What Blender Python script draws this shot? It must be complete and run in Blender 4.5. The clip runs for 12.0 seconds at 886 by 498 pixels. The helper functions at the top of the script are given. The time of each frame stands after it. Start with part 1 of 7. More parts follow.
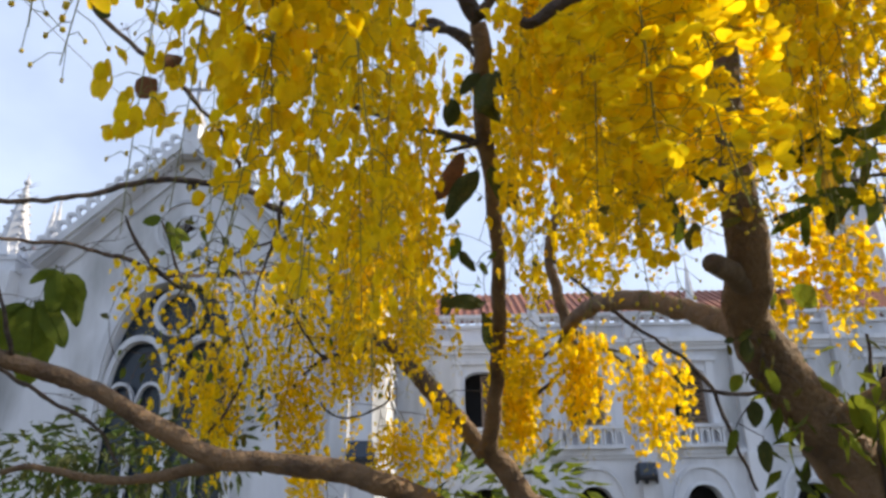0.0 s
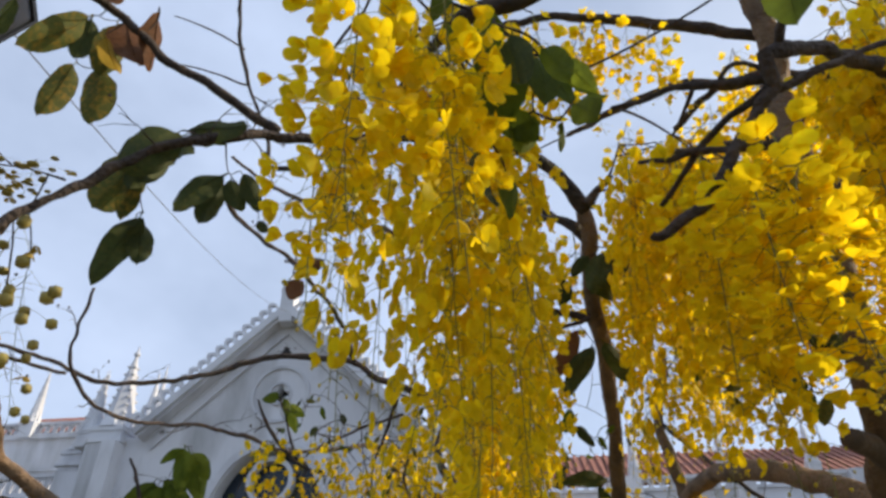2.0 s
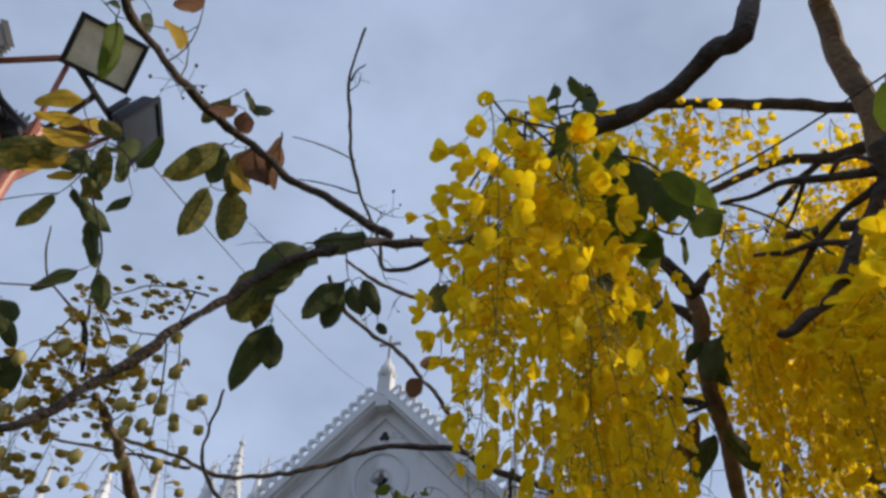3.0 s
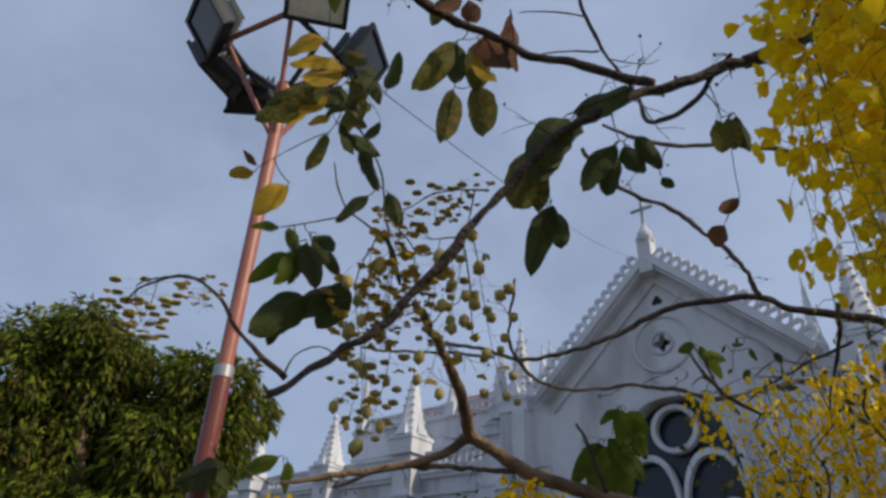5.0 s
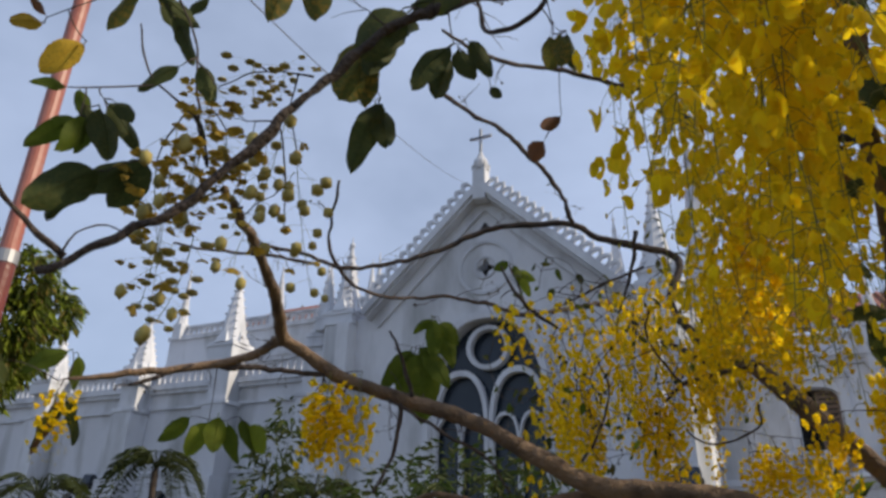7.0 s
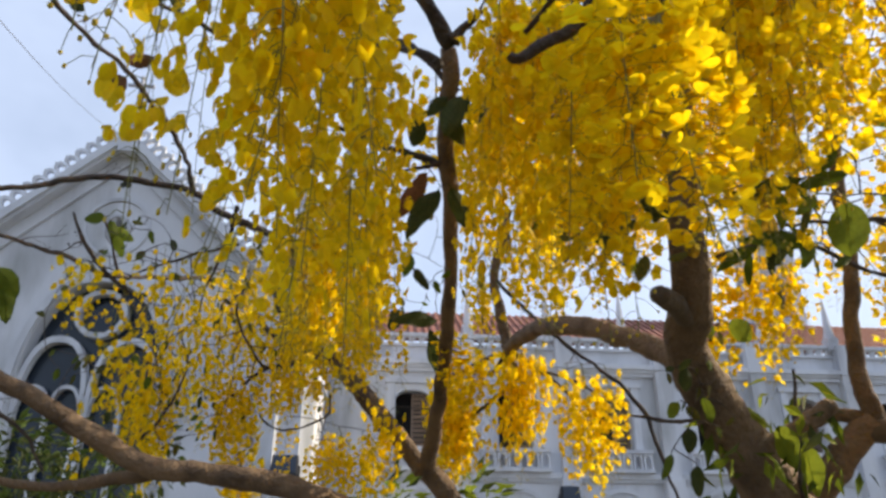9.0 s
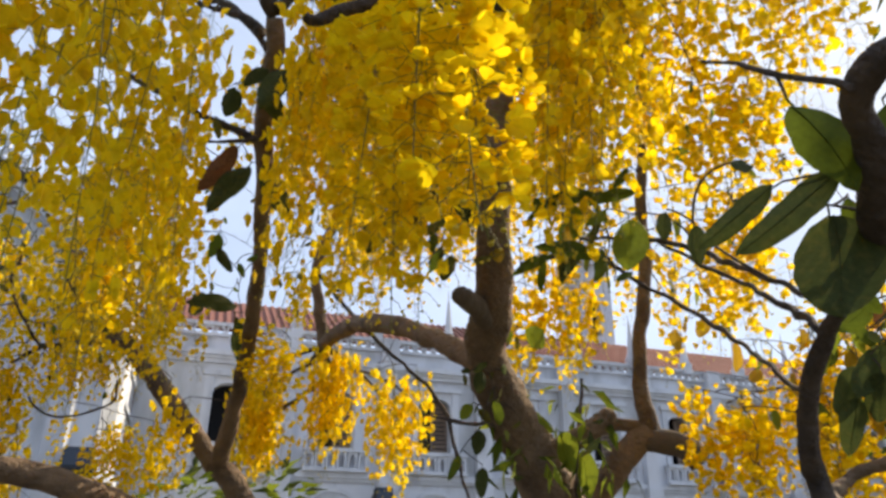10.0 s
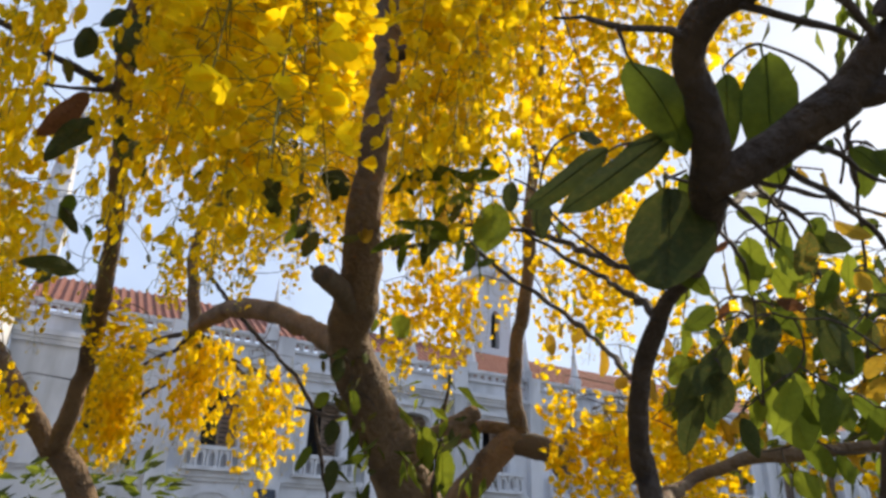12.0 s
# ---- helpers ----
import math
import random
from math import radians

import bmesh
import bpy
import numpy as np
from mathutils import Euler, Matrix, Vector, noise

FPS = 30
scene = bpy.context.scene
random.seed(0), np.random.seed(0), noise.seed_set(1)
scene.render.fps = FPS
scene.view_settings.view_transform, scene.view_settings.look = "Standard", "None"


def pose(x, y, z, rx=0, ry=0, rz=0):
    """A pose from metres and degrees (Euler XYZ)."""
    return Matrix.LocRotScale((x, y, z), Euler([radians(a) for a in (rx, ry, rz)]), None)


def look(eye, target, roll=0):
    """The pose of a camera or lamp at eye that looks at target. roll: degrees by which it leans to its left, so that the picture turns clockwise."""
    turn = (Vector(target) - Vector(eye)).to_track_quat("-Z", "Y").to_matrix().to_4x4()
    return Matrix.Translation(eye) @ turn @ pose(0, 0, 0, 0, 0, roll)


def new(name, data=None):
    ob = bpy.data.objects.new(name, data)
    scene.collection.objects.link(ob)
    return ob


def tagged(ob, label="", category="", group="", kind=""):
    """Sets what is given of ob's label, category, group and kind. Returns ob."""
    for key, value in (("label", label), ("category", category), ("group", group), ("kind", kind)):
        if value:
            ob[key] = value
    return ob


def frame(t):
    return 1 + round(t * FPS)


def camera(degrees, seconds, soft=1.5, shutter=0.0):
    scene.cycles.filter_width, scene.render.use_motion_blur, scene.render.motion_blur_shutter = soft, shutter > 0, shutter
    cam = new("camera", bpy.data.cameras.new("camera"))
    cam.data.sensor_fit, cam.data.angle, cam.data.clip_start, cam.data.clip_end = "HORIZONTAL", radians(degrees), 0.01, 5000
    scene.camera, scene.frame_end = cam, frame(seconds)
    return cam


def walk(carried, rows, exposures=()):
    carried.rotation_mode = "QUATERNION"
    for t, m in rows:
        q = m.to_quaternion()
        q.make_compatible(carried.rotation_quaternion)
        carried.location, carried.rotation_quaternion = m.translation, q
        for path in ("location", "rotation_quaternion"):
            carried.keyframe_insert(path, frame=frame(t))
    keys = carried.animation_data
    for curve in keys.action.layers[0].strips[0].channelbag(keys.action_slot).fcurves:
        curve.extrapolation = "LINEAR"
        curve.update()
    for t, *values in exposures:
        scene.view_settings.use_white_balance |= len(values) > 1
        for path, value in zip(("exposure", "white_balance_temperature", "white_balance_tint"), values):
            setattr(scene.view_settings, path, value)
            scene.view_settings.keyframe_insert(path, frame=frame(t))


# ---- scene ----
cam = camera(65.40, 12.0, soft=3.0)
# seconds, x, y, z, yaw to the left, pitch up, lean of the picture
ROWS = [
    (0, 0.000, 0.000, 1.700, -0.00, 21.75, -1.10),
    (0.5, -0.025, -0.054, 1.718, 4.28, 24.47, -1.28),
    (1, -0.024, -0.088, 1.709, 6.75, 27.92, 0.20),
    (1.5, -0.051, -0.099, 1.714, 6.27, 31.29, 1.15),
    (2, -0.088, -0.133, 1.713, 7.77, 34.74, 0.28),
    (2.5, -0.103, -0.161, 1.713, 10.22, 38.55, 1.46),
    (3, -0.128, -0.229, 1.710, 17.34, 40.96, 3.21),
    (3.5, -0.150, -0.256, 1.709, 27.37, 39.11, 5.43),
    (3.7, -0.155, -0.265, 1.710, 32.11, 38.53, 6.05),
    (4.1, -0.175, -0.265, 1.711, 38.44, 36.61, 6.48),
    (4.5, -0.209, -0.248, 1.715, 41.10, 33.92, 5.24),
    (4.9, -0.241, -0.226, 1.717, 40.89, 30.93, 3.42),
    (5.3, -0.253, -0.210, 1.715, 38.63, 28.10, 2.09),
    (5.5, -0.252, -0.197, 1.706, 36.68, 27.03, 1.85),
    (6, -0.244, -0.172, 1.701, 33.33, 23.56, 0.84),
    (6.5, -0.250, -0.147, 1.701, 29.07, 23.38, 0.54),
    (6.7, -0.248, -0.146, 1.698, 27.74, 23.73, 1.06),
    (7.1, -0.238, -0.136, 1.697, 24.22, 23.76, 1.10),
    (7.5, -0.210, -0.123, 1.697, 19.89, 23.67, 1.00),
    (7.9, -0.177, -0.108, 1.696, 14.46, 23.52, 0.81),
    (8.3, -0.146, -0.091, 1.695, 7.67, 23.37, 0.60),
    (8.5, -0.129, -0.075, 1.686, 3.92, 23.63, -0.03),
    (9, -0.058, -0.030, 1.690, -5.56, 23.14, 0.25),
    (9.5, -0.013, -0.001, 1.693, -13.05, 23.09, 0.15),
    (10, 0.042, 0.018, 1.689, -19.86, 23.25, 0.33),
    (10.5, 0.101, 0.023, 1.681, -25.65, 23.36, 0.86),
    (11, 0.141, 0.026, 1.682, -30.71, 23.91, 0.97),
    (11.5, 0.155, 0.031, 1.678, -31.59, 23.72, 1.58),
    (12, 0.179, 0.069, 1.666, -28.13, 23.92, 1.75),
]
walk(cam, [(t, pose(x, y, z, 90 + pitch, 0, yaw) @ pose(0, 0, 0, 0, 0, lean)) for t, x, y, z, yaw, pitch, lean in ROWS],
     exposures=((0, 0.55, 6850, 10), (1, 0.45, 6850, 10), (2.5, 0.12, 6750, 9), (3.7, -0.38, 6450, 10), (5.3, -0.48, 6450, 10), (6.7, -0.25, 6500, 11), (8.3, 0.28, 6850, 10), (9.5, 0.5, 6900, 10), (11, 0.42, 6850, 10), (12, 0.40, 6850, 10)))
# ---- end of path ----
# sun low behind the church, to the right of the first view; thin bright sky
SUN_AZ, SUN_EL = 76.0, 34.0
world = bpy.data.worlds.new("world")
scene.world = world
world.use_nodes = True
wn, wl = world.node_tree.nodes, world.node_tree.links
sky = wn.new("ShaderNodeTexSky")
sky.sky_type, sky.sun_disc = "NISHITA", False
sky.sun_elevation, sky.sun_rotation = radians(SUN_EL), radians(SUN_AZ)
sky.air_density, sky.dust_density, sky.ozone_density = 1.0, 0.5, 2.5
# thin cloud veil over the sky
w_co = wn.new("ShaderNodeTexCoord")
w_map = wn.new("ShaderNodeMapping")
w_map.inputs["Scale"].default_value = (1.2, 1.2, 1.8)
w_noise = wn.new("ShaderNodeTexNoise")
w_noise.inputs["Scale"].default_value, w_noise.inputs["Detail"].default_value, w_noise.inputs["Roughness"].default_value = 1.6, 5.0, 0.55
w_ramp = wn.new("ShaderNodeValToRGB")
w_ramp.color_ramp.elements[0].position, w_ramp.color_ramp.elements[1].position = 0.32, 0.72
w_ramp.color_ramp.elements[0].color, w_ramp.color_ramp.elements[1].color = (0.45,) * 3 + (1,), (0.88,) * 3 + (1,)
w_mix = wn.new("ShaderNodeMixRGB")
w_glow = wn.new("ShaderNodeVectorMath")
w_glow.operation = "DOT_PRODUCT"
w_glow.inputs[1].default_value = (math.sin(radians(SUN_AZ)) * math.cos(radians(SUN_EL)), math.cos(radians(SUN_AZ)) * math.cos(radians(SUN_EL)), math.sin(radians(SUN_EL)))
w_pow = wn.new("ShaderNodeMath")
w_pow.operation = "POWER"
w_pow.use_clamp = True
w_pow.inputs[1].default_value = 5.0
w_veil = wn.new("ShaderNodeMixRGB")
w_veil.inputs[1].default_value = (6.6, 8.0, 11.0, 1)
w_veil.inputs[2].default_value = (10.4, 11.0, 12.0, 1)
wl.new(w_co.outputs["Generated"], w_glow.inputs[0])
wl.new(w_glow.outputs["Value"], w_pow.inputs[0])
wl.new(w_pow.outputs["Value"], w_veil.inputs[0])
wl.new(w_veil.outputs["Color"], w_mix.inputs[2])
wl.new(w_co.outputs["Generated"], w_map.inputs["Vector"])
wl.new(w_map.outputs["Vector"], w_noise.inputs["Vector"])
wl.new(w_noise.outputs["Fac"], w_ramp.inputs["Fac"])
wl.new(w_ramp.outputs["Color"], w_mix.inputs[0])
wl.new(sky.outputs["Color"], w_mix.inputs[1])
wl.new(w_mix.outputs["Color"], wn["Background"].inputs["Color"])
wn["Background"].inputs["Strength"].default_value = 0.091
sun = new("sun", bpy.data.lights.new("sun", "SUN"))
sun.data.energy, sun.data.angle, sun.data.color = 4.6, radians(0.6), (1.0, 0.86, 0.66)
saz, sel = radians(SUN_AZ), radians(SUN_EL)
sun_dir = Vector((math.sin(saz) * math.cos(sel), math.cos(saz) * math.cos(sel), math.sin(sel)))
sun.matrix_world = look(sun_dir * 60, (0, 0, 0))


# ---- materials ----
def material(name, colour, rough=0.6, metal=0.0, tone=0.25, scale=8.0, detail_scale=60.0, bump=0.15, bump_scale=40.0, per="object", stain=None, stain_amount=0.0, stain_scale=1.2, through_light=0.0, stretch=(1, 1, 1), gloss=0.4):
    """A surface with two scales of variation in tone, fine relief, and stains of their own shape."""
    m = bpy.data.materials.new(name)
    m.use_nodes = True
    nodes, links = m.node_tree.nodes, m.node_tree.links
    b = nodes["Principled BSDF"]
    b.inputs["Roughness"].default_value, b.inputs["Metallic"].default_value = rough, metal
    b.inputs["Specular IOR Level"].default_value = gloss
    co = nodes.new("ShaderNodeTexCoord")
    mp = nodes.new("ShaderNodeMapping")
    mp.inputs["Scale"].default_value = stretch
    links.new(co.outputs["Object"], mp.inputs["Vector"])

    def noise_at(s, d=4.0):
        n = nodes.new("ShaderNodeTexNoise")
        n.inputs["Scale"].default_value, n.inputs["Detail"].default_value = s, d
        links.new(mp.outputs["Vector"], n.inputs["Vector"])
        return n.outputs["Fac"]

    def calc(op, a, c):
        n = nodes.new("ShaderNodeMath")
        n.operation = op
        for k, v in enumerate((a, c)):
            if isinstance(v, (int, float)):
                n.inputs[k].default_value = v
            else:
                links.new(v, n.inputs[k])
        return n.outputs[0]

    big, small = noise_at(scale), noise_at(detail_scale)
    value = calc("ADD", calc("MULTIPLY", calc("SUBTRACT", big, 0.5), tone * 2), calc("MULTIPLY", calc("SUBTRACT", small, 0.5), tone))
    if per == "object":
        info = nodes.new("ShaderNodeObjectInfo").outputs["Random"]
    else:
        info = nodes.new("ShaderNodeNewGeometry").outputs["Random Per Island"]
    value = calc("ADD", calc("ADD", value, calc("MULTIPLY", calc("SUBTRACT", info, 0.5), tone)), 1.0)
    mul = nodes.new("ShaderNodeMixRGB")
    mul.blend_type = "MULTIPLY"
    mul.inputs[0].default_value = 1.0
    mul.inputs[1].default_value = (*colour, 1)
    links.new(value, mul.inputs[2])
    out = mul.outputs[0]
    if stain:
        sr = nodes.new("ShaderNodeValToRGB")
        sr.color_ramp.elements[0].position, sr.color_ramp.elements[1].position = 0.48, 0.72
        links.new(noise_at(stain_scale, 6.0), sr.inputs["Fac"])
        mx = nodes.new("ShaderNodeMixRGB")
        links.new(calc("MULTIPLY", sr.outputs["Color"], stain_amount), mx.inputs[0])
        links.new(out, mx.inputs[1])
        mx.inputs[2].default_value = (*stain, 1)
        out = mx.outputs[0]
    links.new(out, b.inputs["Base Color"])
    if bump:
        bp = nodes.new("ShaderNodeBump")
        bp.inputs["Strength"].default_value, bp.inputs["Distance"].default_value = bump, 0.02
        links.new(noise_at(bump_scale, 6.0), bp.inputs["Height"])
        links.new(bp.outputs["Normal"], b.inputs["Normal"])
    if through_light:
        tr = nodes.new("ShaderNodeBsdfTranslucent")
        links.new(out, tr.inputs["Color"])
        ms = nodes.new("ShaderNodeMixShader")
        ms.inputs[0].default_value = through_light
        links.new(b.outputs[0], ms.inputs[1])
        links.new(tr.outputs[0], ms.inputs[2])
        links.new(ms.outputs[0], nodes["Material Output"].inputs["Surface"])
    return m


petal = material("petal", (0.94, 0.705, 0.014), 0.55, tone=0.34, scale=30, detail_scale=200, bump=0.1, bump_scale=150, per="island", stain=(0.88, 0.55, 0.010), stain_amount=0.3, stain_scale=14, through_light=0.62, gloss=0.2)
petal_old = material("petal_old", (0.48, 0.33, 0.05), 0.6, tone=0.35, scale=30, bump=0.1, per="island", stain=(0.25, 0.17, 0.04), stain_amount=0.5, stain_scale=40, through_light=0.4)
bud = material("bud", (0.62, 0.48, 0.03), 0.5, tone=0.3, scale=40, bump=0.05, per="island", through_light=0.2)
bud_dry = material("bud_dry", (0.36, 0.30, 0.085), 0.6, tone=0.4, scale=40, bump=0.1, per="island")
stalk_green = material("stalk_green", (0.15, 0.16, 0.03), 0.55, tone=0.3, scale=20, bump=0.1, per="island")
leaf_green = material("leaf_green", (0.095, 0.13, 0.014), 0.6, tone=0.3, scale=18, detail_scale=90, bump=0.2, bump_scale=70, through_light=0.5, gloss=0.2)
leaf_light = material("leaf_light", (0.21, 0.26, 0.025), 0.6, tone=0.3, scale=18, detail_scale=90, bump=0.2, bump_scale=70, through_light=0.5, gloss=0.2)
leaf_dark = material("leaf_dark", (0.05, 0.066, 0.018), 0.6, tone=0.4, scale=18, detail_scale=90, bump=0.2, bump_scale=70, stain=(0.13, 0.12, 0.03), stain_amount=0.45, stain_scale=16, through_light=0.35, gloss=0.2)
leaf_far = material("leaf_far", (0.06, 0.092, 0.02), 0.7, tone=0.5, scale=3, bump=0, per="island", through_light=0.35, gloss=0.1)
leaf_old = material("leaf_old", (0.10, 0.11, 0.025), 0.6, tone=0.4, scale=20, detail_scale=90, bump=0.25, bump_scale=60, stain=(0.33, 0.20, 0.03), stain_amount=0.8, stain_scale=14, through_light=0.4, gloss=0.2)
leaf_brown = material("leaf_brown", (0.16, 0.07, 0.03), 0.6, tone=0.4, scale=20, detail_scale=90, bump=0.3, bump_scale=60, stain=(0.05, 0.03, 0.015), stain_amount=0.6, stain_scale=18, through_light=0.3, gloss=0.2)
leaf_yellow = material("leaf_yellow", (0.52, 0.33, 0.03), 0.6, tone=0.3, scale=20, detail_scale=90, bump=0.25, bump_scale=60, stain=(0.12, 0.10, 0.02), stain_amount=0.6, stain_scale=20, through_light=0.45, gloss=0.2)
bark = material("bark", (0.19, 0.128, 0.08), 0.85, tone=0.35, scale=5, detail_scale=45, bump=1.0, bump_scale=55, stain=(0.05, 0.036, 0.03), stain_amount=0.9, stain_scale=7)
bark_dark = material("bark_dark", (0.060, 0.046, 0.040), 0.85, tone=0.6, scale=14, detail_scale=110, bump=1.0, bump_scale=75, stain=(0.20, 0.145, 0.105), stain_amount=0.35, stain_scale=16)
cut_wood = material("cut_wood", (0.10, 0.075, 0.055), 0.85, tone=0.35, scale=25, bump=0.4, bump_scale=60)
plaster = material("plaster", (0.60, 0.615, 0.65), 0.85, tone=0.12, scale=0.5, detail_scale=9, bump=0.12, bump_scale=25, stain=(0.29, 0.30, 0.30), stain_amount=0.8, stain_scale=0.8, stretch=(1, 1, 0.3))
plaster_worn = material("plaster_worn", (0.62, 0.64, 0.68), 0.88, tone=0.10, scale=0.8, detail_scale=12, bump=0.25, bump_scale=18, stain=(0.30, 0.31, 0.34), stain_amount=0.7, stain_scale=0.9, stretch=(1, 1, 0.3))
plaster_grey = material("plaster_grey", (0.50, 0.52, 0.56), 0.88, tone=0.10, scale=0.8, detail_scale=12, bump=0.2, bump_scale=18, stain=(0.36, 0.37, 0.4), stain_amount=0.5, stain_scale=0.9)
roof_red = material("roof_red", (0.25, 0.105, 0.075), 0.8, tone=0.35, scale=2.0, detail_scale=14, bump=0.3, bump_scale=20)
dark_glass = material("dark_glass", (0.02, 0.03, 0.045), 0.15, tone=0.3, scale=1.5, bump=0.05)
# near-black for panels behind openings: the unlit interior's shade put into the colour
unlit_black = material("unlit_black", (0.03, 0.03, 0.032), 0.9, tone=0.3, scale=1.5, bump=0.1)
shutter_wood = material("shutter_wood", (0.22, 0.16, 0.12), 0.75, tone=0.3, scale=3, bump=0.2)
pole_red = material("pole_red", (0.34, 0.12, 0.09), 0.42, tone=0.2, scale=3, detail_scale=40, bump=0.15, bump_scale=60, stain=(0.42, 0.25, 0.2), stain_amount=0.5, stain_scale=5)
lamp_metal = material("lamp_metal", (0.035, 0.038, 0.045), 0.5, metal=0.4, tone=0.25, scale=10, bump=0.1)
lamp_glass = material("lamp_glass", (0.035, 0.04, 0.05), 0.12, tone=0.5, scale=6, bump=0.02)
# near-white, mostly matt lamp front: the reflector's shine put into the colour
lamp_shine = material("lamp_shine", (0.85, 0.88, 0.84), 0.35, metal=0.25, tone=0.35, scale=7, bump=0.9, bump_scale=6)
# pole red darkened for the glossy lower pipe: shade put into the colour
pole_red_shaded = material("pole_red_shaded", (0.15, 0.042, 0.035), 0.30, tone=0.25, scale=4, detail_scale=40, bump=0.12, bump_scale=50, stain=(0.22, 0.09, 0.07), stain_amount=0.5, stain_scale=7)
wire_dark = material("wire_dark", (0.12, 0.12, 0.13), 0.6, tone=0.1, scale=10, bump=0)
soil = material("soil", (0.10, 0.085, 0.06), 0.95, tone=0.3, scale=0.7, detail_scale=12, bump=0.6, bump_scale=9, stain=(0.06, 0.09, 0.03), stain_amount=0.7, stain_scale=0.5)
steel = material("steel", (0.35, 0.36, 0.38), 0.5, metal=0.6, tone=0.15, scale=5, bump=0.05)


# ---- making meshes ----
def mesh_ob(name, verts, faces, mat, parent=None, label="", smooth=False):
    me = bpy.data.meshes.new(name)
    me.from_pydata(verts, [], faces)
    me.materials.append(mat)
    if smooth:
        me.shade_smooth()
    ob = new(name, me)
    ob.parent = parent
    return tagged(ob, label)


def part(name, bm, mat, parent=None, label="", smooth=False):
    me = bpy.data.meshes.new(name)
    bm.to_mesh(me)
    bm.free()
    me.materials.append(mat)
    if smooth:
        me.shade_smooth()
    ob = new(name, me)
    ob.parent = parent
    return tagged(ob, label)


def thing(name, at, label, category, group="", kind=""):
    e = new(name)
    e.empty_display_size = 0.1
    e.location = at
    return tagged(e, label, category, group, kind)


def box_into(bm, x0, x1, y0, y1, z0, z1, bevel=0.0):
    r = bmesh.ops.create_cube(bm, size=1.0, matrix=Matrix.Translation(((x0 + x1) / 2, (y0 + y1) / 2, (z0 + z1) / 2)) @ Matrix.Diagonal((x1 - x0, y1 - y0, z1 - z0, 1)))
    if bevel:
        edges = list({e for v in r["verts"] for e in v.link_edges})
        bmesh.ops.bevel(bm, geom=edges, offset=bevel, segments=2, affect="EDGES", profile=0.6)


def prism_into(bm, outline, y0, y1):
    """A closed outline of (x, z), run from y0 to y1."""
    a = [bm.verts.new((x, y0, z)) for x, z in outline]
    b = [bm.verts.new((x, y1, z)) for x, z in outline]
    n = len(outline)
    bm.faces.new(a)
    bm.faces.new(b[::-1])
    for i in range(n):
        bm.faces.new((a[i], b[i], b[(i + 1) % n], a[(i + 1) % n]))
    bmesh.ops.recalc_face_normals(bm, faces=bm.faces)


def ring_into(bm, outer, inner, y0, y1):
    """A flat frame between two outlines of equal count, run from y0 to y1."""
    n = len(outer)
    rows = [[bm.verts.new((x, y, z)) for x, z in o] for y in (y0, y1) for o in (outer, inner)]
    of, inf, ob, inb = rows
    for i in range(n):
        j = (i + 1) % n
        for q in ((of[i], of[j], inf[j], inf[i]), (ob[j], ob[i], inb[i], inb[j]), (of[j], of[i], ob[i], ob[j]), (inf[i], inf[j], inb[j], inb[i])):
            bm.faces.new(q)


def arch_outline(cx, z0, w, z_spring, rise, n=8):
    """A pointed opening: foot z0, width w, springing height and rise above it."""
    pts = [(cx - w / 2, z0), (cx + w / 2, z0)]
    for k in range(n + 1):
        u = k / n
        pts.append((cx + w / 2 * math.cos(u * math.pi / 2) ** 0.8 if u < 1 else cx, z_spring + rise * math.sin(u * math.pi / 2) ** 1.05))
    for k in range(n - 1, -1, -1):
        u = k / n
        pts.append((cx - w / 2 * math.cos(u * math.pi / 2) ** 0.8, z_spring + rise * math.sin(u * math.pi / 2) ** 1.05))
    return pts


def circle(cx, cz, r, n=24):
    return [(cx + r * math.cos(2 * math.pi * k / n), cz + r * math.sin(2 * math.pi * k / n)) for k in range(n)]


def panel_with_holes(x0, x1, z0, z1, holes, y0, y1):
    """A wall slab with openings cut through it; holes are outlines."""
    bm = bmesh.new()
    edges = []
    for o in [[(x0, z0), (x1, z0), (x1, z1), (x0, z1)]] + holes:
        vs = [bm.verts.new((x, y0, z)) for x, z in o]
        edges += [bm.edges.new((vs[i], vs[(i + 1) % len(vs)])) for i in range(len(vs))]
    bmesh.ops.triangle_fill(bm, use_beauty=True, use_dissolve=False, edges=edges)
    r = bmesh.ops.extrude_face_region(bm, geom=list(bm.faces))
    bmesh.ops.translate(bm, vec=(0, y1 - y0, 0), verts=[g for g in r["geom"] if isinstance(g, bmesh.types.BMVert)])
    bmesh.ops.recalc_face_normals(bm, faces=bm.faces)
    return bm


def spline(points, step=0.06):
    """Smooth points (x, y, z, r) through the given ones."""
    p = [Vector(q) for q in points]
    p = [p[0] * 2 - p[1]] + p + [p[-1] * 2 - p[-2]]
    out = []
    for i in range(1, len(p) - 2):
        a, b, c, d = p[i - 1 : i + 3]
        n = max(2, int((c.xyz - b.xyz).length / step))
        for k in range(n):
            u = k / n
            out.append(0.5 * (2 * b + (c - a) * u + (2 * a - 5 * b + 4 * c - d) * u * u + (3 * b - a - 3 * c + d) * u**3))
    return out + [p[-2]]


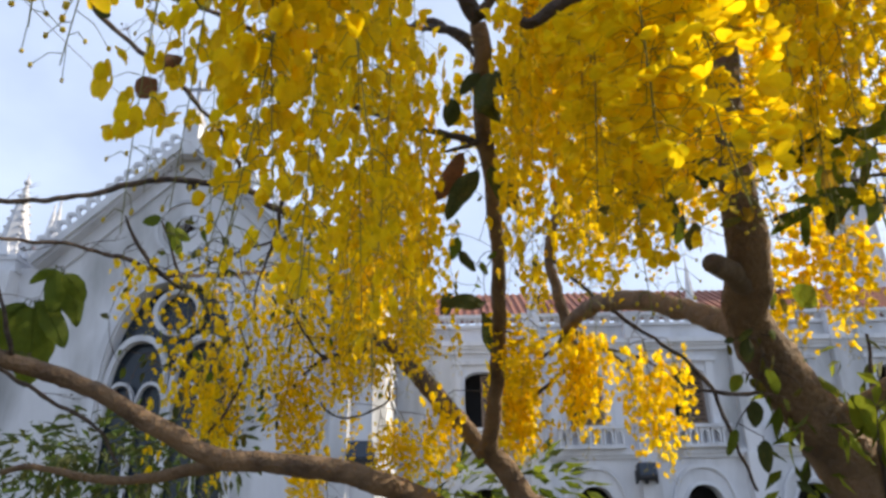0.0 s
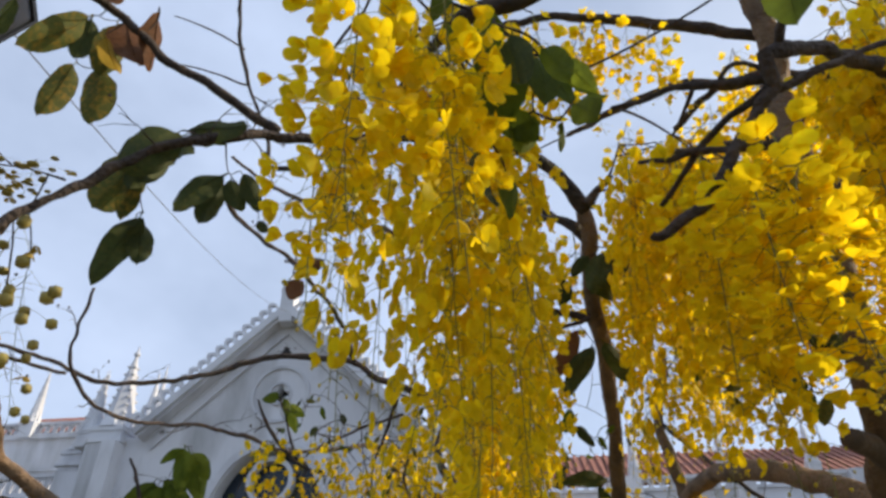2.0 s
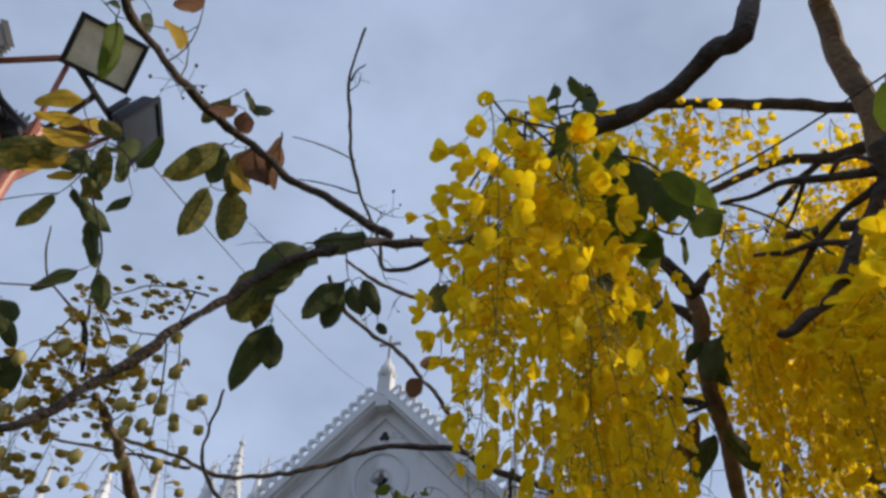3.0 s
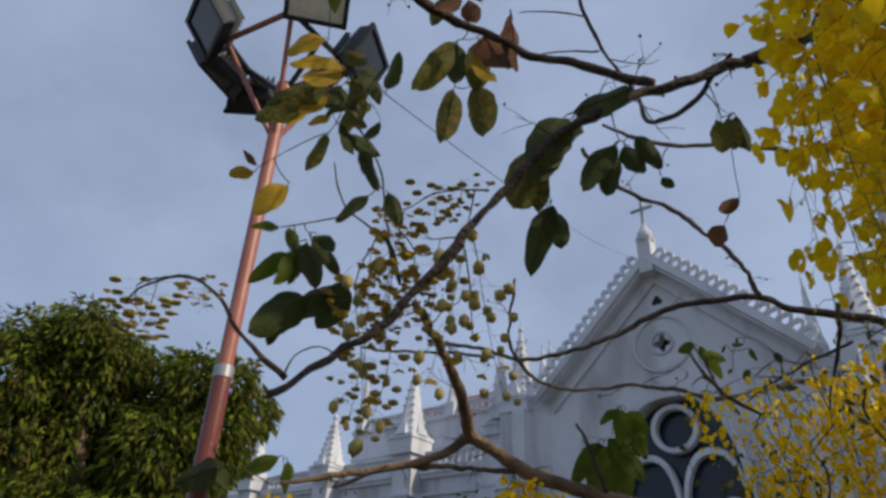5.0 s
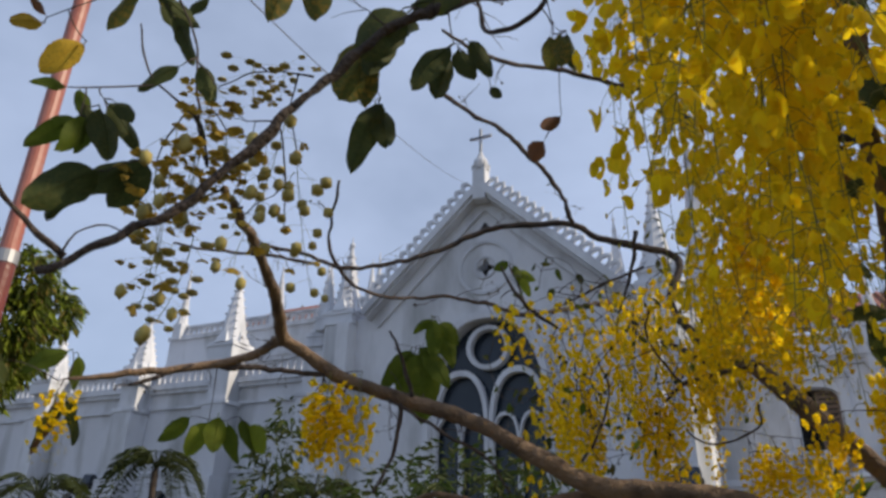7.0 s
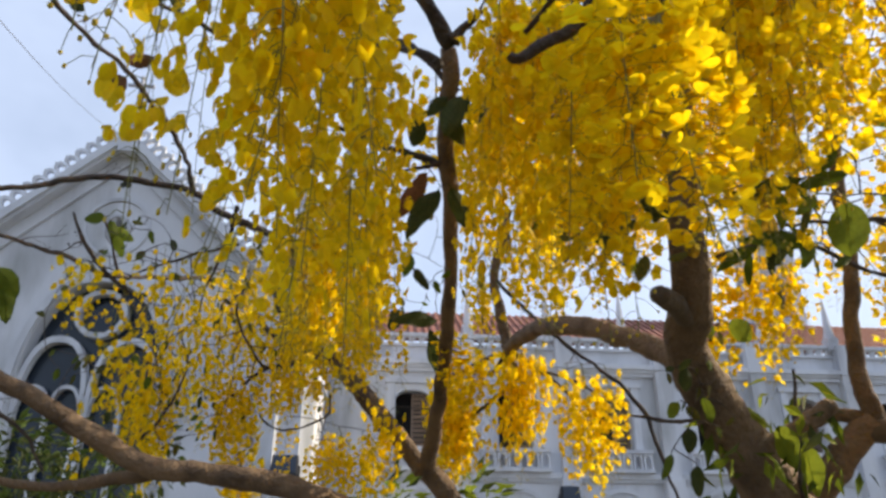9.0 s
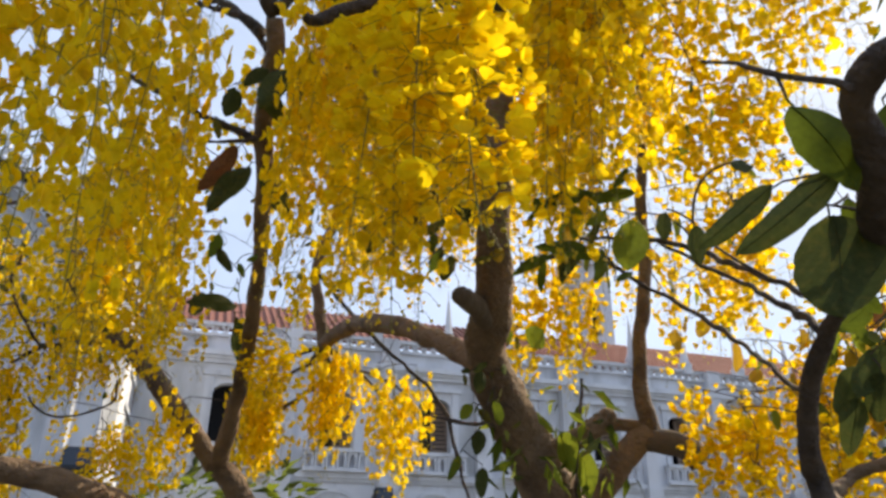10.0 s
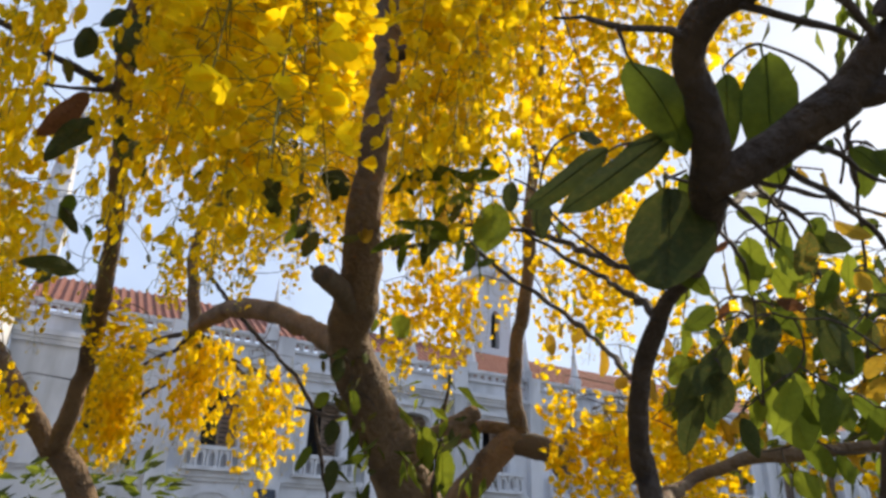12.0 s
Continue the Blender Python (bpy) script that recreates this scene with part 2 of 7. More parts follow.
def tube(points, sides=8, rough=0.10, step=0.06, seed=0, crook=1.0):
    """Vertices and faces of an uneven round limb along the points."""
    s = spline(points, step)
    verts, faces = [], []
    up = Vector((0.3, 0.5, 0.8)).normalized()
    for i, q in enumerate(s):
        d = (s[min(i + 1, len(s) - 1)].xyz - s[max(i - 1, 0)].xyz).normalized()
        u = d.cross(up).normalized()
        v = d.cross(u)
        r = max(q.w, 0.0015)
        wob = noise.noise_vector(q.xyz * 9 + Vector((seed, 0, 0))) * r * rough * 2.2 + noise.noise_vector(q.xyz * 17 + Vector((0, seed, 0))) * (min(0.010, 0.004 + 0.5 * r) if r < 0.016 else 0.0045) * crook
        for k in range(sides):
            a = 2 * math.pi * k / sides
            n = u * math.cos(a) + v * math.sin(a)
            bumpy = 1 + rough * noise.noise((q.xyz + n * r) * 22 + Vector((seed, 3, 0))) + rough * 1.3 * noise.noise((q.xyz + n * r * 0.5) * 7) + rough * 0.8 * noise.noise((q.xyz + n * r) * 48)
            verts.append(q.xyz + wob + n * r * bumpy)
    for i in range(len(s) - 1):
        for k in range(sides):
            a, b = i * sides + k, i * sides + (k + 1) % sides
            faces.append((a, b, b + sides, a + sides))
    faces.append(tuple(range(sides))[::-1])
    faces.append(tuple(range(len(verts) - sides, len(verts))))
    return verts, faces


limb_points = []  # (place, radius) along every limb, to join twigs to


def limb(tree, name, points, mat=None, label=""):
    big = max(q[3] for q in points)
    v, f = tube(points, 16 if big > 0.04 else 12 if big > 0.02 else 8 if big > 0.008 else 6, 0.12 if big > 0.02 else 0.24, step=0.018 if big < 0.06 else 0.025, seed=len(limb_points))
    base = Vector(tree.location)
    ob = mesh_ob(name, [q - base for q in v], f, mat or bark, tree, label, True)
    for q in spline(points, 0.08):
        limb_points.append((q.xyz.copy(), q.w, tree))
    return ob


# ---- ground ----
bm = bmesh.new()
bmesh.ops.create_grid(bm, x_segments=60, y_segments=60, size=400)
for v in bm.verts:
    v.co.z = 0.25 * noise.noise(v.co * 0.02) * min(1, v.co.length / 60) if v.co.length > 40 else 0.0
tagged(part("ground", bm, soil, None, smooth=True), "bare brown soil with patches of grass", "ground", kind="structure")

# ---- church ----
CX = -8.12 # axis of the gabled front
FY = 20.0  # plane of the gabled front
NY = 27.0  # plane of the long side walls


def pinnacle_mesh(half, base, tip, crockets=6):
    """A square shaft with gablets, a tapered spire with knobs along its edges, and a finial."""
    bm = bmesh.new()
    h = tip - base
    zs = base + h * 0.2
    box_into(bm, -half, half, -half, half, base, zs)
    box_into(bm, -half * 1.08, half * 1.08, -half * 1.08, half * 1.08, zs - 0.05 * h, zs - 0.02 * h)
    for sx, sy in ((1, 0), (-1, 0), (0, 1), (0, -1)):
        bmesh.ops.create_cone(bm, cap_ends=True, segments=4, radius1=half * 0.7, radius2=0.0, depth=h * 0.2, matrix=Matrix.Translation((sx * half * 0.62, sy * half * 0.62, zs + h * 0.09)) @ Matrix.Rotation(math.pi / 4, 4, "Z"))
    bmesh.ops.create_cone(bm, cap_ends=True, segments=8, radius1=half * 0.98, radius2=half * 0.08, depth=tip - zs - 0.1 * h, matrix=Matrix.Translation((0, 0, (tip - 0.1 * h + zs) / 2)))
    for k in range(crockets):
        u = (k + 0.7) / crockets * 0.86
        r, z = half * (0.95 - 0.88 * u), zs + (tip - 0.1 * h - zs) * u
        for a in range(4):
            t = a * math.pi / 2 + math.pi / 4
            bmesh.ops.create_icosphere(bm, subdivisions=1, radius=half * 0.16, matrix=Matrix.Translation((r * math.cos(t), r * math.sin(t), z)) @ Matrix.Diagonal((1, 1, 0.7, 1)))
    bmesh.ops.create_uvsphere(bm, u_segments=8, v_segments=6, radius=half * 0.2, matrix=Matrix.Translation((0, 0, tip - 0.09 * h)))
    bmesh.ops.create_cone(bm, cap_ends=True, segments=6, radius1=half * 0.1, radius2=0.01, depth=0.1 * h, matrix=Matrix.Translation((0, 0, tip - 0.05 * h)))
    return bm


def add_pinnacle(parent, x, y, base, tip, half, crockets=6):
    bm = pinnacle_mesh(half, base, tip, crockets)
    bmesh.ops.translate(bm, vec=(x, y, 0), verts=bm.verts)
    return part("pinnacle", bm, plaster_worn, parent, "white crocketed stone pinnacle with grey stains")


def stacked(name, parent, stages, ledges, label=""):
    """A part built of stages one on the other, each with its own ledge."""
    first = None
    for k, (boxes, kind) in enumerate(((stages, "stage"), (ledges, "ledge"))):
        for q in boxes:
            bm = bmesh.new()
            box_into(bm, *q, 0.015)
            ob = part(kind if first else name, bm, plaster_worn if k else plaster, first or parent, "" if first else label)
            first = first or ob
    return first


def column_into(bm, plan, z0, z1):
    """An upright column over the plan's corners."""
    lo, hi = [[bm.verts.new((x, y, z)) for x, y in plan] for z in (z0, z1)]
    bm.faces.new(lo)
    bm.faces.new(hi)
    for k in range(len(plan)):
        j = (k + 1) % len(plan)
        bm.faces.new((lo[k], lo[j], hi[j], hi[k]))
    bmesh.ops.recalc_face_normals(bm, faces=bm.faces)


church = thing("church", (0, 0, 0), "white plastered church with red roof and many pinnacles", "church")

# gabled front: wall with a great pointed window and a round opening
HALF, APEX = 6.2, 13.45
RAKE, EAVE = 4.35, 9.3  # half width and height at the feet of the gable
win = arch_outline(CX, 1.6, 3.8, 5.75, 3.0, 12)
bm = bmesh.new()
edges = []
outline = [(CX - HALF, 0), (CX + HALF, 0), (CX + HALF, EAVE), (CX + RAKE, EAVE), (CX, APEX), (CX - RAKE, EAVE), (CX - HALF, EAVE)]
quatre = [(CX + 0.24 * (1 + 0.28 * math.cos(4 * a)) * math.cos(a), 10.55 + 0.24 * (1 + 0.28 * math.cos(4 * a)) * math.sin(a)) for a in (2 * math.pi * k / 32 for k in range(32))]
for o in (outline, win, quatre):
    vs = [bm.verts.new((x, FY, z)) for x, z in o]
    edges += [bm.edges.new((vs[i], vs[(i + 1) % len(vs)])) for i in range(len(vs))]
bmesh.ops.triangle_fill(bm, use_beauty=True, edges=edges)
ext = bmesh.ops.extrude_face_region(bm, geom=list(bm.faces))
bmesh.ops.translate(bm, vec=(0, 0.7, 0), verts=[g for g in ext["geom"] if isinstance(g, bmesh.types.BMVert)])
bmesh.ops.recalc_face_normals(bm, faces=bm.faces)
part("gable_wall", bm, plaster, church, "white plastered gable wall with grey stains")
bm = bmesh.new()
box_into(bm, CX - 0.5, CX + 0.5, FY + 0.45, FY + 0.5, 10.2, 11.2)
part("round_opening", bm, unlit_black, church, "near-black panel for the unlit depth of the round opening")
# near-black discs on the wall face stand in for an unlit vent
bm = bmesh.new()
for dx, dz in ((0, 0.09), (-0.08, -0.04), (0.08, -0.04)):
    prism_into(bm, circle(CX + dx, 12.05 + dz, 0.10, 12), FY - 0.012 - 0.004 * dz, FY + 0.02)
part("trefoil_vent", bm, unlit_black, church, "small trefoil vent under the apex, near-black for its unlit depth")
bm = bmesh.new()
ring_into(bm, circle(CX, 10.55, 0.98, 32), circle(CX, 10.55, 0.88, 32), FY - 0.07, FY + 0.02)
ring_into(bm, circle(CX, 10.55, 0.4, 24), circle(CX, 10.55, 0.33, 24), FY - 0.06, FY + 0.02)
part("moulding", bm, plaster_worn, church)

window = new("window")
window.parent = church
tagged(window, "tall pointed window with white tracery and dark glass")
bm = bmesh.new()
prism_into(bm, arch_outline(CX, 1.6, 4.1, 5.75, 3.15, 12), FY + 0.50, FY + 0.54)
part("pane", bm, dark_glass, window, "dark blue glass")
bm = bmesh.new()
ring_into(bm, arch_outline(CX, 1.5, 4.3, 5.75, 3.25, 12), arch_outline(CX, 1.6, 3.9, 5.75, 3.0, 12), FY - 0.12, FY + 0.1)
part("window_frame", bm, plaster_worn, window)
bm = bmesh.new()
ring_into(bm, circle(CX, 7.84, 0.74, 32), circle(CX, 7.84, 0.59, 32), FY + 0.12, FY + 0.42)
part("tracery_ring", bm, plaster_worn, window)
for s in (-1, 1):
    cx = CX + s * 0.97
    bm = bmesh.new()
    ring_into(bm, arch_outline(cx, 1.6, 1.92, 5.4, 1.75, 8), arch_outline(cx, 1.7, 1.66, 5.4, 1.56, 8), FY + 0.14, FY + 0.42)
    part("lancet", bm, plaster_worn, window)
    bm = bmesh.new()
    ring_into(bm, arch_outline(cx - 0.44, 1.6, 0.88, 4.9, 0.85, 6), arch_outline(cx - 0.44, 1.7, 0.76, 4.9, 0.75, 6), FY + 0.2, FY + 0.4)
    ring_into(bm, arch_outline(cx + 0.44, 1.6, 0.88, 4.9, 0.85, 6), arch_outline(cx + 0.44, 1.7, 0.76, 4.9, 0.75, 6), FY + 0.2, FY + 0.4)
    part("mullion", bm, plaster_worn, window)

# raking eaves, with an openwork cresting of small arches on top
slope = math.atan2(APEX - EAVE, RAKE)
length = math.hypot(RAKE, APEX - EAVE)
for s in (-1, 1):
    turn = Matrix.Translation((CX, 0, APEX)) @ Matrix.Rotation(s * slope, 4, "Y")
    bm = bmesh.new()
    x0, x1 = (0, length + 0.05) if s > 0 else (-length - 0.05, 0)
    k = 0.005 * (s > 0)
    box_into(bm, x0, x1, FY - 0.62 - k, FY + 0.9, -0.08, 0.14 + k)
    bmesh.ops.transform(bm, matrix=turn, verts=bm.verts)
    eave = part("raking_eave", bm, plaster_worn, church, "raking eave with stepped white mouldings")
    for y0, z0, z1 in ((FY - 0.50 - k, -0.17 - k, -0.085), (FY - 0.10 - k, -0.55 - k, -0.175)):
        bm = bmesh.new()
        box_into(bm, x0, x1, y0, FY - 0.02, z0, z1)
        bmesh.ops.transform(bm, matrix=turn, verts=bm.verts)
        part("moulding", bm, plaster_worn, eave)
    bm = bmesh.new()
    ring_into(bm, [(-0.17, 0), (0.17, 0), (0.17, 0.30), (0.10, 0.40), (-0.10, 0.40), (-0.17, 0.30)], [(-0.09, 0.05), (0.09, 0.05), (0.11, 0.18), (0.04, 0.29), (-0.04, 0.29), (-0.11, 0.18)], -0.06, 0.06)
    bmesh.ops.create_cone(bm, cap_ends=True, segments=6, radius1=0.07, radius2=0.02, depth=0.10, matrix=Matrix.Translation((0, 0, 0.44)))
    me = bpy.data.meshes.new("cresting")
    bm.to_mesh(me)
    bm.free()
    me.materials.append(plaster_worn)
    for k in range(16):
        c = new("cresting", me)
        c.parent = church
        c.matrix_local = turn @ Matrix.Translation((s * (0.35 + k * 0.36), FY - 0.52, 0.135))

bm = bmesh.new()
box_into(bm, CX - 0.24, CX + 0.24, FY - 0.62, FY - 0.14, 12.9, 14.1, 0.03)
bmesh.ops.create_cone(bm, cap_ends=True, segments=8, radius1=0.30, radius2=0.36, depth=0.14, matrix=Matrix.Translation((CX, FY - 0.38, 14.16)))
bmesh.ops.create_uvsphere(bm, u_segments=12, v_segments=8, radius=0.27, matrix=Matrix.Translation((CX, FY - 0.38, 14.4)))
bmesh.ops.create_cone(bm, cap_ends=True, segments=8, radius1=0.2, radius2=0.05, depth=0.4, matrix=Matrix.Translation((CX, FY - 0.38, 14.7)))
part("apex_pedestal", bm, plaster_worn, church)
bm = bmesh.new()
box_into(bm, CX - 0.05, CX + 0.05, FY - 0.43, FY - 0.33, 14.75, 15.85, 0.012)
box_into(bm, CX - 0.42, CX + 0.42, FY - 0.43, FY - 0.33, 15.45, 15.54, 0.012)
part("cross", bm, steel, church, "slim grey metal cross")

# corner masses of the front, side walls and roof of the projecting arm
for s in (-1, 1):
    xs = CX + s * HALF
    first = None
    for z0, z1, out in ((0, 3.2, 0.75), (3.2, 6.6, 0.65), (6.6, 9.2, 0.55)):
        side, y0, ch = out - 0.45, FY - out + 0.2, 0.34
        plan = [(xs - s * 1.25, FY + 1.6), (xs - s * 1.25, y0), (xs + s * (side - ch), y0), (xs + s * side, y0 + ch), (xs + s * side, FY + 1.6)]
        for grow, za, zb in ((0.0, z0, z1), (0.05, z1 - 0.12, z1 + 0.02)):
            bm = bmesh.new()
            column_into(bm, [(x + (s * grow if k > 1 else -s * grow), y - (grow if 0 < k < 4 else 0)) for k, (x, y) in enumerate(plan)], za, zb)
            ob = part("ledge" if grow else "stage" if first else "corner_buttress", bm, plaster_worn if grow else plaster, first or church, "" if first else "stepped white corner buttress with chamfered edge")
            first = first or ob
        bm = bmesh.new()
        column_into(bm, [(xs - s * 1.28, FY + 0.3), (xs - s * 1.28, y0 - 0.22), (xs - s * 0.80, y0 - 0.22), (xs - s * 0.70, y0 - 0.10), (xs - s * 0.70, FY + 0.3)], z0, z1 - 0.14)
        part("pilaster", bm, plaster, first)
    bm = bmesh.new()
    a, b = sorted((xs - s * 0.7, xs))
    box_into(bm, a, b, FY + 0.72, NY, 0, 8.6)
    box_into(bm, a - 0.15, b + 0.15, FY + 1.7, NY, 8.6, 8.85)
    part("side_wall", bm, plaster, church)
    # string courses along the side wall
    for z in (1.2, 2.3, 3.4, 4.5, 5.6, 6.7):
        bm = bmesh.new()
        a, b = sorted((xs, xs + s * 0.09))
        box_into(bm, a, b, FY + 1.7, NY, z, z + 0.14)
        part("string_course", bm, plaster_worn, church)
    # cluster of pinnacles on the corner
    add_pinnacle(church, CX + s * 5.54, FY + 0.25, 8.9, 12.75, 0.55, 8)
    add_pinnacle(church, CX + s * 4.32, FY + 0.3, 9.0, 11.95, 0.26)
    if s < 0:
        add_pinnacle(church, CX - 6.42, FY + 0.3, 9.1, 11.9, 0.30)
    else:
        add_pinnacle(church, CX + 6.80, FY + 0.75, 8.6, 15.4, 0.44, 9)
bm = bmesh.new()
prism_into(bm, [(CX - HALF, EAVE - 1.9), (CX, APEX - 0.25), (CX + HALF, EAVE - 1.9), (CX + HALF, EAVE - 2.1), (CX - HALF, EAVE - 2.1)], FY + 0.75, 36)
part("roof", bm, roof_red, church)


def balustrade(parent, x0, x1, y, z, h=0.85, pitch=0.36):
    """A rail, a plinth and little round-headed openings between them."""
    bm = bmesh.new()
    box_into(bm, x0, x1, y - 0.14, y + 0.14, z, z + 0.12)
    box_into(bm, x0, x1, y - 0.16, y + 0.16, z + h - 0.14, z + h)
    part("rail", bm, plaster_worn, parent)
    n = max(1, int((x1 - x0) / pitch))
    me = baluster_mesh
    for k in range(n):
        b = new("baluster", me)
        b.parent = parent
        b.matrix_local = Matrix.Translation((x0 + (k + 0.5) * (x1 - x0) / n, y, z + 0.12)) @ Matrix.Diagonal((1, 1, (h - 0.26) / 0.6, 1))


bm = bmesh.new()
ring_into(bm, [(-0.18, 0), (0.18, 0), (0.18, 0.6), (0.06, 0.6), (-0.06, 0.6), (-0.18, 0.6)], [(-0.11, 0.03), (0.11, 0.03), (0.11, 0.36), (0.05, 0.50), (-0.05, 0.50), (-0.11, 0.36)], -0.07, 0.07)
baluster_mesh = bpy.data.meshes.new("baluster")
bm.to_mesh(baluster_mesh)
bm.free()
baluster_mesh.materials.append(plaster_worn)

# two-storey side wall: pointed arcade below, balconied windows above, red roof
BAY, FIRST, COUNT = 4.03, 5.45, 12
X0, X1 = CX + HALF + 0.02, 50.0
centres = [FIRST + BAY * (k - 1) for k in range(COUNT)]
holes = []
for c in centres:
    holes.append(arch_outline(c, 0.05, 1.6, 1.7, 1.2, 7))
    holes.append(arch_outline(c, 5.05, 1.35, 6.9, 0.35, 5))
bm = panel_with_holes(X0, X1, 0, 9.0, holes, NY, NY + 0.6)
part("arcade_wall", bm, plaster, church, "white two-storey side wall with pointed arches")
for out, z0, z1 in ((0.22, 3.98, 4.2), (0.12, 3.86, 3.98), (0.16, 7.95, 8.1), (0.34, 8.22, 8.42), (0.24, 8.1, 8.22)):
    bm = bmesh.new()
    box_into(bm, X0, X1, NY - out, NY + 0.1, z0, z1)
    part("cornice", bm, plaster_worn, church, "white moulded cornice")
balustrade(church, X0, 36, NY + 0.02, 8.98, 0.55, 0.4)
bm = bmesh.new()
box_into(bm, -0.28, 0.28, -0.01, 0.01, -0.065, 0.065)
bmesh.ops.rotate(bm, cent=(0, 0, 0), matrix=Matrix.Rotation(0.5, 3, "X"), verts=bm.verts)
slat_mesh = bpy.data.meshes.new("slat")
bm.to_mesh(slat_mesh)
bm.free()
slat_mesh.materials.append(shutter_wood)
for c in centres:
    bm = bmesh.new()
    ring_into(bm, arch_outline(c, 0.05, 2.5, 1.9, 1.75, 8), arch_outline(c, 0.05, 2.25, 1.9, 1.6, 8), NY - 0.1, NY + 0.02)
    ring_into(bm, arch_outline(c, 0.05, 1.8, 1.7, 1.32, 8), arch_outline(c, 0.05, 1.6, 1.7, 1.2, 8), NY - 0.06, NY + 0.05)
    part("arch_moulding", bm, plaster_worn, church)
    bm = bmesh.new()
    box_into(bm, c - 1.0, c - 0.72, NY - 0.08, NY + 0.05, 5.0, 7.5)
    box_into(bm, c + 0.72, c + 1.0, NY - 0.08, NY + 0.05, 5.0, 7.5)
    box_into(bm, c - 1.1, c + 1.1, NY - 0.14, NY + 0.05, 7.5, 7.68)
    part("window_surround", bm, plaster_worn, church)
    bm = bmesh.new()
    ring_into(bm, [(c - 0.03, 5.05), (c + 0.67, 5.05), (c + 0.67, 7.15), (c - 0.03, 7.15)], [(c + 0.04, 5.12), (c + 0.60, 5.12), (c + 0.60, 7.08), (c + 0.04, 7.08)], NY + 0.40, NY + 0.47)
    shutter = part("shutter", bm, shutter_wood, church, "half-open brown louvred shutter")
    for k in range(11):
        slat = new("slat", slat_mesh)
        slat.parent = shutter
        slat.matrix_local = Matrix.Translation((c + 0.32, NY + 0.435, 5.22 + k * 0.175))
    if -1 < c < 34:
        balustrade(church, c - 1.25, c + 1.25, NY - 0.3, 4.2)
# near-black wall and floor painted as the unlit gallery
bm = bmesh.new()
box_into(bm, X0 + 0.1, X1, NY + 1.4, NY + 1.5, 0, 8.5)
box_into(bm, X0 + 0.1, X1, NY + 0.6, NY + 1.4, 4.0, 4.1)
part("dark_gallery", bm, unlit_black, church, "near-black panels for the unlit gallery behind the arches")
for k in range(COUNT):
    x = FIRST - BAY / 2 + BAY * k
    stacked("pilaster", church, [(x - 0.36, x + 0.36, NY - 0.42, NY + 0.1, 0, 4.0), (x - 0.30, x + 0.30, NY - 0.34, NY + 0.1, 4.0, 8.2)], [(x - 0.34, x + 0.34, NY - 0.38, NY + 0.1, 8.2, 9.5)])
for x in (3.6, 6.87, 10.05, 13.1, 16.2, 19.25, 22.25, 25.4, 28.6, 31.8):
    add_pinnacle(church, x, NY - 0.05, 9.3, 12.0, 0.22, 5)
bm = bmesh.new()
prism_into(bm, [(0, 9.3), (0, 9.45), (4.4, 11.9), (4.4, 11.7)], X0, X1)
for v in bm.verts:
    v.co = Vector((v.co.y, NY + 0.3 + v.co.x, v.co.z))
part("roof", bm, roof_red, church, "red clay tile roof")
bm = bmesh.new()
for k in range(150):
    x = X0 + 0.2 + k * 0.33
    box_into(bm, x, x + 0.13, -0.02, 5.0, 0.0, 0.06)
bmesh.ops.transform(bm, matrix=Matrix.Translation((0, NY + 0.3, 9.46)) @ Matrix.Rotation(math.atan2(2.45, 4.4), 4, "X"), verts=bm.verts)
tagged(part("tile_ridge", bm, roof_red, church, "rows of red clay roof tiles"), kind="stuff")
# belfry behind the roof
bm = panel_with_holes(19.7, 21.8, 9, 16.6, [arch_outline(20.75, 12.4, 0.6, 14.0, 0.6, 5)], 31.9, 32.3)
box_into(bm, 19.7, 20.1, 32.3, 34.2, 9, 16.6)
box_into(bm, 21.4, 21.8, 32.3, 34.2, 9, 16.6)
box_into(bm, 19.5, 22.0, 31.7, 34.4, 16.6, 16.9)
box_into(bm, 19.55, 21.95, 31.75, 32.0, 11.7, 11.95)
part("belfry", bm, plaster, church, "white belfry with a lancet opening")
# near-black backing paints the unlit belfry
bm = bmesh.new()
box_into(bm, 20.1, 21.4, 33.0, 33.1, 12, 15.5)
part("belfry_opening", bm, unlit_black, church)
add_pinnacle(church, 19.9, 32.1, 16.8, 19.2, 0.2, 4)
add_pinnacle(church, 21.6, 32.1, 16.8, 19.2, 0.2, 4)
add_pinnacle(church, 20.75, 33.1, 16.8, 22.0, 0.8, 8)

# the other side wall, with buttresses and a high nave wall behind
L0, L1 = -70.0, CX - HALF
lows = [arch_outline(x, 1.2, 1.3, 3.2, 1.1, 7) for x in (-21.9, -28.4, -35.0, -42.3)]
bm = panel_with_holes(L0, L1, 0, 9.6, lows, NY, NY + 0.6)
part("aisle_wall", bm, plaster, church, "white aisle wall with buttresses")
bm = bmesh.new()
for x in (-21.9, -28.4, -35.0, -42.3):
    box_into(bm, x - 0.8, x + 0.8, NY + 0.45, NY + 0.5, 1.0, 4.5)
part("aisle_glass", bm, dark_glass, church)
for out, z0, z1 in ((0.30, 9.35, 9.6), (0.18, 9.15, 9.35), (0.14, 8.3, 8.42), (0.12, 5.0, 5.16)):
    bm = bmesh.new()
    box_into(bm, L0, L1, NY - out, NY + 0.1, z0, z1)
    part("cornice", bm, plaster_worn, church)
balustrade(church, -52, L1, NY + 0.05, 9.6, 0.9, 0.42)
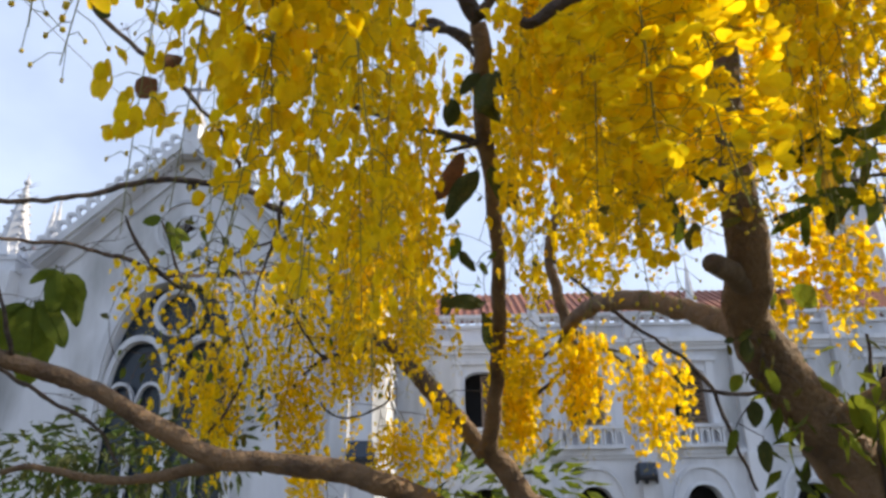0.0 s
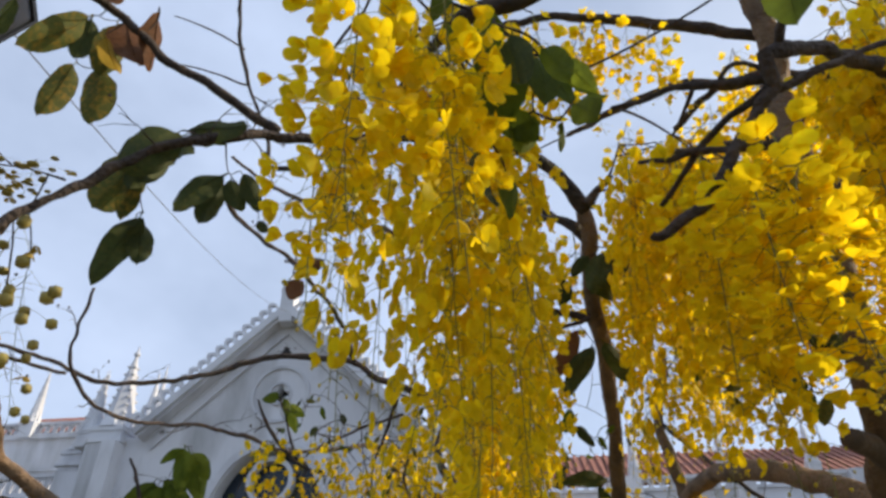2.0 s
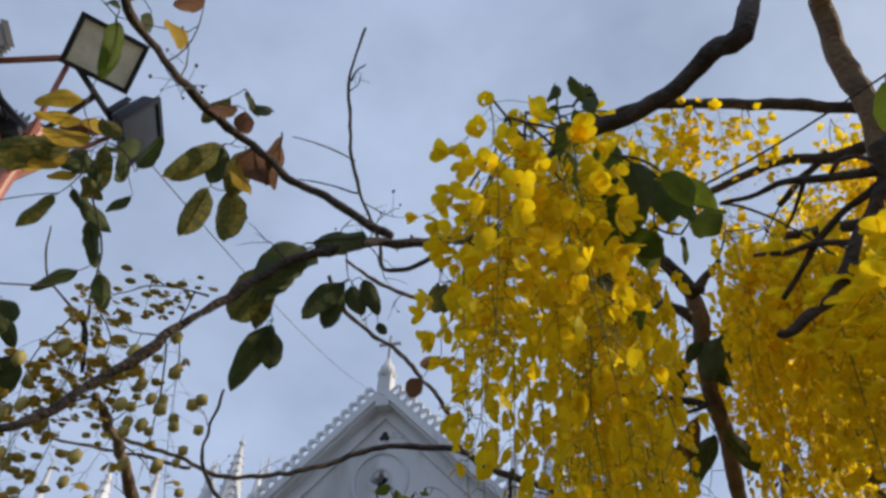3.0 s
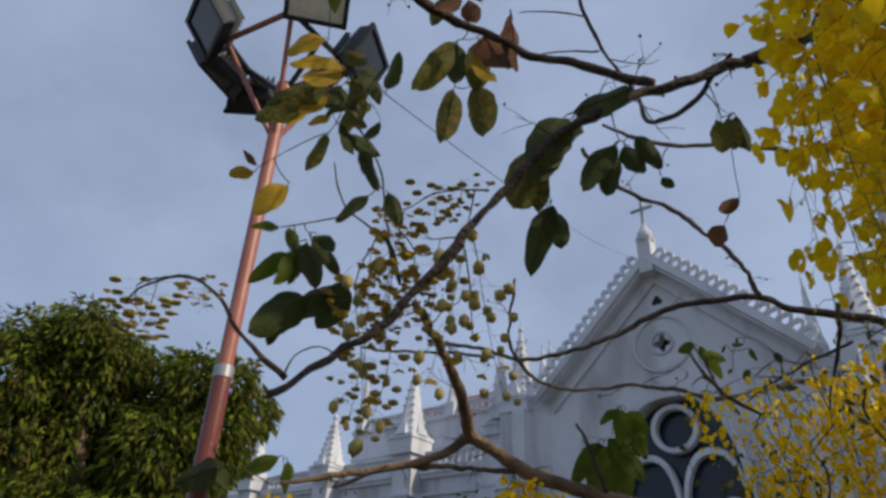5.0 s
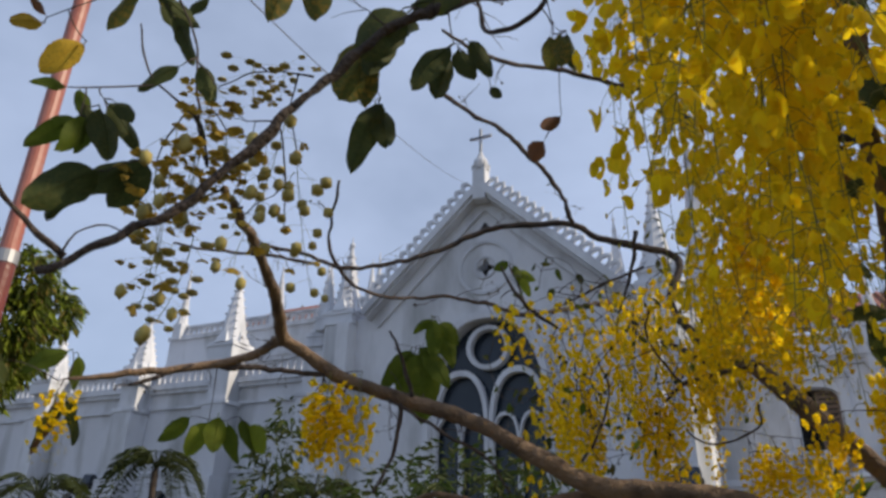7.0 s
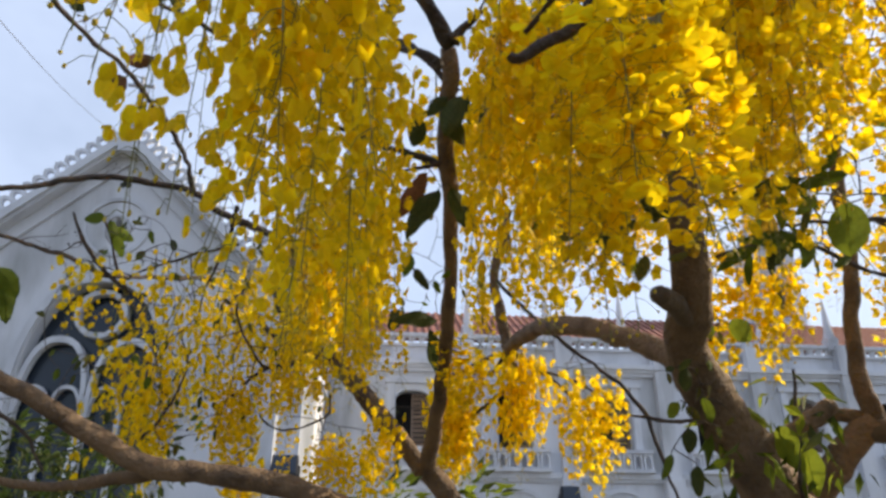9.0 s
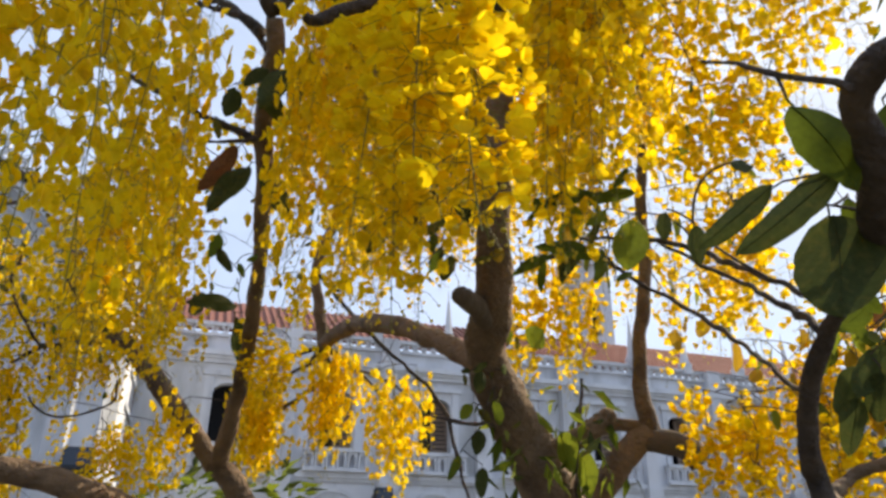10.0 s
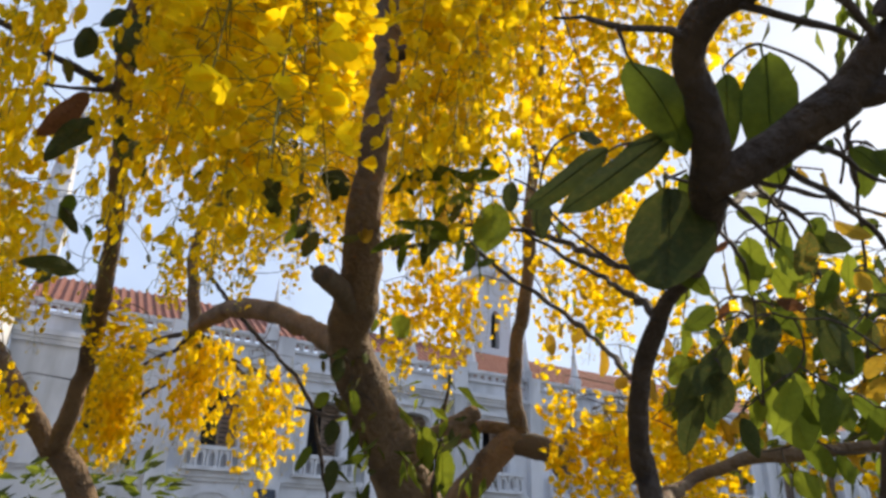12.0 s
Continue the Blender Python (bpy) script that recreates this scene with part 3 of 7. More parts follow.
for x, tip in ((-19.1, 15.0), (-24.75, 15.4), (-30.8, 13.6), (-37.7, 13.6), (-44.6, 13.3)):
    stacked("buttress", church, [(x - 0.72, x + 0.72, NY - 1.4, NY, 0, 4.8), (x - 0.66, x + 0.66, NY - 1.15, NY - 0.002, 4.8, 8.2), (x - 0.60, x + 0.60, NY - 0.95, NY + 0.1, 8.2, 10.6)], [(x - 0.76, x + 0.76, NY - 1.2, NY, 8.15, 8.35), (x - 0.70, x + 0.70, NY - 1.05, NY + 0.12, 10.5, 10.65)], "stepped white buttress")
    add_pinnacle(church, x, NY - 0.4, 10.3 if x > -28 else 9.6, tip, 0.56 if x > -20 else 0.80, 7)
nave = None
for y0, y1, z0, z1 in ((33.0, 33.5, 9, 14.35), (32.8, 33.6, 14.35, 14.6), (32.9, 32.998, 12.6, 12.75)):
    bm = bmesh.new()
    box_into(bm, -36, L1 + 6, y0, y1, z0, z1)
    ob = part("cornice" if nave else "nave_wall", bm, plaster, nave or church, "" if nave else "high white nave wall")
    nave = nave or ob
balustrade(church, -35.8, L1 + 6, 33.2, 14.6, 0.75, 0.45)
for x, tip in ((-27.2, 18.8), (-35.2, 19.8), (-20.5, 18.0)):
    add_pinnacle(church, x, 33.0, 14.4, tip, 0.36, 6)
bm = bmesh.new()
prism_into(bm, [(0, 15.0), (0, 15.2), (5.5, 18.2), (5.5, 15.0)], -32.5, -19)
for v in bm.verts:
    v.co = Vector((v.co.y, 34.0 + v.co.x, v.co.z))
part("nave_roof", bm, roof_red, church, "red clay tile roof")
bm = bmesh.new()
prism_into(bm, [(0, 9.2), (0, 9.4), (5.4, 10.6), (5.4, 9.2)], L0, L1)
for v in bm.verts:
    v.co = Vector((v.co.y, NY + 0.5 + v.co.x, v.co.z))
part("aisle_roof", bm, plaster_grey, church)


def wall_floodlight(x, y, z, lean=-20):
    """A box floodlight on a bracket."""
    e = thing("wall_floodlight", (x, y, z), "black box floodlight fixed to the white church wall", "floodlight", "floodlights on the church")
    bm = bmesh.new()
    box_into(bm, -0.34, 0.34, -0.45, -0.1, -0.28, 0.28, 0.04)
    bmesh.ops.rotate(bm, cent=(0, -0.25, 0), matrix=Matrix.Rotation(radians(lean), 3, "X"), verts=bm.verts)
    part("housing", bm, lamp_metal, e)
    bm = bmesh.new()
    box_into(bm, -0.29, 0.29, -0.475, -0.452, -0.22, 0.22, 0.01)
    bmesh.ops.rotate(bm, cent=(0, -0.25, 0), matrix=Matrix.Rotation(radians(lean), 3, "X"), verts=bm.verts)
    part("lens", bm, dark_glass, e, "grey glass front")
    for x0, x1, y0, z1 in ((-0.05, 0.05, -0.2, -0.3), (-0.38, -0.342, -0.3, 0.05), (0.342, 0.38, -0.3, 0.05)):
        bm = bmesh.new()
        box_into(bm, x0, x1, y0, 0.0, -0.42, z1)
        part("bracket", bm, lamp_metal, e)
    return e


wall_floodlight(7.25, NY - 0.40, 3.35)
wall_floodlight(-2.32, FY - 0.62, 3.5)
wall_floodlight(-33.2, NY - 0.02, 4.85)

# ---- flowering trees: trunks and limbs ----
tree_a = thing("flowering_tree", (0.68, 3.2, 0), "golden shower tree with forked brown trunk and long bare limbs", "tree", "flowering trees")
tree_b = thing("flowering_tree", (1.62, 1.95, 0), "golden shower tree with thick pale-brown trunk and sawn stub", "tree", "flowering trees")
tree_c = thing("flowering_tree", (1.35, 2.9, 0), "slender golden shower tree with sawn limb", "tree", "flowering trees")
tree_d = thing("leafy_tree", (1.4, 1.0, 0), "dark crooked tree limb with large green leaves", "tree")

limb(tree_a, "trunk", [(0.68, 3.20, -0.05, 0.100), (0.62, 3.20, 0.80, 0.080), (0.52, 3.21, 1.58, 0.056), (0.34, 3.23, 1.80, 0.051), (0.20, 3.23, 1.99, 0.049)])
limb(tree_a, "limb", [(0.19, 3.23, 1.99, 0.037), (0.22, 2.82, 2.32, 0.029), (0.20, 2.34, 2.55, 0.025), (0.16, 1.96, 2.69, 0.025), (0.13, 1.80, 2.82, 0.026), (0.12, 1.63, 2.96, 0.027), (0.11, 1.58, 3.02, 0.025)])
limb(tree_a, "limb", [(0.18, 3.23, 1.99, 0.042), (0.03, 3.27, 2.17, 0.045), (-0.13, 3.33, 2.38, 0.044), (-0.28, 3.39, 2.54, 0.034), (-0.48, 3.45, 2.59, 0.016)])
limb(tree_a, "branch", [(0.11, 1.48, 2.94, 0.025), (0.04, 1.41, 3.02, 0.020), (-0.08, 1.36, 3.09, 0.019), (-0.25, 1.30, 3.11, 0.019), (-0.51, 1.24, 3.07, 0.020)], bark_dark)
limb(tree_a, "branch", [(0.09, 1.50, 2.90, 0.015), (0.01, 1.53, 2.95, 0.011), (-0.07, 1.60, 3.03, 0.007), (-0.21, 1.68, 3.09, 0.005)], bark_dark)
limb(tree_a, "branch", [(0.11, 1.46, 2.94, 0.020), (0.14, 1.44, 2.97, 0.012), (0.17, 1.37, 2.97, 0.008)], bark_dark)
limb(tree_a, "branch", [(0.14, 1.82, 2.78, 0.010), (0.03, 1.87, 2.77, 0.006), (-0.05, 1.91, 2.78, 0.004)], bark_dark)
limb(tree_a, "branch", [(0.12, 1.65, 2.94, 0.009), (0.04, 1.63, 3.03, 0.011), (-0.05, 1.65, 3.08, 0.010), (-0.13, 1.71, 3.07, 0.005)], bark_dark)
limb(tree_a, "branch", [(-0.51, 1.24, 3.07, 0.0156), (-0.60, 1.18, 3.03, 0.0148), (-0.71, 1.11, 2.98, 0.0140), (-0.80, 1.05, 2.93, 0.0140), (-0.87, 1.00, 2.88, 0.0133), (-0.92, 0.97, 2.84, 0.0125), (-0.99, 0.93, 2.74, 0.0117), (-1.05, 0.89, 2.65, 0.0117), (-1.10, 0.86, 2.57, 0.0109), (-1.16, 0.84, 2.49, 0.0109), (-1.20, 0.82, 2.43, 0.0101), (-1.25, 0.79, 2.37, 0.0101), (-1.30, 0.76, 2.31, 0.0094), (-1.36, 0.69, 2.24, 0.0094), (-1.40, 0.64, 2.18, 0.0094), (-1.42, 0.61, 2.16, 0.0086)], bark_dark)
limb(tree_a, "branch", [(-1.50, 0.71, 2.24, 0.007), (-1.52, 0.64, 2.28, 0.006), (-1.53, 0.58, 2.32, 0.005), (-1.53, 0.52, 2.37, 0.005), (-1.53, 0.47, 2.39, 0.004), (-1.55, 0.44, 2.40, 0.004), (-1.57, 0.41, 2.39, 0.003), (-1.60, 0.37, 2.35, 0.003), (-1.62, 0.36, 2.32, 0.002)], bark_dark)
limb(tree_a, "branch", [(-0.72, 1.17, 3.06, 0.013), (-0.81, 1.13, 3.11, 0.013), (-0.91, 1.08, 3.17, 0.013), (-1.01, 1.03, 3.22, 0.013), (-1.08, 0.97, 3.28, 0.013), (-1.16, 0.91, 3.34, 0.013), (-1.20, 0.80, 3.33, 0.013), (-1.21, 0.67, 3.31, 0.012), (-1.21, 0.54, 3.29, 0.011), (-1.20, 0.43, 3.27, 0.011), (-1.17, 0.34, 3.26, 0.010)], bark_dark)
limb(tree_a, "branch", [(-0.53, 1.22, 3.09, 0.007), (-0.60, 1.27, 3.09, 0.007), (-0.68, 1.33, 3.08, 0.007), (-0.81, 1.36, 3.10, 0.007), (-0.84, 1.34, 3.21, 0.006), (-0.88, 1.31, 3.32, 0.006), (-0.91, 1.28, 3.40, 0.006), (-0.92, 1.20, 3.48, 0.006), (-0.91, 1.14, 3.56, 0.006), (-0.90, 1.05, 3.66, 0.006), (-0.86, 0.98, 3.74, 0.005), (-0.81, 0.92, 3.82, 0.005)], bark_dark)
limb(tree_a, "twig", [(-0.89, 1.03, 3.69, 0.004), (-0.85, 1.00, 3.70, 0.003), (-0.82, 0.99, 3.71, 0.002)], bark_dark)
limb(tree_a, "twig", [(-0.93, 1.24, 3.52, 0.004), (-0.99, 1.18, 3.53, 0.003), (-1.05, 1.13, 3.53, 0.003), (-1.10, 1.09, 3.52, 0.002)], bark_dark)
limb(tree_a, "twig", [(-0.94, 1.32, 3.44, 0.004), (-1.02, 1.26, 3.44, 0.003), (-1.11, 1.20, 3.43, 0.002)], bark_dark)
limb(tree_a, "branch", [(-1.02, 1.48, 3.28, 0.006), (-0.98, 1.62, 3.30, 0.007), (-0.90, 1.78, 3.33, 0.008), (-0.73, 1.98, 3.38, 0.009), (-0.53, 2.07, 3.31, 0.010), (-0.41, 2.10, 3.29, 0.011), (-0.30, 1.85, 2.95, 0.011), (0.14, 1.86, 2.78, 0.012)], bark_dark)
limb(tree_a, "branch", [(-1.39, 2.04, 3.71, 0.009), (-1.38, 2.23, 3.65, 0.010), (-1.30, 2.42, 3.63, 0.010), (-1.20, 2.60, 3.60, 0.011), (-1.16, 2.84, 3.59, 0.011), (-1.12, 3.02, 3.58, 0.012), (-1.10, 3.24, 3.54, 0.013), (-1.11, 3.48, 3.48, 0.014)], bark_dark)
limb(tree_a, "branch", [(-2.71, 2.56, 3.26, 0.010), (-2.52, 2.79, 3.25, 0.011), (-2.34, 2.99, 3.21, 0.012), (-2.12, 3.15, 3.26, 0.013), (-1.88, 3.28, 3.36, 0.015), (-1.69, 3.36, 3.46, 0.016), (-1.49, 3.41, 3.51, 0.017), (-1.31, 3.47, 3.51, 0.018), (-1.12, 3.52, 3.50, 0.019), (-0.99, 3.59, 3.42, 0.020), (-0.80, 3.65, 3.36, 0.021), (-0.57, 3.71, 3.26, 0.022), (-0.62, 3.60, 2.95, 0.022), (-0.42, 3.44, 2.60, 0.024)], bark_dark)
limb(tree_a, "twig", [(-2.93, 2.25, 3.16, 0.006), (-2.81, 2.44, 3.17, 0.008), (-2.65, 2.64, 3.20, 0.009), (-2.46, 2.87, 3.21, 0.010)], bark_dark)
limb(tree_a, "branch", [(-1.49, 1.64, 2.89, 0.005), (-1.58, 1.74, 2.81, 0.006), (-1.65, 1.86, 2.73, 0.006), (-1.64, 2.02, 2.66, 0.007), (-1.57, 2.18, 2.65, 0.007), (-1.45, 2.40, 2.71, 0.008), (-1.36, 2.70, 2.77, 0.009), (-1.26, 3.03, 2.80, 0.011), (-1.10, 3.40, 2.94, 0.012), (-0.93, 3.75, 3.03, 0.014), (-0.62, 3.62, 2.72, 0.018), (-0.44, 3.45, 2.58, 0.020)], bark_dark)
limb(tree_a, "branch", [(-1.34, 0.95, 2.48, 0.010), (-1.54, 1.26, 2.56, 0.014), (-1.77, 1.61, 2.63, 0.018), (-1.92, 1.88, 2.62, 0.022), (-2.12, 2.20, 2.59, 0.027), (-2.16, 2.28, 2.55, 0.031)])
limb(tree_a, "twig", [(-1.32, 0.87, 2.50, 0.004), (-1.35, 0.86, 2.61, 0.004), (-1.41, 0.82, 2.68, 0.003), (-1.47, 0.78, 2.75, 0.003), (-1.50, 0.75, 2.88, 0.002)], bark_dark)
limb(tree_a, "twig", [(-1.32, 0.87, 2.50, 0.004), (-1.36, 0.86, 2.62, 0.004), (-1.39, 0.85, 2.81, 0.003), (-1.42, 0.83, 2.92, 0.003), (-1.47, 0.79, 3.03, 0.003)], bark_dark)
limb(tree_a, "twig", [(-1.10, 0.94, 2.73, 0.003), (-1.16, 0.90, 2.74, 0.002), (-1.23, 0.87, 2.73, 0.002), (-1.30, 0.85, 2.70, 0.001)], bark_dark)
limb(tree_a, "twig", [(-1.49, 0.70, 2.24, 0.002), (-1.48, 0.71, 2.29, 0.002), (-1.45, 0.76, 2.32, 0.002), (-1.43, 0.82, 2.30, 0.001)], bark_dark)
limb(tree_a, "twig", [(-1.17, 0.92, 2.62, 0.002), (-1.19, 0.99, 2.52, 0.002), (-1.23, 1.06, 2.40, 0.001)], bark_dark)
limb(tree_a, "twig", [(-1.30, 3.18, 2.86, 0.008), (-1.31, 3.08, 2.97, 0.006), (-1.33, 2.98, 3.06, 0.004)], bark_dark)
limb(tree_a, "limb", [(-2.16, 2.27, 2.56, 0.029), (-1.97, 2.46, 2.42, 0.031), (-1.82, 2.56, 2.36, 0.031), (-1.64, 2.67, 2.31, 0.034), (-1.38, 2.80, 2.21, 0.036), (-1.12, 2.91, 2.05, 0.041), (-0.94, 2.97, 1.97, 0.043), (-0.60, 3.02, 1.94, 0.046), (-0.29, 3.05, 1.87, 0.051), (-0.15, 3.19, 1.81, 0.058), (0.14, 3.20, 1.67, 0.066)])
limb(tree_a, "branch", [(-2.16, 2.27, 2.57, 0.027), (-2.27, 2.21, 2.48, 0.020), (-2.42, 2.09, 2.42, 0.018), (-2.60, 1.92, 2.37, 0.014), (-2.72, 1.79, 2.33, 0.011), (-2.77, 1.72, 2.31, 0.007)])
limb(tree_a, "branch", [(-1.72, 2.60, 2.31, 0.012), (-1.75, 2.62, 2.13, 0.010), (-1.80, 2.61, 2.01, 0.007), (-1.84, 2.59, 1.93, 0.006)], bark_dark)
limb(tree_a, "twig", [(-1.74, 2.50, 2.62, 0.005), (-1.71, 2.55, 2.52, 0.007), (-1.68, 2.62, 2.34, 0.011)], bark_dark)
limb(tree_a, "twig", [(-1.77, 2.57, 2.32, 0.008), (-1.58, 2.69, 2.20, 0.007), (-1.39, 2.79, 2.08, 0.007), (-1.30, 2.84, 1.94, 0.005)], bark_dark)
limb(tree_a, "branch", [(-1.99, 2.44, 2.42, 0.014), (-2.23, 2.26, 2.43, 0.013), (-2.45, 2.06, 2.41, 0.011), (-2.63, 1.90, 2.31, 0.007)], bark_dark)
limb(tree_a, "branch", [(-0.85, 3.07, 1.97, 0.034), (-1.10, 3.05, 1.93, 0.027), (-1.30, 2.97, 1.89, 0.020), (-1.45, 2.90, 1.90, 0.015), (-1.62, 2.81, 1.94, 0.012), (-1.71, 2.76, 1.91, 0.010)])
limb(tree_a, "twig", [(-0.24, 3.31, 2.53, 0.014), (-0.40, 3.26, 2.49, 0.012), (-0.57, 3.20, 2.43, 0.009), (-0.65, 3.15, 2.35, 0.005)], bark_dark)
limb(tree_a, "twig", [(-0.58, 2.26, 2.81, 0.009), (-0.62, 2.35, 2.72, 0.008), (-0.66, 2.42, 2.64, 0.007), (-0.71, 2.49, 2.58, 0.005), (-0.74, 2.57, 2.48, 0.003)], bark_dark)
limb(tree_a, "twig", [(-0.58, 2.36, 2.70, 0.007), (-0.75, 2.39, 2.66, 0.006), (-0.91, 2.42, 2.61, 0.004), (-1.00, 2.45, 2.57, 0.003)], bark_dark)
limb(tree_a, "twig", [(-1.04, 2.05, 2.66, 0.004), (-1.01, 2.11, 2.58, 0.006), (-0.95, 2.16, 2.50, 0.006), (-0.88, 2.20, 2.45, 0.005)], bark_dark)
limb(tree_a, "twig", [(-0.27, 3.30, 2.34, 0.006), (-0.29, 3.32, 2.24, 0.005), (-0.46, 3.31, 2.17, 0.005), (-0.56, 3.29, 2.21, 0.004), (-0.59, 3.28, 2.25, 0.003)], bark_dark)
limb(tree_a, "twig", [(-0.57, 3.20, 2.43, 0.006), (-0.64, 3.11, 2.52, 0.006), (-0.68, 2.97, 2.61, 0.005), (-0.64, 2.84, 2.70, 0.004)], bark_dark)
limb(tree_a, "twig", [(-1.04, 3.10, 2.09, 0.006), (-0.95, 3.10, 2.23, 0.006), (-0.89, 3.08, 2.41, 0.005), (-0.93, 3.04, 2.55, 0.004)], bark_dark)
limb(tree_b, "branch", [(-0.21, 0.60, 2.62, 0.008), (-0.16, 0.54, 2.61, 0.013), (-0.08, 0.53, 2.62, 0.014), (0.01, 0.50, 2.63, 0.015), (0.07, 0.45, 2.65, 0.016), (0.13, 0.41, 2.67, 0.016), (0.33, 0.70, 3.43, 0.020), (0.54, 0.99, 3.94, 0.024), (0.73, 1.30, 4.11, 0.026)], bark_dark)
limb(tree_b, "trunk", [(1.62, 1.95, -0.05, 0.160), (1.52, 1.95, 0.80, 0.130), (1.33, 2.08, 1.57, 0.101), (1.19, 2.10, 1.79, 0.093), (1.04, 2.04, 1.99, 0.083), (0.94, 1.96, 2.10, 0.071), (0.85, 1.86, 2.21, 0.062), (0.81, 1.73, 2.30, 0.060), (0.77, 1.62, 2.39, 0.052), (0.75, 1.56, 2.55, 0.044), (0.77, 1.56, 2.83, 0.040), (0.77, 1.56, 3.11, 0.040), (0.77, 1.54, 3.37, 0.042), (0.79, 1.55, 3.48, 0.044), (0.79, 1.49, 3.60, 0.040), (0.76, 1.45, 3.77, 0.037), (0.74, 1.37, 3.97, 0.035), (0.71, 1.24, 4.06, 0.032), (0.69, 1.14, 4.18, 0.028)])
limb(tree_b, "sawn_stub", [(0.83, 1.77, 2.27, 0.033), (0.73, 1.66, 2.28, 0.029), (0.65, 1.57, 2.28, 0.025)], cut_wood, "dark sawn branch stub")
limb(tree_b, "limb", [(0.89, 1.90, 2.15, 0.045), (0.90, 2.15, 2.28, 0.042), (0.88, 2.45, 2.42, 0.039), (0.84, 2.85, 2.58, 0.042), (0.78, 3.26, 2.70, 0.042), (0.74, 3.63, 2.75, 0.041), (0.71, 3.85, 2.73, 0.040)])
limb(tree_b, "branch", [(0.71, 3.85, 2.72, 0.037), (0.65, 3.79, 2.96, 0.031), (0.61, 3.73, 3.15, 0.027), (0.66, 3.64, 3.35, 0.027), (0.69, 3.61, 3.52, 0.019)])
limb(tree_b, "branch", [(0.71, 3.85, 2.72, 0.027), (0.81, 3.85, 2.67, 0.015), (0.99, 3.84, 2.53, 0.011), (1.13, 3.83, 2.37, 0.008)], bark_dark)
limb(tree_b, "branch", [(0.71, 3.86, 2.71, 0.021), (0.72, 3.89, 2.55, 0.014), (0.55, 3.95, 2.40, 0.011), (0.40, 3.99, 2.25, 0.008)], bark_dark)
limb(tree_b, "branch", [(0.70, 3.86, 2.71, 0.018), (0.64, 3.89, 2.64, 0.014), (0.53, 3.92, 2.56, 0.011), (0.38, 3.97, 2.41, 0.009), (0.32, 4.00, 2.26, 0.006)], bark_dark)
limb(tree_b, "branch", [(0.70, 3.86, 2.71, 0.015), (0.56, 3.89, 2.68, 0.012), (0.42, 3.92, 2.61, 0.009), (0.30, 3.96, 2.51, 0.006)], bark_dark)
limb(tree_b, "branch", [(0.72, 3.86, 2.70, 0.015), (0.78, 3.88, 2.55, 0.011), (0.74, 3.93, 2.36, 0.008), (0.76, 3.95, 2.18, 0.005)], bark_dark)
limb(tree_b, "branch", [(0.86, 3.80, 2.61, 0.012), (0.98, 3.68, 2.54, 0.009), (1.08, 3.47, 2.42, 0.007), (1.12, 3.37, 2.26, 0.004)], bark_dark)
limb(tree_b, "branch", [(0.62, 3.74, 3.13, 0.011), (0.72, 3.53, 2.90, 0.011), (0.84, 3.17, 2.60, 0.010), (1.01, 2.77, 2.26, 0.009), (1.07, 2.68, 2.01, 0.008), (1.13, 2.67, 1.79, 0.005)], bark_dark)
limb(tree_b, "branch", [(0.93, 2.60, 2.15, 0.005), (1.03, 2.35, 2.09, 0.008), (1.00, 1.99, 2.04, 0.008)], bark_dark)
limb(tree_b, "branch", [(1.33, 1.96, 2.08, 0.025), (1.24, 1.97, 2.03, 0.023), (1.13, 1.98, 1.98, 0.017), (1.03, 1.99, 1.93, 0.015)])
limb(tree_b, "branch", [(0.84, 1.63, 3.57, 0.031), (0.93, 1.58, 3.50, 0.022), (1.00, 1.45, 3.43, 0.022), (1.12, 1.30, 3.33, 0.017)], bark_dark)
limb(tree_b, "branch", [(0.83, 1.62, 3.59, 0.025), (0.70, 1.67, 3.60, 0.023), (0.54, 1.69, 3.64, 0.017), (0.40, 1.74, 3.64, 0.015), (0.26, 1.83, 3.65, 0.013), (0.13, 1.88, 3.62, 0.009)], bark_dark)
limb(tree_b, "branch", [(0.81, 1.54, 3.67, 0.019), (0.62, 1.54, 3.75, 0.021), (0.35, 1.53, 3.83, 0.019), (0.09, 1.52, 3.88, 0.015), (-0.10, 1.53, 3.88, 0.012)], bark_dark)
limb(tree_b, "branch", [(0.68, 1.66, 3.62, 0.017), (0.59, 1.73, 3.58, 0.015), (0.51, 1.81, 3.53, 0.010)], bark_dark)
limb(tree_b, "branch", [(0.780, 1.560, 2.950, 0.0200), (0.800, 1.060, 2.850, 0.0170), (0.620, 0.860, 2.760, 0.0150), (0.342, 0.649, 2.605, 0.0118), (0.321, 0.677, 2.547, 0.0111), (0.288, 0.702, 2.507, 0.0106), (0.252, 0.731, 2.459, 0.0100), (0.217, 0.750, 2.403, 0.0093), (0.175, 0.753, 2.365, 0.0086), (0.141, 0.758, 2.336, 0.0080), (0.121, 0.762, 2.330, 0.0075), (0.113, 0.761, 2.334, 0.0070)], bark_dark)
limb(tree_b, "branch", [(0.321, 0.677, 2.547, 0.0072), (0.283, 0.707, 2.534, 0.0067), (0.258, 0.724, 2.527, 0.0062), (0.217, 0.769, 2.510, 0.0057), (0.202, 0.789, 2.492, 0.0051), (0.180, 0.824, 2.474, 0.0045), (0.162, 0.852, 2.460, 0.0039)], bark_dark)
limb(tree_b, "branch", [(0.259, 0.724, 2.464, 0.0063), (0.214, 0.765, 2.501, 0.0057), (0.183, 0.807, 2.526, 0.0049), (0.143, 0.861, 2.569, 0.0042)], bark_dark)
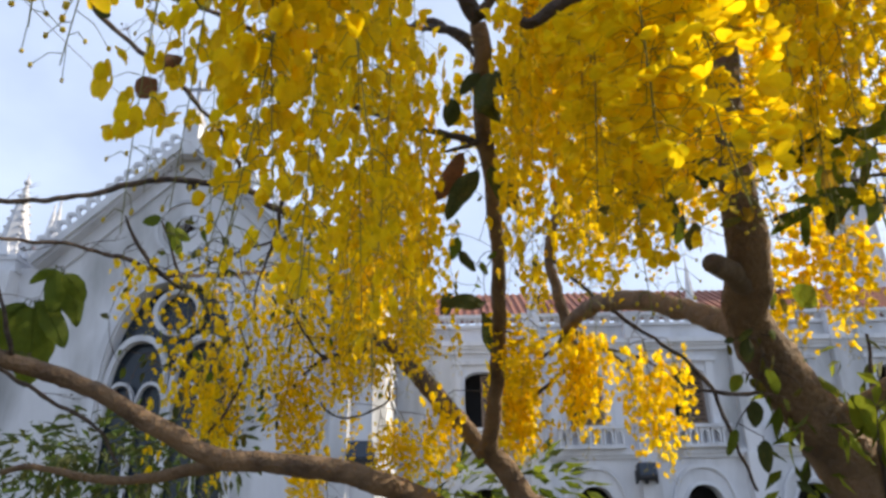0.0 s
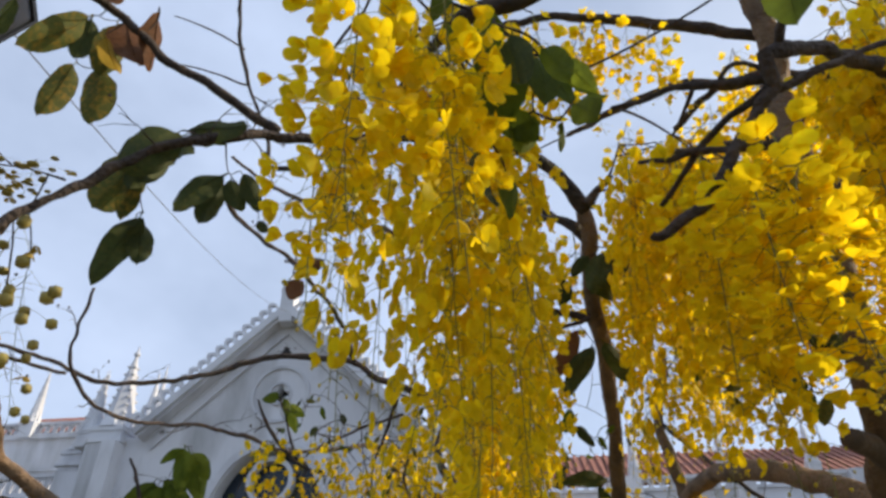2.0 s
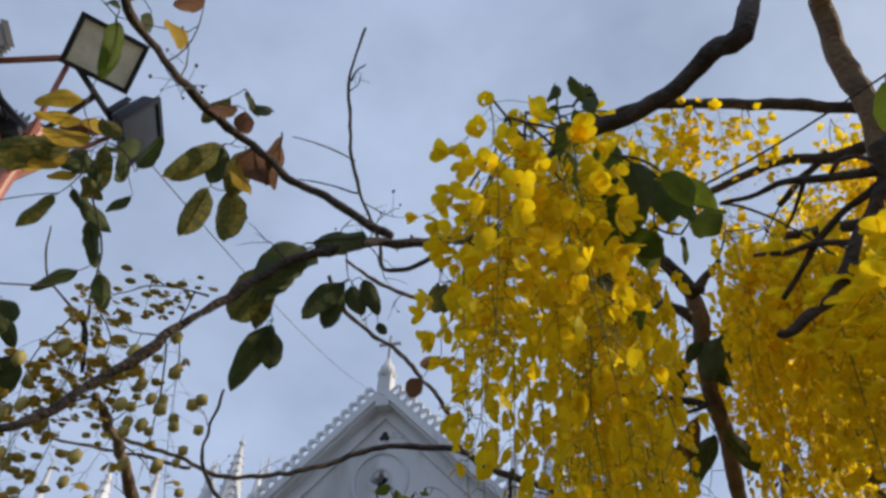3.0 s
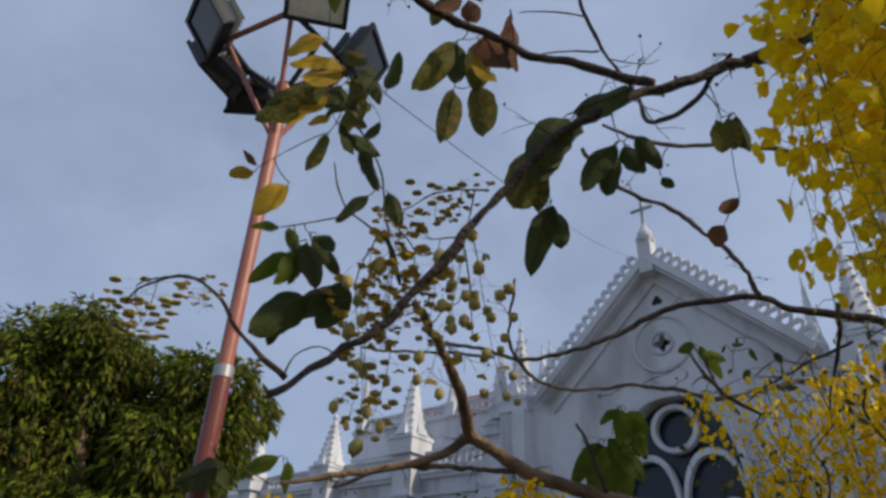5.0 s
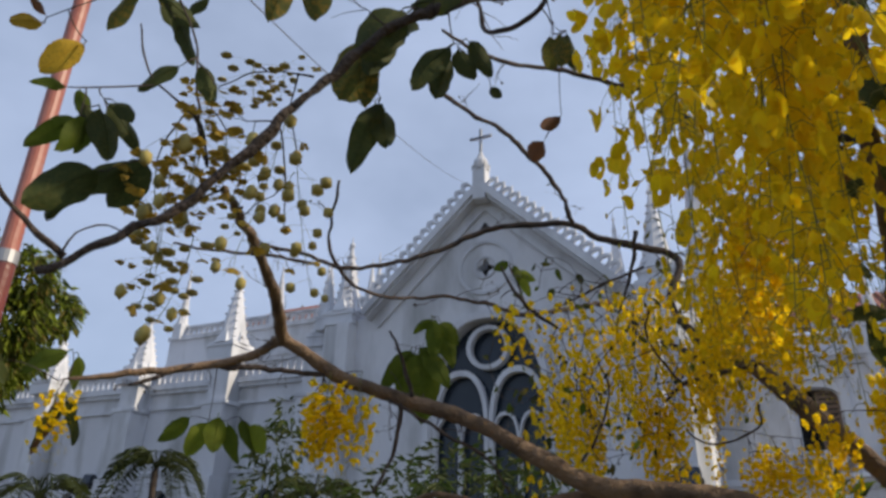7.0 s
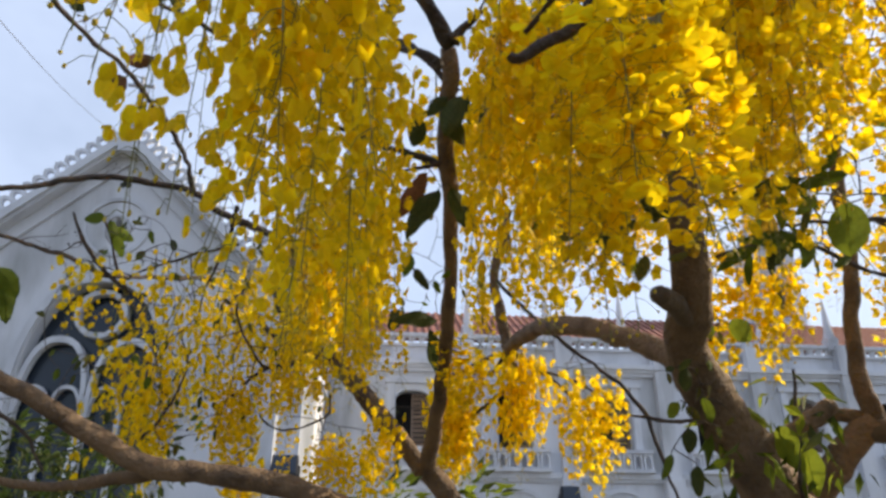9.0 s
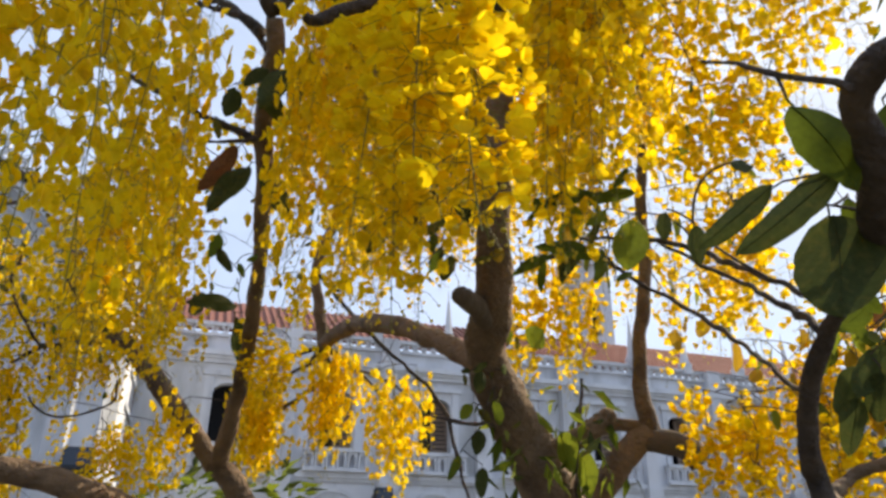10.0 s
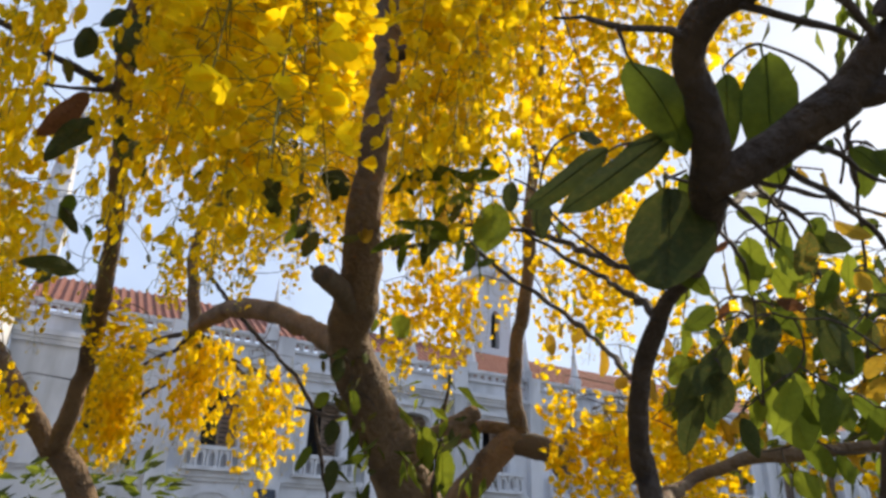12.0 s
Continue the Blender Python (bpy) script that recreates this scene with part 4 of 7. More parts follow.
limb(tree_b, "branch", [(0.330, 0.671, 2.562, 0.0081), (0.255, 0.711, 2.601, 0.0074), (0.200, 0.742, 2.634, 0.0065), (0.159, 0.780, 2.651, 0.0054), (0.105, 0.823, 2.679, 0.0043)], bark_dark)
limb(tree_b, "twig", [(0.259, 0.708, 2.602, 0.0038), (0.269, 0.684, 2.606, 0.0037), (0.291, 0.669, 2.597, 0.0037), (0.320, 0.668, 2.570, 0.0036)], bark_dark)
limb(tree_b, "twig", [(0.225, 0.735, 2.618, 0.0039), (0.214, 0.782, 2.604, 0.0030), (0.199, 0.822, 2.596, 0.0021)], bark_dark)
limb(tree_b, "branch", [(0.324, 0.677, 2.544, 0.0072), (0.386, 0.670, 2.563, 0.0069), (0.433, 0.669, 2.581, 0.0067), (0.497, 0.666, 2.603, 0.0065), (0.573, 0.671, 2.637, 0.0064)], bark_dark)
limb(tree_b, "branch", [(0.342, 0.652, 2.603, 0.0063), (0.348, 0.608, 2.623, 0.0053), (0.369, 0.560, 2.638, 0.0043), (0.395, 0.517, 2.655, 0.0034)], bark_dark)
limb(tree_b, "twig", [(0.240, 0.748, 2.428, 0.0022), (0.281, 0.750, 2.422, 0.0018), (0.324, 0.768, 2.409, 0.0013)], bark_dark)
limb(tree_b, "branch", [(0.64, 1.24, 2.92, 0.018), (0.57, 1.22, 2.91, 0.016), (0.44, 1.21, 2.90, 0.016), (0.31, 1.23, 2.90, 0.013)], bark_dark)
limb(tree_c, "trunk", [(1.35, 2.90, -0.05, 0.110), (1.42, 2.87, 0.80, 0.095), (1.58, 2.81, 1.70, 0.064), (1.70, 2.67, 1.90, 0.061), (1.78, 2.54, 2.05, 0.055), (1.86, 2.47, 2.13, 0.053)])
limb(tree_c, "limb", [(1.86, 2.48, 2.10, 0.039), (1.82, 2.47, 2.28, 0.034), (1.83, 2.45, 2.53, 0.030), (1.85, 2.38, 2.83, 0.028), (1.82, 2.33, 3.08, 0.027), (1.78, 2.18, 3.53, 0.022), (1.67, 1.98, 3.98, 0.018)])
limb(tree_c, "branch", [(1.84, 2.49, 2.14, 0.032), (1.72, 2.56, 2.16, 0.028), (1.58, 2.60, 2.08, 0.027), (1.45, 2.63, 2.00, 0.024)])
limb(tree_c, "sawn_stub", [(1.84, 2.49, 2.10, 0.046), (1.92, 2.38, 2.06, 0.052), (1.96, 2.32, 1.99, 0.051)], cut_wood, "dark sawn branch stub")
limb(tree_d, "trunk", [(1.330, 1.000, -0.050, 0.0450), (1.220, 0.980, 0.900, 0.0288), (0.966, 0.863, 1.733, 0.0168), (0.929, 0.836, 1.788, 0.0152), (0.886, 0.797, 1.841, 0.0140), (0.851, 0.756, 1.885, 0.0132), (0.800, 0.658, 1.947, 0.0119), (0.788, 0.621, 1.966, 0.0116), (0.779, 0.577, 1.981, 0.0138), (0.765, 0.543, 1.997, 0.0140), (0.746, 0.520, 2.013, 0.0165), (0.721, 0.496, 2.026, 0.0185), (0.692, 0.467, 2.041, 0.0190), (0.659, 0.443, 2.053, 0.0177), (0.628, 0.422, 2.066, 0.0153), (0.605, 0.403, 2.080, 0.0155), (0.590, 0.376, 2.091, 0.0160), (0.583, 0.352, 2.094, 0.0160), (0.585, 0.325, 2.091, 0.0154), (0.589, 0.300, 2.084, 0.0144), (0.595, 0.255, 2.069, 0.0135), (0.594, 0.211, 2.055, 0.0117), (0.592, 0.185, 2.044, 0.0103), (0.588, 0.101, 2.015, 0.0150)], bark_dark)
limb(tree_d, "limb", [(0.706, 0.483, 2.017, 0.0149), (0.718, 0.454, 2.025, 0.0201), (0.731, 0.419, 2.037, 0.0197), (0.737, 0.387, 2.050, 0.0204), (0.743, 0.357, 2.060, 0.0210), (0.741, 0.328, 2.077, 0.0177), (0.735, 0.303, 2.093, 0.0157), (0.737, 0.284, 2.097, 0.0128), (0.742, 0.254, 2.096, 0.0103), (0.750, 0.216, 2.095, 0.0100)], bark_dark)
limb(tree_d, "sawn_stub", [(0.728, 0.294, 2.094, 0.0160), (0.726, 0.280, 2.105, 0.0150), (0.723, 0.274, 2.112, 0.0110)], bark_dark)
limb(tree_d, "limb", [(0.737, 0.368, 2.051, 0.0137), (0.745, 0.347, 2.056, 0.0140), (0.755, 0.317, 2.059, 0.0131), (0.763, 0.294, 2.061, 0.0107), (0.771, 0.280, 2.054, 0.0090), (0.788, 0.253, 2.041, 0.0100)], bark_dark)
limb(tree_d, "limb", [(0.767, 0.290, 2.055, 0.0085), (0.789, 0.313, 2.030, 0.0092), (0.827, 0.348, 1.994, 0.0105), (0.861, 0.383, 1.957, 0.0110), (0.912, 0.431, 1.910, 0.0100), (0.969, 0.483, 1.849, 0.0095), (1.035, 0.550, 1.769, 0.0090), (1.080, 0.599, 1.705, 0.0080)], bark_dark)
limb(tree_d, "branch", [(0.569, 0.380, 2.075, 0.0042), (0.576, 0.431, 2.123, 0.0035), (0.579, 0.499, 2.189, 0.0029), (0.586, 0.567, 2.248, 0.0022)], bark_dark)
limb(tree_d, "branch", [(0.581, 0.328, 2.071, 0.0032), (0.659, 0.323, 2.084, 0.0030), (0.719, 0.317, 2.090, 0.0028)], bark_dark)
limb(tree_d, "branch", [(0.590, 0.277, 2.063, 0.0032), (0.656, 0.289, 2.076, 0.0036), (0.725, 0.311, 2.087, 0.0040)], bark_dark)
limb(tree_d, "branch", [(0.600, 0.276, 2.060, 0.0026), (0.647, 0.282, 2.075, 0.0023), (0.659, 0.277, 2.080, 0.0020), (0.657, 0.259, 2.094, 0.0018), (0.663, 0.243, 2.095, 0.0015), (0.679, 0.227, 2.081, 0.0012)], bark_dark)
limb(tree_d, "branch", [(0.571, 0.288, 2.077, 0.0034), (0.590, 0.318, 2.133, 0.0028), (0.611, 0.358, 2.209, 0.0022)], bark_dark)
limb(tree_d, "branch", [(0.717, 0.476, 2.006, 0.0028), (0.784, 0.496, 2.006, 0.0025), (0.852, 0.516, 1.998, 0.0022)], bark_dark)
limb(tree_d, "branch", [(0.725, 0.444, 2.011, 0.0030), (0.810, 0.446, 2.022, 0.0026), (0.908, 0.459, 2.037, 0.0022), (1.013, 0.475, 2.057, 0.0018)], bark_dark)
limb(tree_d, "branch", [(0.732, 0.414, 2.012, 0.0036), (0.828, 0.425, 2.011, 0.0031), (0.929, 0.450, 2.002, 0.0027), (1.006, 0.472, 1.987, 0.0022)], bark_dark)
limb(tree_d, "branch", [(0.738, 0.393, 2.024, 0.0030), (0.786, 0.392, 2.031, 0.0027), (0.834, 0.388, 2.017, 0.0023), (0.856, 0.375, 2.009, 0.0020)], bark_dark)
limb(tree_d, "branch", [(0.856, 0.438, 2.041, 0.0016), (0.818, 0.398, 2.060, 0.0015), (0.769, 0.361, 2.048, 0.0014)], bark_dark)
limb(tree_d, "branch", [(0.986, 0.623, 2.055, 0.0016), (0.898, 0.557, 2.064, 0.0015), (0.749, 0.426, 2.015, 0.0014)], bark_dark)
# lighter bark on this limb: its sunlit look put into the colour
limb(tree_d, "limb", [(0.966, 0.863, 1.733, 0.012), (1.34, 1.16, 1.81, 0.013), (1.44, 1.11, 1.86, 0.013), (1.51, 1.02, 1.88, 0.012), (1.57, 0.93, 1.88, 0.013), (1.64, 0.80, 1.89, 0.013), (1.75, 0.66, 1.93, 0.013)])
limb(tree_d, "branch", [(0.800, 0.658, 1.947, 0.007), (1.00, 0.98, 2.15, 0.005), (1.03, 1.15, 2.27, 0.005), (1.02, 1.24, 2.35, 0.004)], bark_dark)
limb(tree_d, "branch", [(0.851, 0.756, 1.885, 0.004), (1.14, 1.19, 2.12, 0.005), (1.15, 1.39, 2.27, 0.006), (1.08, 1.51, 2.39, 0.007), (1.01, 1.56, 2.45, 0.007), (0.87, 1.67, 2.43, 0.006)], bark_dark)
limb(tree_d, "branch", [(0.746, 0.520, 2.013, 0.005), (1.08, 0.69, 2.21, 0.005), (1.20, 0.70, 2.21, 0.004), (1.31, 0.71, 2.19, 0.003)], bark_dark)
limb(tree_d, "branch", [(0.788, 0.621, 1.966, 0.005), (1.00, 1.15, 2.30, 0.006), (0.96, 1.28, 2.36, 0.005), (0.92, 1.41, 2.41, 0.004)], bark_dark)
limb(tree_d, "twig", [(0.718, 0.454, 2.025, 0.003), (1.18, 0.71, 2.20, 0.003), (1.27, 0.73, 2.11, 0.003), (1.30, 0.76, 1.98, 0.002)], bark_dark)
limb(tree_d, "twig", [(0.746, 0.520, 2.013, 0.003), (1.12, 0.76, 2.11, 0.003), (1.15, 0.78, 2.01, 0.002), (1.20, 0.83, 1.91, 0.002)], bark_dark)
limb(tree_d, "twig", [(0.743, 0.357, 2.060, 0.003), (1.22, 0.61, 2.23, 0.003), (1.30, 0.67, 2.12, 0.003), (1.32, 0.71, 1.98, 0.002)], bark_dark)

# ---- hanging flower racemes ----
rng = random.Random(7)


def petal_into(verts, faces, root, out, side, nrm, size, cup):
    """One broad, rounded, cupped petal from its root along out."""
    rows = ((0.0, 0.06), (0.16, 0.19), (0.38, 0.35), (0.62, 0.42), (0.83, 0.35), (0.96, 0.18))
    b = len(verts)
    for u, w in rows:
        mid = root + out * (u * size) + nrm * (cup * u * u * size * 0.5)
        rim = nrm * (size * 0.34 * w)
        verts += [mid + side * (w * size) + rim, mid, mid - side * (w * size) + rim]
    verts.append(root + out * size * 1.0 + nrm * (cup * size * 0.52))
    for k in range(len(rows) - 1):
        a = b + 3 * k
        faces += [(a, a + 1, a + 4, a + 3), (a + 1, a + 2, a + 5, a + 4)]
    e = b + 3 * len(rows)
    faces += [(e - 3, e - 2, e), (e - 2, e - 1, e)]


def flower_into(verts, faces, at, facing, size, r):
    """Five loose petals, some of them half closed."""
    f = facing.normalized()
    u = f.cross(Vector((0.2, 0.9, 0.37))).normalized()
    v = f.cross(u)
    turn, opened = r.uniform(0, 6.28), r.uniform(0.15, 0.85)
    for k in range(5):
        a = turn + k * 1.2566 + r.uniform(-0.35, 0.35)
        n = u * math.cos(a) + v * math.sin(a)
        out = (n * (0.55 + 0.45 * opened) + f * (0.95 - 0.8 * opened) * r.uniform(0.6, 1.2)).normalized()
        side = out.cross(f).normalized()
        nrm = side.cross(out)
        petal_into(verts, faces, at + n * size * 0.06, out, side, nrm if nrm.dot(f) > 0 else -nrm, size * 0.58 * r.uniform(0.72, 1.15), r.uniform(0.0, 1.0))


def thin_tube(verts, faces, pts, r0, r1, sides=3):
    b = len(verts)
    for i, p in enumerate(pts):
        d = (pts[min(i + 1, len(pts) - 1)] - pts[max(i - 1, 0)]).normalized()
        u = d.cross(Vector((0.6, 0.7, 0.39))).normalized()
        v = d.cross(u)
        r = r0 + (r1 - r0) * i / max(1, len(pts) - 1)
        verts += [p + (u * math.cos(2 * math.pi * k / sides) + v * math.sin(2 * math.pi * k / sides)) * r for k in range(sides)]
    for i in range(len(pts) - 1):
        for k in range(sides):
            a, c = b + i * sides + k, b + i * sides + (k + 1) % sides
            faces.append((a, c, c + sides, a + sides))


def bud_into(verts, faces, at, r, long=1.2):
    b = len(verts)
    verts += [at + Vector((0, 0, r * long))]
    for z, w in ((0.5, 0.85), (-0.4, 0.9)):
        verts += [at + Vector((w * r * math.cos(k * 1.0472), w * r * math.sin(k * 1.0472), z * r * long)) for k in range(6)]
    verts += [at - Vector((0, 0, r * long))]
    for k in range(6):
        j = (k + 1) % 6
        faces.append((b, b + 1 + k, b + 1 + j))
        faces.append((b + 1 + k, b + 7 + k, b + 7 + j, b + 1 + j))
        faces.append((b + 7 + k, b + 13, b + 7 + j))


def to_mesh(name, verts, faces, mat, smooth=True):
    me = bpy.data.meshes.new(name)
    me.from_pydata(verts, [], faces)
    me.materials.append(mat)
    if smooth:
        me.shade_smooth()
    return me


RACEME_LENGTH = (0.42, 0.42, 0.42, 0.42, 0.60)


def raceme(seed, kind):
    """Meshes of one raceme hung from its origin: stalks, blossoms, buds. kind 0 full, 1 loose, 2 large buds, 3 withered flowers, 4 long and full."""
    r = random.Random(seed)
    length = RACEME_LENGTH[kind]
    bend = Vector((r.uniform(-0.07, 0.07), r.uniform(-0.07, 0.07), 0))
    axis = [Vector((bend.x * u * u, bend.y * u * u, -length * u)) for u in (k / 8 for k in range(9))]
    sv, sf, pv, pf, bv, bf = [], [], [], [], [], []
    thin_tube(sv, sf, axis, 0.0013, 0.0007, 4)
    n = (42, 24, 20, 26, 54)[kind]
    last = (0.84, 0.80, 0.0, 0.85, 0.86)[kind]
    spots = []
    for k in range(n):
        u = 0.04 + 0.96 * (k + r.uniform(-0.3, 0.3)) / n
        u = min(max(u, 0.02), 1.0)
        p = Vector((bend.x * u * u, bend.y * u * u, -length * u))
        a = k * 2.399 + r.uniform(-0.4, 0.4)
        reach = (0.062 + r.uniform(-0.022, 0.026)) * (1.0 - 0.6 * u) * (1.25 if kind == 2 else 1)
        o = Vector((math.cos(a), math.sin(a), 0))
        tip = p + o * reach + Vector((0, 0, -reach * r.uniform(0.2, 0.9)))
        thin_tube(sv, sf, [p, (p + tip) / 2 + Vector((0, 0, 0.006)), tip], 0.0006, 0.0005)
        if u < last:
            spots.append((tip, (o * 0.8 + Vector((r.uniform(-0.5, 0.5), r.uniform(-0.5, 0.5), r.uniform(-0.9, 0.3)))).normalized(), (0.045 if kind == 1 else 0.041) * r.uniform(0.72, 1.18) * (1.08 - 0.38 * u)))
        elif kind == 2 and r.random() < 0.3:
            flower_into(pv, pf, tip, Vector((0, 0, -1)) + o * 0.4, 0.036, r)
        else:
            bud_into(bv, bf, tip, r.uniform(0.0035, 0.006) * (1.15 - 0.6 * u) if kind != 2 else r.uniform(0.014, 0.020) * (1.1 - 0.4 * u), 1.15 if kind == 2 else 1.2)
    for at, facing, size in spots:
        flower_into(pv, pf, at, facing, size, r)
    return (to_mesh("stalk", sv, sf, stalk_green), to_mesh("blossom", pv, pf, petal_old if kind in (2, 3) else petal), to_mesh("bud", bv, bf, bud_dry if kind in (2, 3) else bud), spots)


kinds = {0: [raceme(s, 0) for s in range(9)], 1: [raceme(20 + s, 1) for s in range(6)], 2: [raceme(40 + s, 2) for s in range(4)], 3: [raceme(60 + s, 3) for s in range(2)], 4: [raceme(80 + s, 4) for s in range(8)]}
single_flowers = []
for s in range(6):
    r = random.Random(70 + s)
    v, f = [], []
    flower_into(v, f, Vector((0, 0, 0)), Vector((0, 0, 1)), 0.046, r)
    single_flowers.append(to_mesh("flower", v, f, petal))

boughs = []  # centre, half size, racemes, length, flower scale, kind
# front boughs, loose at the outer edge
boughs.append(((-0.31, 0.68, 2.50), (0.03, 0.03, 0.03), 1, 0.51, 0.74, 1))
boughs.append(((-0.38, 0.86, 2.66), (0.03, 0.03, 0.03), 1, 0.55, 0.74, 1))
boughs.append(((-0.27, 0.66, 2.56), (0.03, 0.03, 0.03), 1, 0.52, 0.74, 1))
boughs.append(((-0.29, 0.80, 2.66), (0.03, 0.03, 0.03), 1, 0.55, 0.74, 1))
boughs.append(((-0.23, 0.72, 2.64), (0.03, 0.03, 0.03), 1, 0.52, 0.74, 1))
boughs.append(((-0.18, 0.68, 2.55), (0.03, 0.03, 0.03), 1, 0.55, 0.74, 1))
boughs.append(((-0.23, 0.97, 2.62), (0.03, 0.03, 0.03), 1, 0.60, 0.74, 1))
boughs.append(((-0.32, 1.00, 2.75), (0.03, 0.03, 0.03), 1, 0.56, 0.74, 1))
boughs.append(((-0.14, 0.60, 2.52), (0.03, 0.03, 0.03), 1, 0.58, 0.74, 4))
boughs.append(((-0.16, 0.88, 2.62), (0.03, 0.03, 0.03), 1, 0.68, 0.74, 4))
boughs.append(((-0.13, 0.68, 2.56), (0.03, 0.03, 0.03), 1, 0.67, 0.74, 4))
boughs.append(((-0.12, 0.97, 2.66), (0.03, 0.03, 0.03), 1, 0.71, 0.74, 4))
boughs.append(((-0.14, 0.62, 2.54), (0.03, 0.03, 0.03), 1, 0.66, 0.74, 4))
boughs.append(((-0.12, 0.74, 2.60), (0.03, 0.03, 0.03), 1, 0.68, 0.74, 4))
boughs.append(((-0.13, 0.64, 2.56), (0.03, 0.03, 0.03), 1, 0.60, 0.74, 4))
boughs.append(((-0.09, 0.92, 2.64), (0.03, 0.03, 0.03), 1, 0.62, 0.74, 4))
boughs.append(((-0.15, 0.57, 2.52), (0.03, 0.03, 0.03), 1, 0.60, 0.74, 0))
boughs.append(((-0.14, 0.58, 2.54), (0.03, 0.03, 0.03), 1, 0.55, 0.74, 0))
boughs.append(((-0.10, 1.25, 2.85), (0.05, 0.05, 0.03), 2, 0.77, 0.74, 4))
boughs.append(((-0.19, 1.30, 2.90), (0.05, 0.05, 0.03), 2, 0.73, 0.74, 4))
boughs.append(((-0.24, 1.15, 2.85), (0.05, 0.05, 0.03), 1, 0.59, 0.74, 1))
boughs.append(((-0.07, 1.50, 2.95), (0.04, 0.04, 0.03), 2, 0.79, 0.74, 0))
# upper tier of the front boughs
boughs.append(((-0.36, 0.66, 2.68), (0.02, 0.02, 0.02), 1, 0.38, 0.70, 1))
boughs.append(((-0.33, 0.80, 2.88), (0.02, 0.02, 0.02), 1, 0.37, 0.70, 1))
boughs.append(((-0.28, 0.64, 2.72), (0.02, 0.02, 0.02), 1, 0.40, 0.70, 1))
boughs.append(((-0.27, 0.85, 3.02), (0.02, 0.02, 0.02), 1, 0.38, 0.70, 1))
boughs.append(((-0.22, 0.72, 2.87), (0.02, 0.02, 0.02), 1, 0.37, 0.70, 0))
boughs.append(((-0.20, 0.95, 3.15), (0.02, 0.02, 0.02), 1, 0.40, 0.70, 0))
boughs.append(((-0.16, 0.62, 2.71), (0.02, 0.02, 0.02), 1, 0.45, 0.70, 0))
boughs.append(((-0.14, 0.80, 2.99), (0.02, 0.02, 0.02), 1, 0.44, 0.70, 0))
boughs.append(((-0.10, 0.66, 2.78), (0.02, 0.02, 0.02), 1, 0.44, 0.70, 0))
boughs.append(((-0.09, 0.95, 3.17), (0.02, 0.02, 0.02), 1, 0.38, 0.70, 0))
boughs.append(((-0.05, 0.75, 2.90), (0.02, 0.02, 0.02), 1, 0.41, 0.70, 0))
boughs.append(((-0.06, 0.60, 2.66), (0.02, 0.02, 0.02), 1, 0.39, 0.70, 0))
boughs.append(((-0.18, 1.15, 3.31), (0.02, 0.02, 0.02), 1, 0.38, 0.70, 0))
boughs.append(((-0.08, 1.20, 3.31), (0.02, 0.02, 0.02), 1, 0.37, 0.70, 0))
# upper boughs over the dark branch
boughs.append(((-0.22, 0.29, 2.40), (0.02, 0.02, 0.02), 1, 0.37, 0.74, 0))
boughs.append(((-0.19, 0.36, 2.48), (0.02, 0.02, 0.02), 1, 0.36, 0.74, 1))
boughs.append(((-0.16, 0.30, 2.37), (0.02, 0.02, 0.02), 1, 0.30, 0.74, 0))
boughs.append(((-0.25, 0.33, 2.37), (0.02, 0.02, 0.02), 1, 0.33, 0.74, 1))
boughs.append(((-0.21, 0.35, 2.40), (0.02, 0.02, 0.02), 1, 0.40, 0.74, 0))
boughs.append(((-0.16, 0.37, 2.37), (0.02, 0.02, 0.02), 1, 0.40, 0.74, 0))
boughs.append(((-0.13, 0.37, 2.41), (0.02, 0.02, 0.02), 1, 0.40, 0.74, 1))
boughs.append(((-0.27, 0.37, 2.35), (0.02, 0.02, 0.02), 1, 0.30, 0.74, 0))
# spent strands before the great window
boughs.append(((-1.11, 2.18, 2.59), (0.02, 0.02, 0.02), 1, 0.27, 0.51, 1))
boughs.append(((-1.11, 2.37, 2.61), (0.02, 0.02, 0.02), 1, 0.25, 0.59, 1))
boughs.append(((-1.00, 2.14, 2.55), (0.02, 0.02, 0.02), 1, 0.28, 0.67, 1))
boughs.append(((-0.93, 2.24, 2.42), (0.02, 0.02, 0.02), 1, 0.30, 0.61, 1))
boughs.append(((-0.89, 2.31, 2.43), (0.02, 0.02, 0.02), 1, 0.39, 0.56, 1))
boughs.append(((-0.89, 2.29, 2.60), (0.02, 0.02, 0.02), 1, 0.26, 0.67, 1))
boughs.append(((-0.80, 2.24, 2.63), (0.02, 0.02, 0.02), 1, 0.37, 0.56, 1))
boughs.append(((-0.81, 2.27, 2.53), (0.02, 0.02, 0.02), 1, 0.32, 0.54, 1))
boughs.append(((-0.69, 2.20, 2.60), (0.02, 0.02, 0.02), 1, 0.35, 0.55, 1))
boughs.append(((-0.67, 2.29, 2.46), (0.02, 0.02, 0.02), 1, 0.36, 0.51, 0))
# unseen crown added towards the sun, to shade the front boughs
boughs.append(((1.35, 0.62, 3.66), (0.24, 0.17, 0.12), 18, 0.42, 1.00, 0))
boughs.append(((1.45, 1.05, 3.70), (0.16, 0.15, 0.12), 14, 0.45, 1.00, 0))
boughs.append(((2.15, 1.25, 4.20), (0.25, 0.22, 0.18), 16, 0.45, 1.00, 0))
